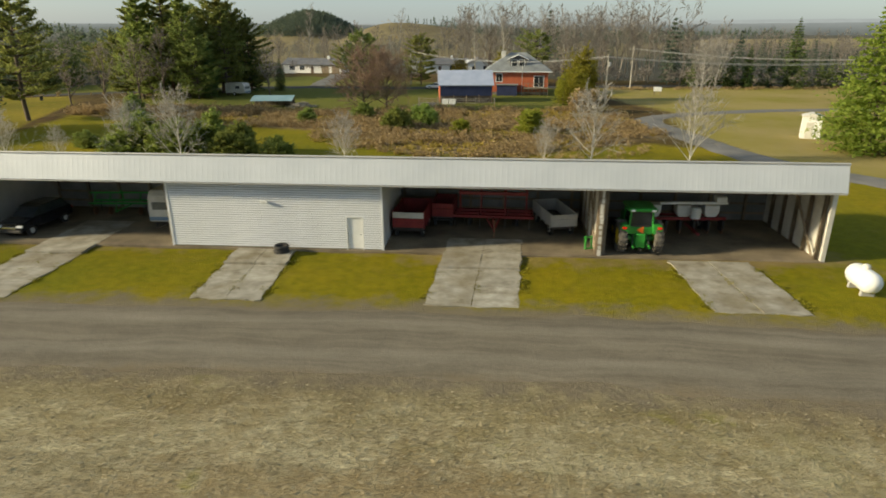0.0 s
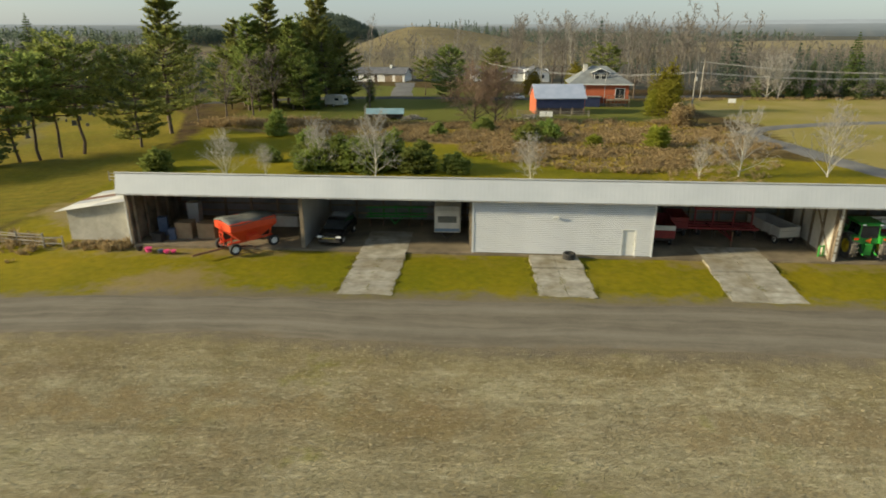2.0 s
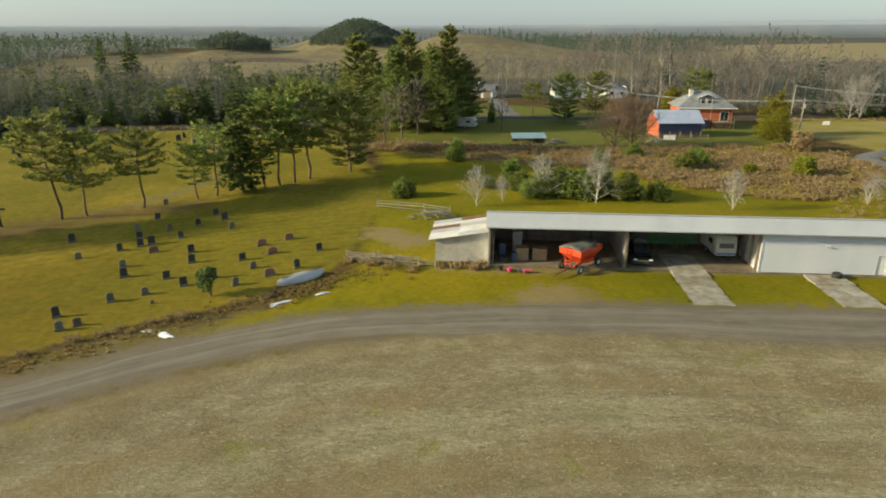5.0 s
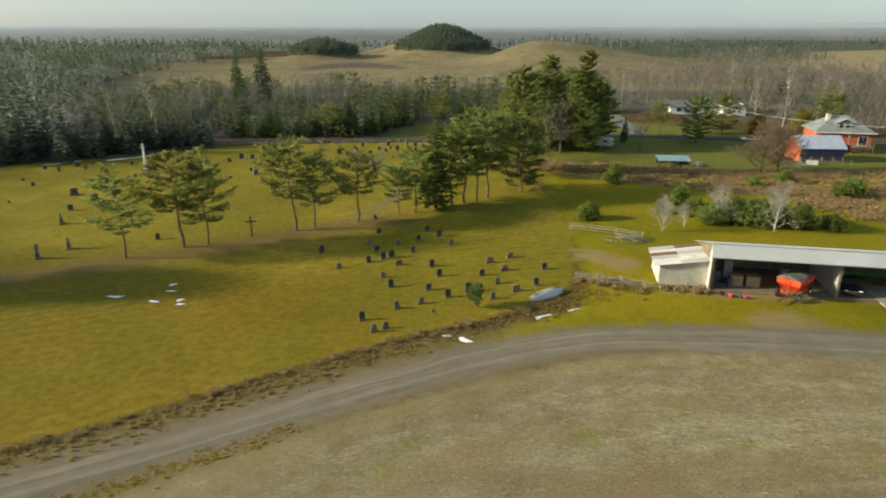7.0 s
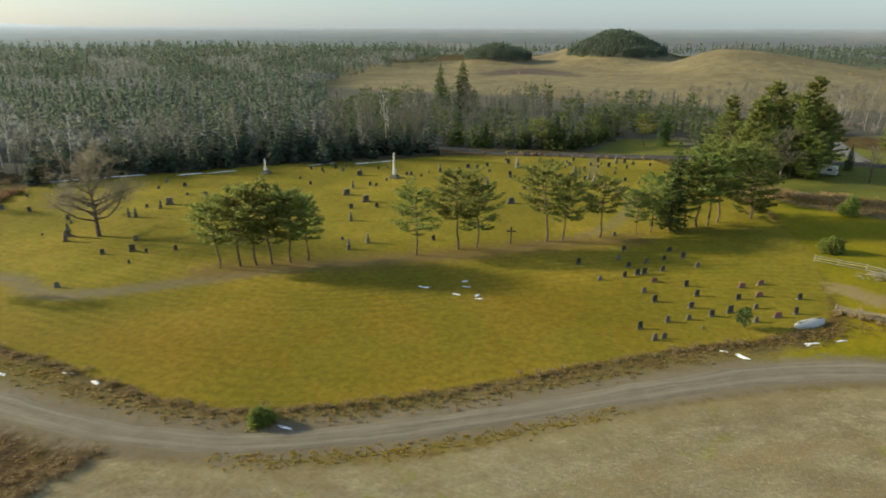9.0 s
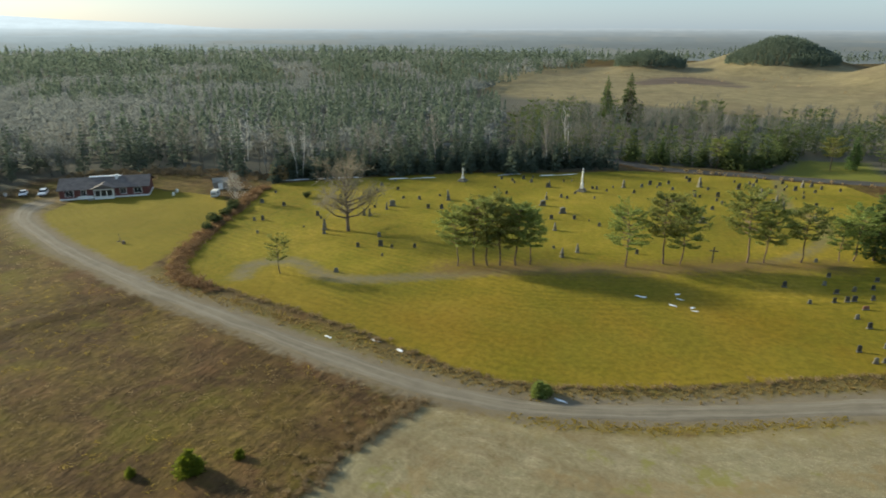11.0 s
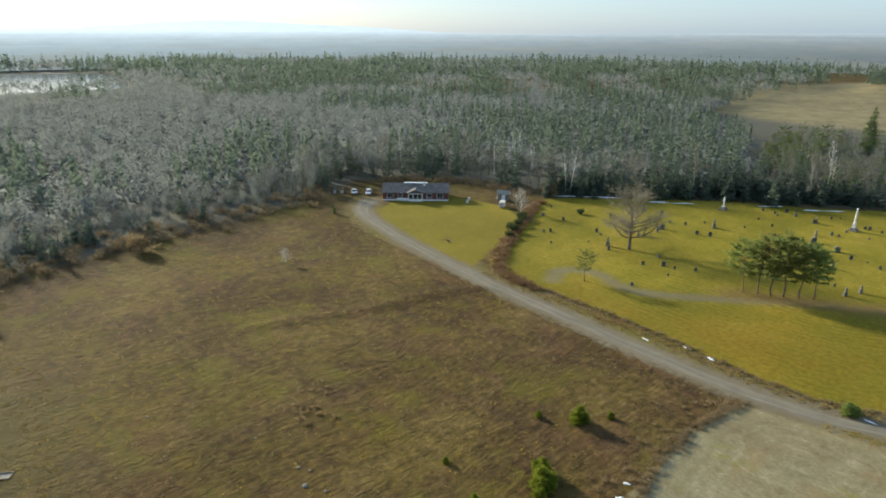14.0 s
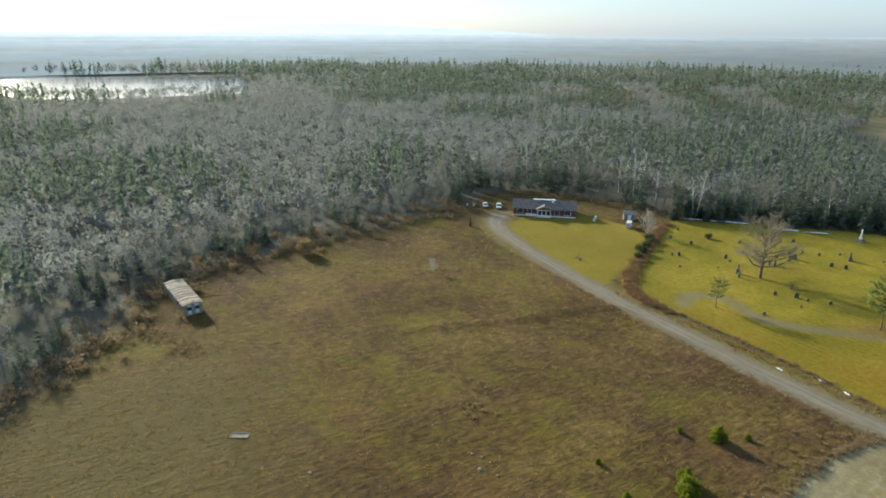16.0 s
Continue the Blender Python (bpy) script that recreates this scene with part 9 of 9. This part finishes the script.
# utility poles and their wires


def pole(x, y, h):
    t = thing("utility_pole", on_ground(x, y, 10), "weathered wooden utility pole carrying wires", "pole", "utility poles")
    part("shaft", rod((0, 0, -0.3), (0, 0, h), 0.17, 0.12, 10), M_POLEWOOD, t)
    part("crossarm", box(-0.9, 0.9, -0.06, 0.06, h - 0.7, h - 0.58, 0.01), M_GREYWOOD, t)
    for s in (-0.8, 0.8):
        part("insulator", spun([(0.05, 0), (0.06, 0.08), (0.02, 0.12)], 8), M_OLDWHITE, t).location = (s, 0, h - 0.58)
    return Vector((x, y, ground_z(x, y) + h - 0.5))


P = [pole(30.3, 118.0, 8.8), pole(43.0, 146.0, 9.5), pole(100.0, 122.0, 9.0), pole(-8.0, 160.0, 8.5)]
part("transformer", spun([(0.22, 0), (0.25, 0.1), (0.25, 0.7), (0.2, 0.8)], 12), M_GALV_DULL, bpy.data.objects["utility_pole"]).location = (0.3, 0, 6.6)
for a, c in ((0, 2), (0, 3), (1, 2)):
    for off in (-0.6, 0.6):
        b = bmesh.new()
        prev = None
        for k in range(13):
            u = k / 12
            p = P[a].lerp(P[c], u) + Vector((0, 0.4 * off, -1.6 * 4 * u * (1 - u) + 0.15 * off))
            if prev is not None:
                rod(prev, p, 0.04, n=4, bm=b)
            prev = p
        tagged(part("wire", b, M_WIRE), "thin pale overhead wire between poles", "wire", "overhead wires")
t = thing("notice_board", on_ground(45, 133, -10), "small plain white notice board on posts", "sign")
part("board", box(-0.8, 0.8, -0.03, 0.03, 0.8, 1.7, 0.01), M_WHITE, t)
for x in (-0.6, 0.6):
    part("post", box(x - 0.05, x + 0.05, 0.035, 0.12, -0.2, 1.6), M_WOOD, t)

# red ranch house at the end of the lane
h = thing("red_ranch_house", on_ground(-257.0, 21.5, 49.0), "long dark red bungalow with white trim and grey roof", "house")
gable_walls(h, -11, 11, 0, 9, 3.0, 2.1, M_REDSIDING)
gable_roof(h, -11, 11, 0, 9, 3.05, 2.1, M_DARKSHINGLE, 0.5)
part("foundation", box(-11.05, 11.05, -0.06, 9.05, -0.4, 0.45), M_WHITE, h, "white foundation skirt")
for x, w in ((-8.6, 1.9), (-5.2, 1.2), (4.6, 1.4), (8.3, 1.9)):
    window(h, x, 1.0, w, 1.5, 0, 1)
bay = part("bay", prism([(-2.4, -0.3), (2.4, -0.3), (2.4, 3.0), (-2.4, 3.0)], -1.2, 0.05, bevel=0.05), M_WHITE, h, "white bay window")
for x in (-1.5, 0.0, 1.5):
    part("bay_pane", box(x - 0.62, x + 0.62, -1.24, -1.19, 0.9, 2.5), M_GLASS_DARK, bay)
b = bmesh.new()
v = [b.verts.new(p) for p in ((-3.0, -1.7, 2.9), (3.0, -1.7, 2.9), (0, -1.7, 4.2), (-3.0, 3.0, 2.9), (3.0, 3.0, 2.9), (0, 3.6, 4.2))]
for f in ((0, 1, 2), (0, 2, 5, 3), (1, 4, 5, 2), (0, 3, 4, 1), (3, 5, 4)):
    b.faces.new([v[k] for k in f])
bmesh.ops.recalc_face_normals(b, faces=b.faces[:])
part("bay_gable", b, M_DARKSHINGLE, h)
part("snow_on_roof", box(-4.2, 4.0, 4.2, 5.0, 5.02, 5.24, 0.05), M_SNOW, h, "strip of old snow along the ridge").rotation_euler = (0, 0, 0)
part("chimney", box(2.6, 3.3, 3.0, 3.7, 4.0, 5.7, 0.02), M_WHITE, h)
part("front_step", box(-3.9, -2.7, -1.6, -0.07, -0.3, 0.4, 0.02), M_CONCRETE, h)
part("balustrade", box(-6.5, -2.6, -1.3, -1.22, 0.4, 1.2, 0.01), M_WHITE, h)
# yard things by the red house
camper(on_ground(-231.5, 37.0, 35), "small white travel trailer parked at the lawn's edge").scale = (0.8, 0.7, 0.8)
t = thing("garden_shed", on_ground(-238.5, 45.0, 48), "small wooden garden shed with a white door frame", "shed")
gable_walls(t, -2, 2, 0, 3, 2.2, 0.9, M_GREYWOOD)
gable_roof(t, -2, 2, 0, 3, 2.25, 0.9, M_GREYWOOD, 0.2)
part("door", box(-0.6, 0.6, -0.05, 0.01, 0, 1.9, 0.01), M_WHITE, t)
for k, (x, y) in enumerate([(-283.0, 5.5), (-281.5, 7.5), (-243.5, 33.0), (-246.0, 36.0)]):
    t = thing("plastic_barrel", on_ground(x, y, 0), "white plastic barrel standing in the yard", "barrel", "yard barrels")
    part("drum", spun([(0.3, -0.05), (0.36, 0.1), (0.36, 0.85), (0.28, 0.95), (0.03, 0.96)], 14), M_WHITE, t)
    part("lid", spun([(0.3, 0.95), (0.3, 1.0), (0.02, 1.0)], 14), M_OLDWHITE, t)
t = thing("fallen_tree_stump", on_ground(-216.4, 1.5, 20), "dark stump with a dead branch on the lawn", "stump")
part("stump", rod((0, 0, -0.1), (0.1, 0, 0.7), 0.4, 0.3, 9), M_BARK, t)
part("branch", rod((0, 0, 0.4), (-2.2, 0.5, 0.3), 0.12, 0.05, 6), M_BARK, t)
part("spike", rod((-0.8, 0.1, 0.3), (-0.9, 0.2, 2.2), 0.07, 0.03, 6), M_BARK, t)
# abandoned mobile home by the woods
t = thing("mobile_home", on_ground(-233.6, -102.0, 6), "abandoned white mobile home with a peeling board roof", "trailer")
part("body", box(-17, 0, -2.1, 2.1, 0.3, 2.75, 0.04), M_GREYWOOD, t)
for k in range(5):
    part("end_panel", box(0.004, 0.03 + 0.006 * (k % 2), -2.05 + 0.82 * k, -1.24 + 0.82 * k, 0.35, 2.7, 0.005), (M_PALESTONE, M_OLDWHITE)[k % 2], t)
part("skirt", box(-16.9, -0.1, -2.0, 2.0, -0.3, 0.3), M_GREYWOOD, t)
rr = random.Random(4)
for k in range(22):
    x0 = -17.2 + 17.4 * k / 22
    z = 2.78 + rr.uniform(0, 0.05)
    b = bmesh.new()
    for y, dz in ((-2.35, -0.12), (0, 0.25), (2.35, -0.12)):
        for x in (x0, x0 + 0.74):
            b.verts.new((x, y, z + dz))
    b.verts.ensure_lookup_table()
    for i in (0, 2):
        b.faces.new((b.verts[i], b.verts[i + 1], b.verts[i + 3], b.verts[i + 2]))
    got = bmesh.ops.extrude_face_region(b, geom=b.faces[:])
    bmesh.ops.translate(b, verts=[q for q in got["geom"] if isinstance(q, bmesh.types.BMVert)], vec=(0, 0, -0.08))
    bmesh.ops.recalc_face_normals(b, faces=b.faces[:])
    part("roof_board", b, (M_GREYWOOD, M_BARK, M_WOOD)[rr.randrange(3)], t)
for y in (-0.9, 0.9):
    part("end_window", box(0.0, 0.05, y - 0.5, y + 0.5, 1.3, 2.1, 0.01), M_GLASS_DARK, t)
part("end_trim", box(0.0, 0.06, -0.12, 0.12, 0.5, 2.6), M_BLUEGREY, t)
part("side_window", box(-6.0, -4.8, -2.14, -2.08, 1.3, 2.1, 0.01), M_GLASS_DARK, t)
part("side_door", box(-9.6, -8.7, -2.14, -2.08, 0.4, 2.4, 0.01), M_GREYWOOD, t)

t = thing("stone_trough", on_ground(-181.6, -104.0, 60), "weathered grey stone trough in the pasture", "trough")
part("basin", box(-1.35, 1.35, -0.62, 0.62, -0.25, 0.02, 0.03), M_PALESTONE, t)
for y in (-0.66, 0.66):
    part("long_side", box(-1.45, 1.45, y - 0.09, y + 0.09, -0.25, 0.17, 0.04), M_EARTH, t)
for x in (-1.42, 1.42):
    part("short_side", box(x - 0.09, x + 0.09, -0.56, 0.56, -0.25, 0.15, 0.04), M_EARTH, t)


def field_stone(x, y, r, seed):
    """A low pale boulder, broken and rounded."""
    q = random.Random(seed)
    b = bmesh.new()
    bmesh.ops.create_icosphere(b, subdivisions=2, radius=r)
    for v in b.verts:
        v.co *= 1 + 0.22 * noise.noise(v.co * 1.7 / r + Vector((seed, 0, 0)))
        v.co.z *= 0.55
    ob = part("field_stone", b, M_PALESTONE)
    ob.matrix_world = Matrix.Translation((x, y, ground_z(x, y) + r * 0.15)) @ Matrix.Rotation(q.uniform(0, 6), 4, "Z")
    tagged(ob, "pale weathered field stone half sunk in grass", "stone", "field stones")


for k, (x, y, r) in enumerate([(-158.6, -73.9, 0.26), (-155.0, -74.9, 0.34), (-157.2, -73.0, 0.16), (-167.1, -97.2, 0.3), (-183.2, -85.6, 0.18), (-168.2, -75.5, 0.2), (-152.5, -73.4, 0.2)]):
    field_stone(x, y, r, k)

# ---- shrubs and small trees ----
rng = np.random.default_rng(77)
place(bushes[0], [(-116.7, -5.0, 0.75)], rng)


def joined_bush(seed, w, h, n):
    """Low spires with a loose leafy skirt grown into them."""
    a, b = juniper(seed, w, h, n), bush_form(seed + 1, w * 1.15, h * 0.7, 700, 0.11, 9)
    return joined(a[0], b[0]), joined(a[1], b[1])


yb = [tree_thing("yellow_green_bush", joined_bush(sd, w, h, n), M_BARK, M_YELLOWGREEN, "ragged yellow-green bush in the brown pasture", "bush", "pasture bushes") for sd, w, h, n in ((201, 2.2, 2.9, 6), (205, 3.0, 3.6, 8))]
place(yb[0], [(-141.4, -37.7, 1.0), (-139.2, -60.6, 0.5), (-139.0, -33.3, 0.42), (-146.1, -41.3, 0.4), (-147.0, -58.5, 0.35)], rng)
place(yb[1], [(-135.6, -52.2, 0.95), (-137.4, -50.4, 0.7), (-134.4, -54.2, 0.55)], rng)
greyb = tree_thing("grey_green_shrub", bush_form(202, 2.0, 3.0, 800, 0.11, 10), M_BARK, M_SPRUCE, "thin grey-green shrub at the lawn's edge", "bush")
place(greyb, [(-70.2, 32.6, 1.1)], rng)
dark = tree_thing("dark_evergreen_shrub", bush_form(203, 5.0, 4.2, 3400, 0.13, 18), M_BARK, M_THICKET, "dark evergreen thicket beside the hedge", "bush")
place(dark, [(-208.5, 17.0, 0.5), (-211.5, 21.5, 0.7), (-214.5, 27.0, 0.55), (-217.0, 31.0, 0.5), (-219.0, 33.0, 0.6), (-211.0, 51.5, 0.45)], rng)
rb = tree_thing("tawny_bush", bush_form(204, 4.0, 4.0, 1500, 0.16, 12), M_BARK, M_RUSSET, "tawny leafless bush at the woods' edge", "bush")
place(rb, [(-261.0, -65.5, 1.2), (-232.0, 62.0, 1.3), (24.0, 104.0, 1.0), (22.0, 101.0, 0.8)], rng)
place(birch[0], [(-224.4, 38.5, 1.1), (61.0, 150.0, 1.5), (-230.0, -40.0, 0.55)], rng)
place(birch[1], [(64.5, 151.0, 1.6)], rng)
aspen = tree_thing("tall_aspen_tree", bare_tree(140, 19, 16, 6, 5, 0.35, 0.28, 1.3, 0.2, 6, 1.0, 0.4), M_ASPEN, M_TWIG, "tall leafless aspen with a pale trunk", "tree", "tall aspens")
place(aspen, [(-170.0, 120.0, 0.95), (-200.0, 100.0, 1.0), (-45, 218, 1.1), (-15, 222, 1.1), (24, 224, 1.15), (14, 220, 1.2), (34, 216, 1.1), (9, 176, 0.95), (16, 172, 1.05), (25, 170, 0.9), (33, 175, 1.0)], rng)
thicket = tree_thing("grey_bare_tree", bare_tree(145, 12, 18, 7, 6, 0.2, 0.42, 0.9, 0.2, 5, 1.3, 0.4), M_BARK, M_TWIG, "leafless grey tree beside the spruces", "tree", "bare trees")
place(thicket, [(-55.0, 125.0, 1.15), (-62.0, 116.0, 1.0), (-66.0, 112.0, 0.9), (-58.5, 122.0, 1.1), (-35.0, 128.0, 0.8), (12.0, 160.0, 1.2), (28.0, 150.0, 1.1), (12.5, 180.0, 1.25), (28.0, 181.0, 1.3), (42.0, 168.0, 1.0)], rng)
place(spruces[0], [(-260.6, -7.9, 0.26), (85.0, 156.0, 1.15), (68.0, 152.0, 0.6), (72.0, 151.0, 0.7), (-118, 160, 0.8)], rng)
place(spruces[1], [(-36.5, 143.0, 0.5), (78.0, 152.0, 0.5), (104.0, 150.0, 0.8), (-140, 150, 0.7), (-84, 172, 0.9)], rng)
place(pines[1], [(22.5, 158.0, 1.35), (-90.0, 168.0, 1.1), (-122.0, 152.0, 1.0), (-24.0, 158.0, 1.0)], rng)
place(domed, [(-17.5, 143.0, 0.72), (-5.5, 160.0, 0.72)], rng)
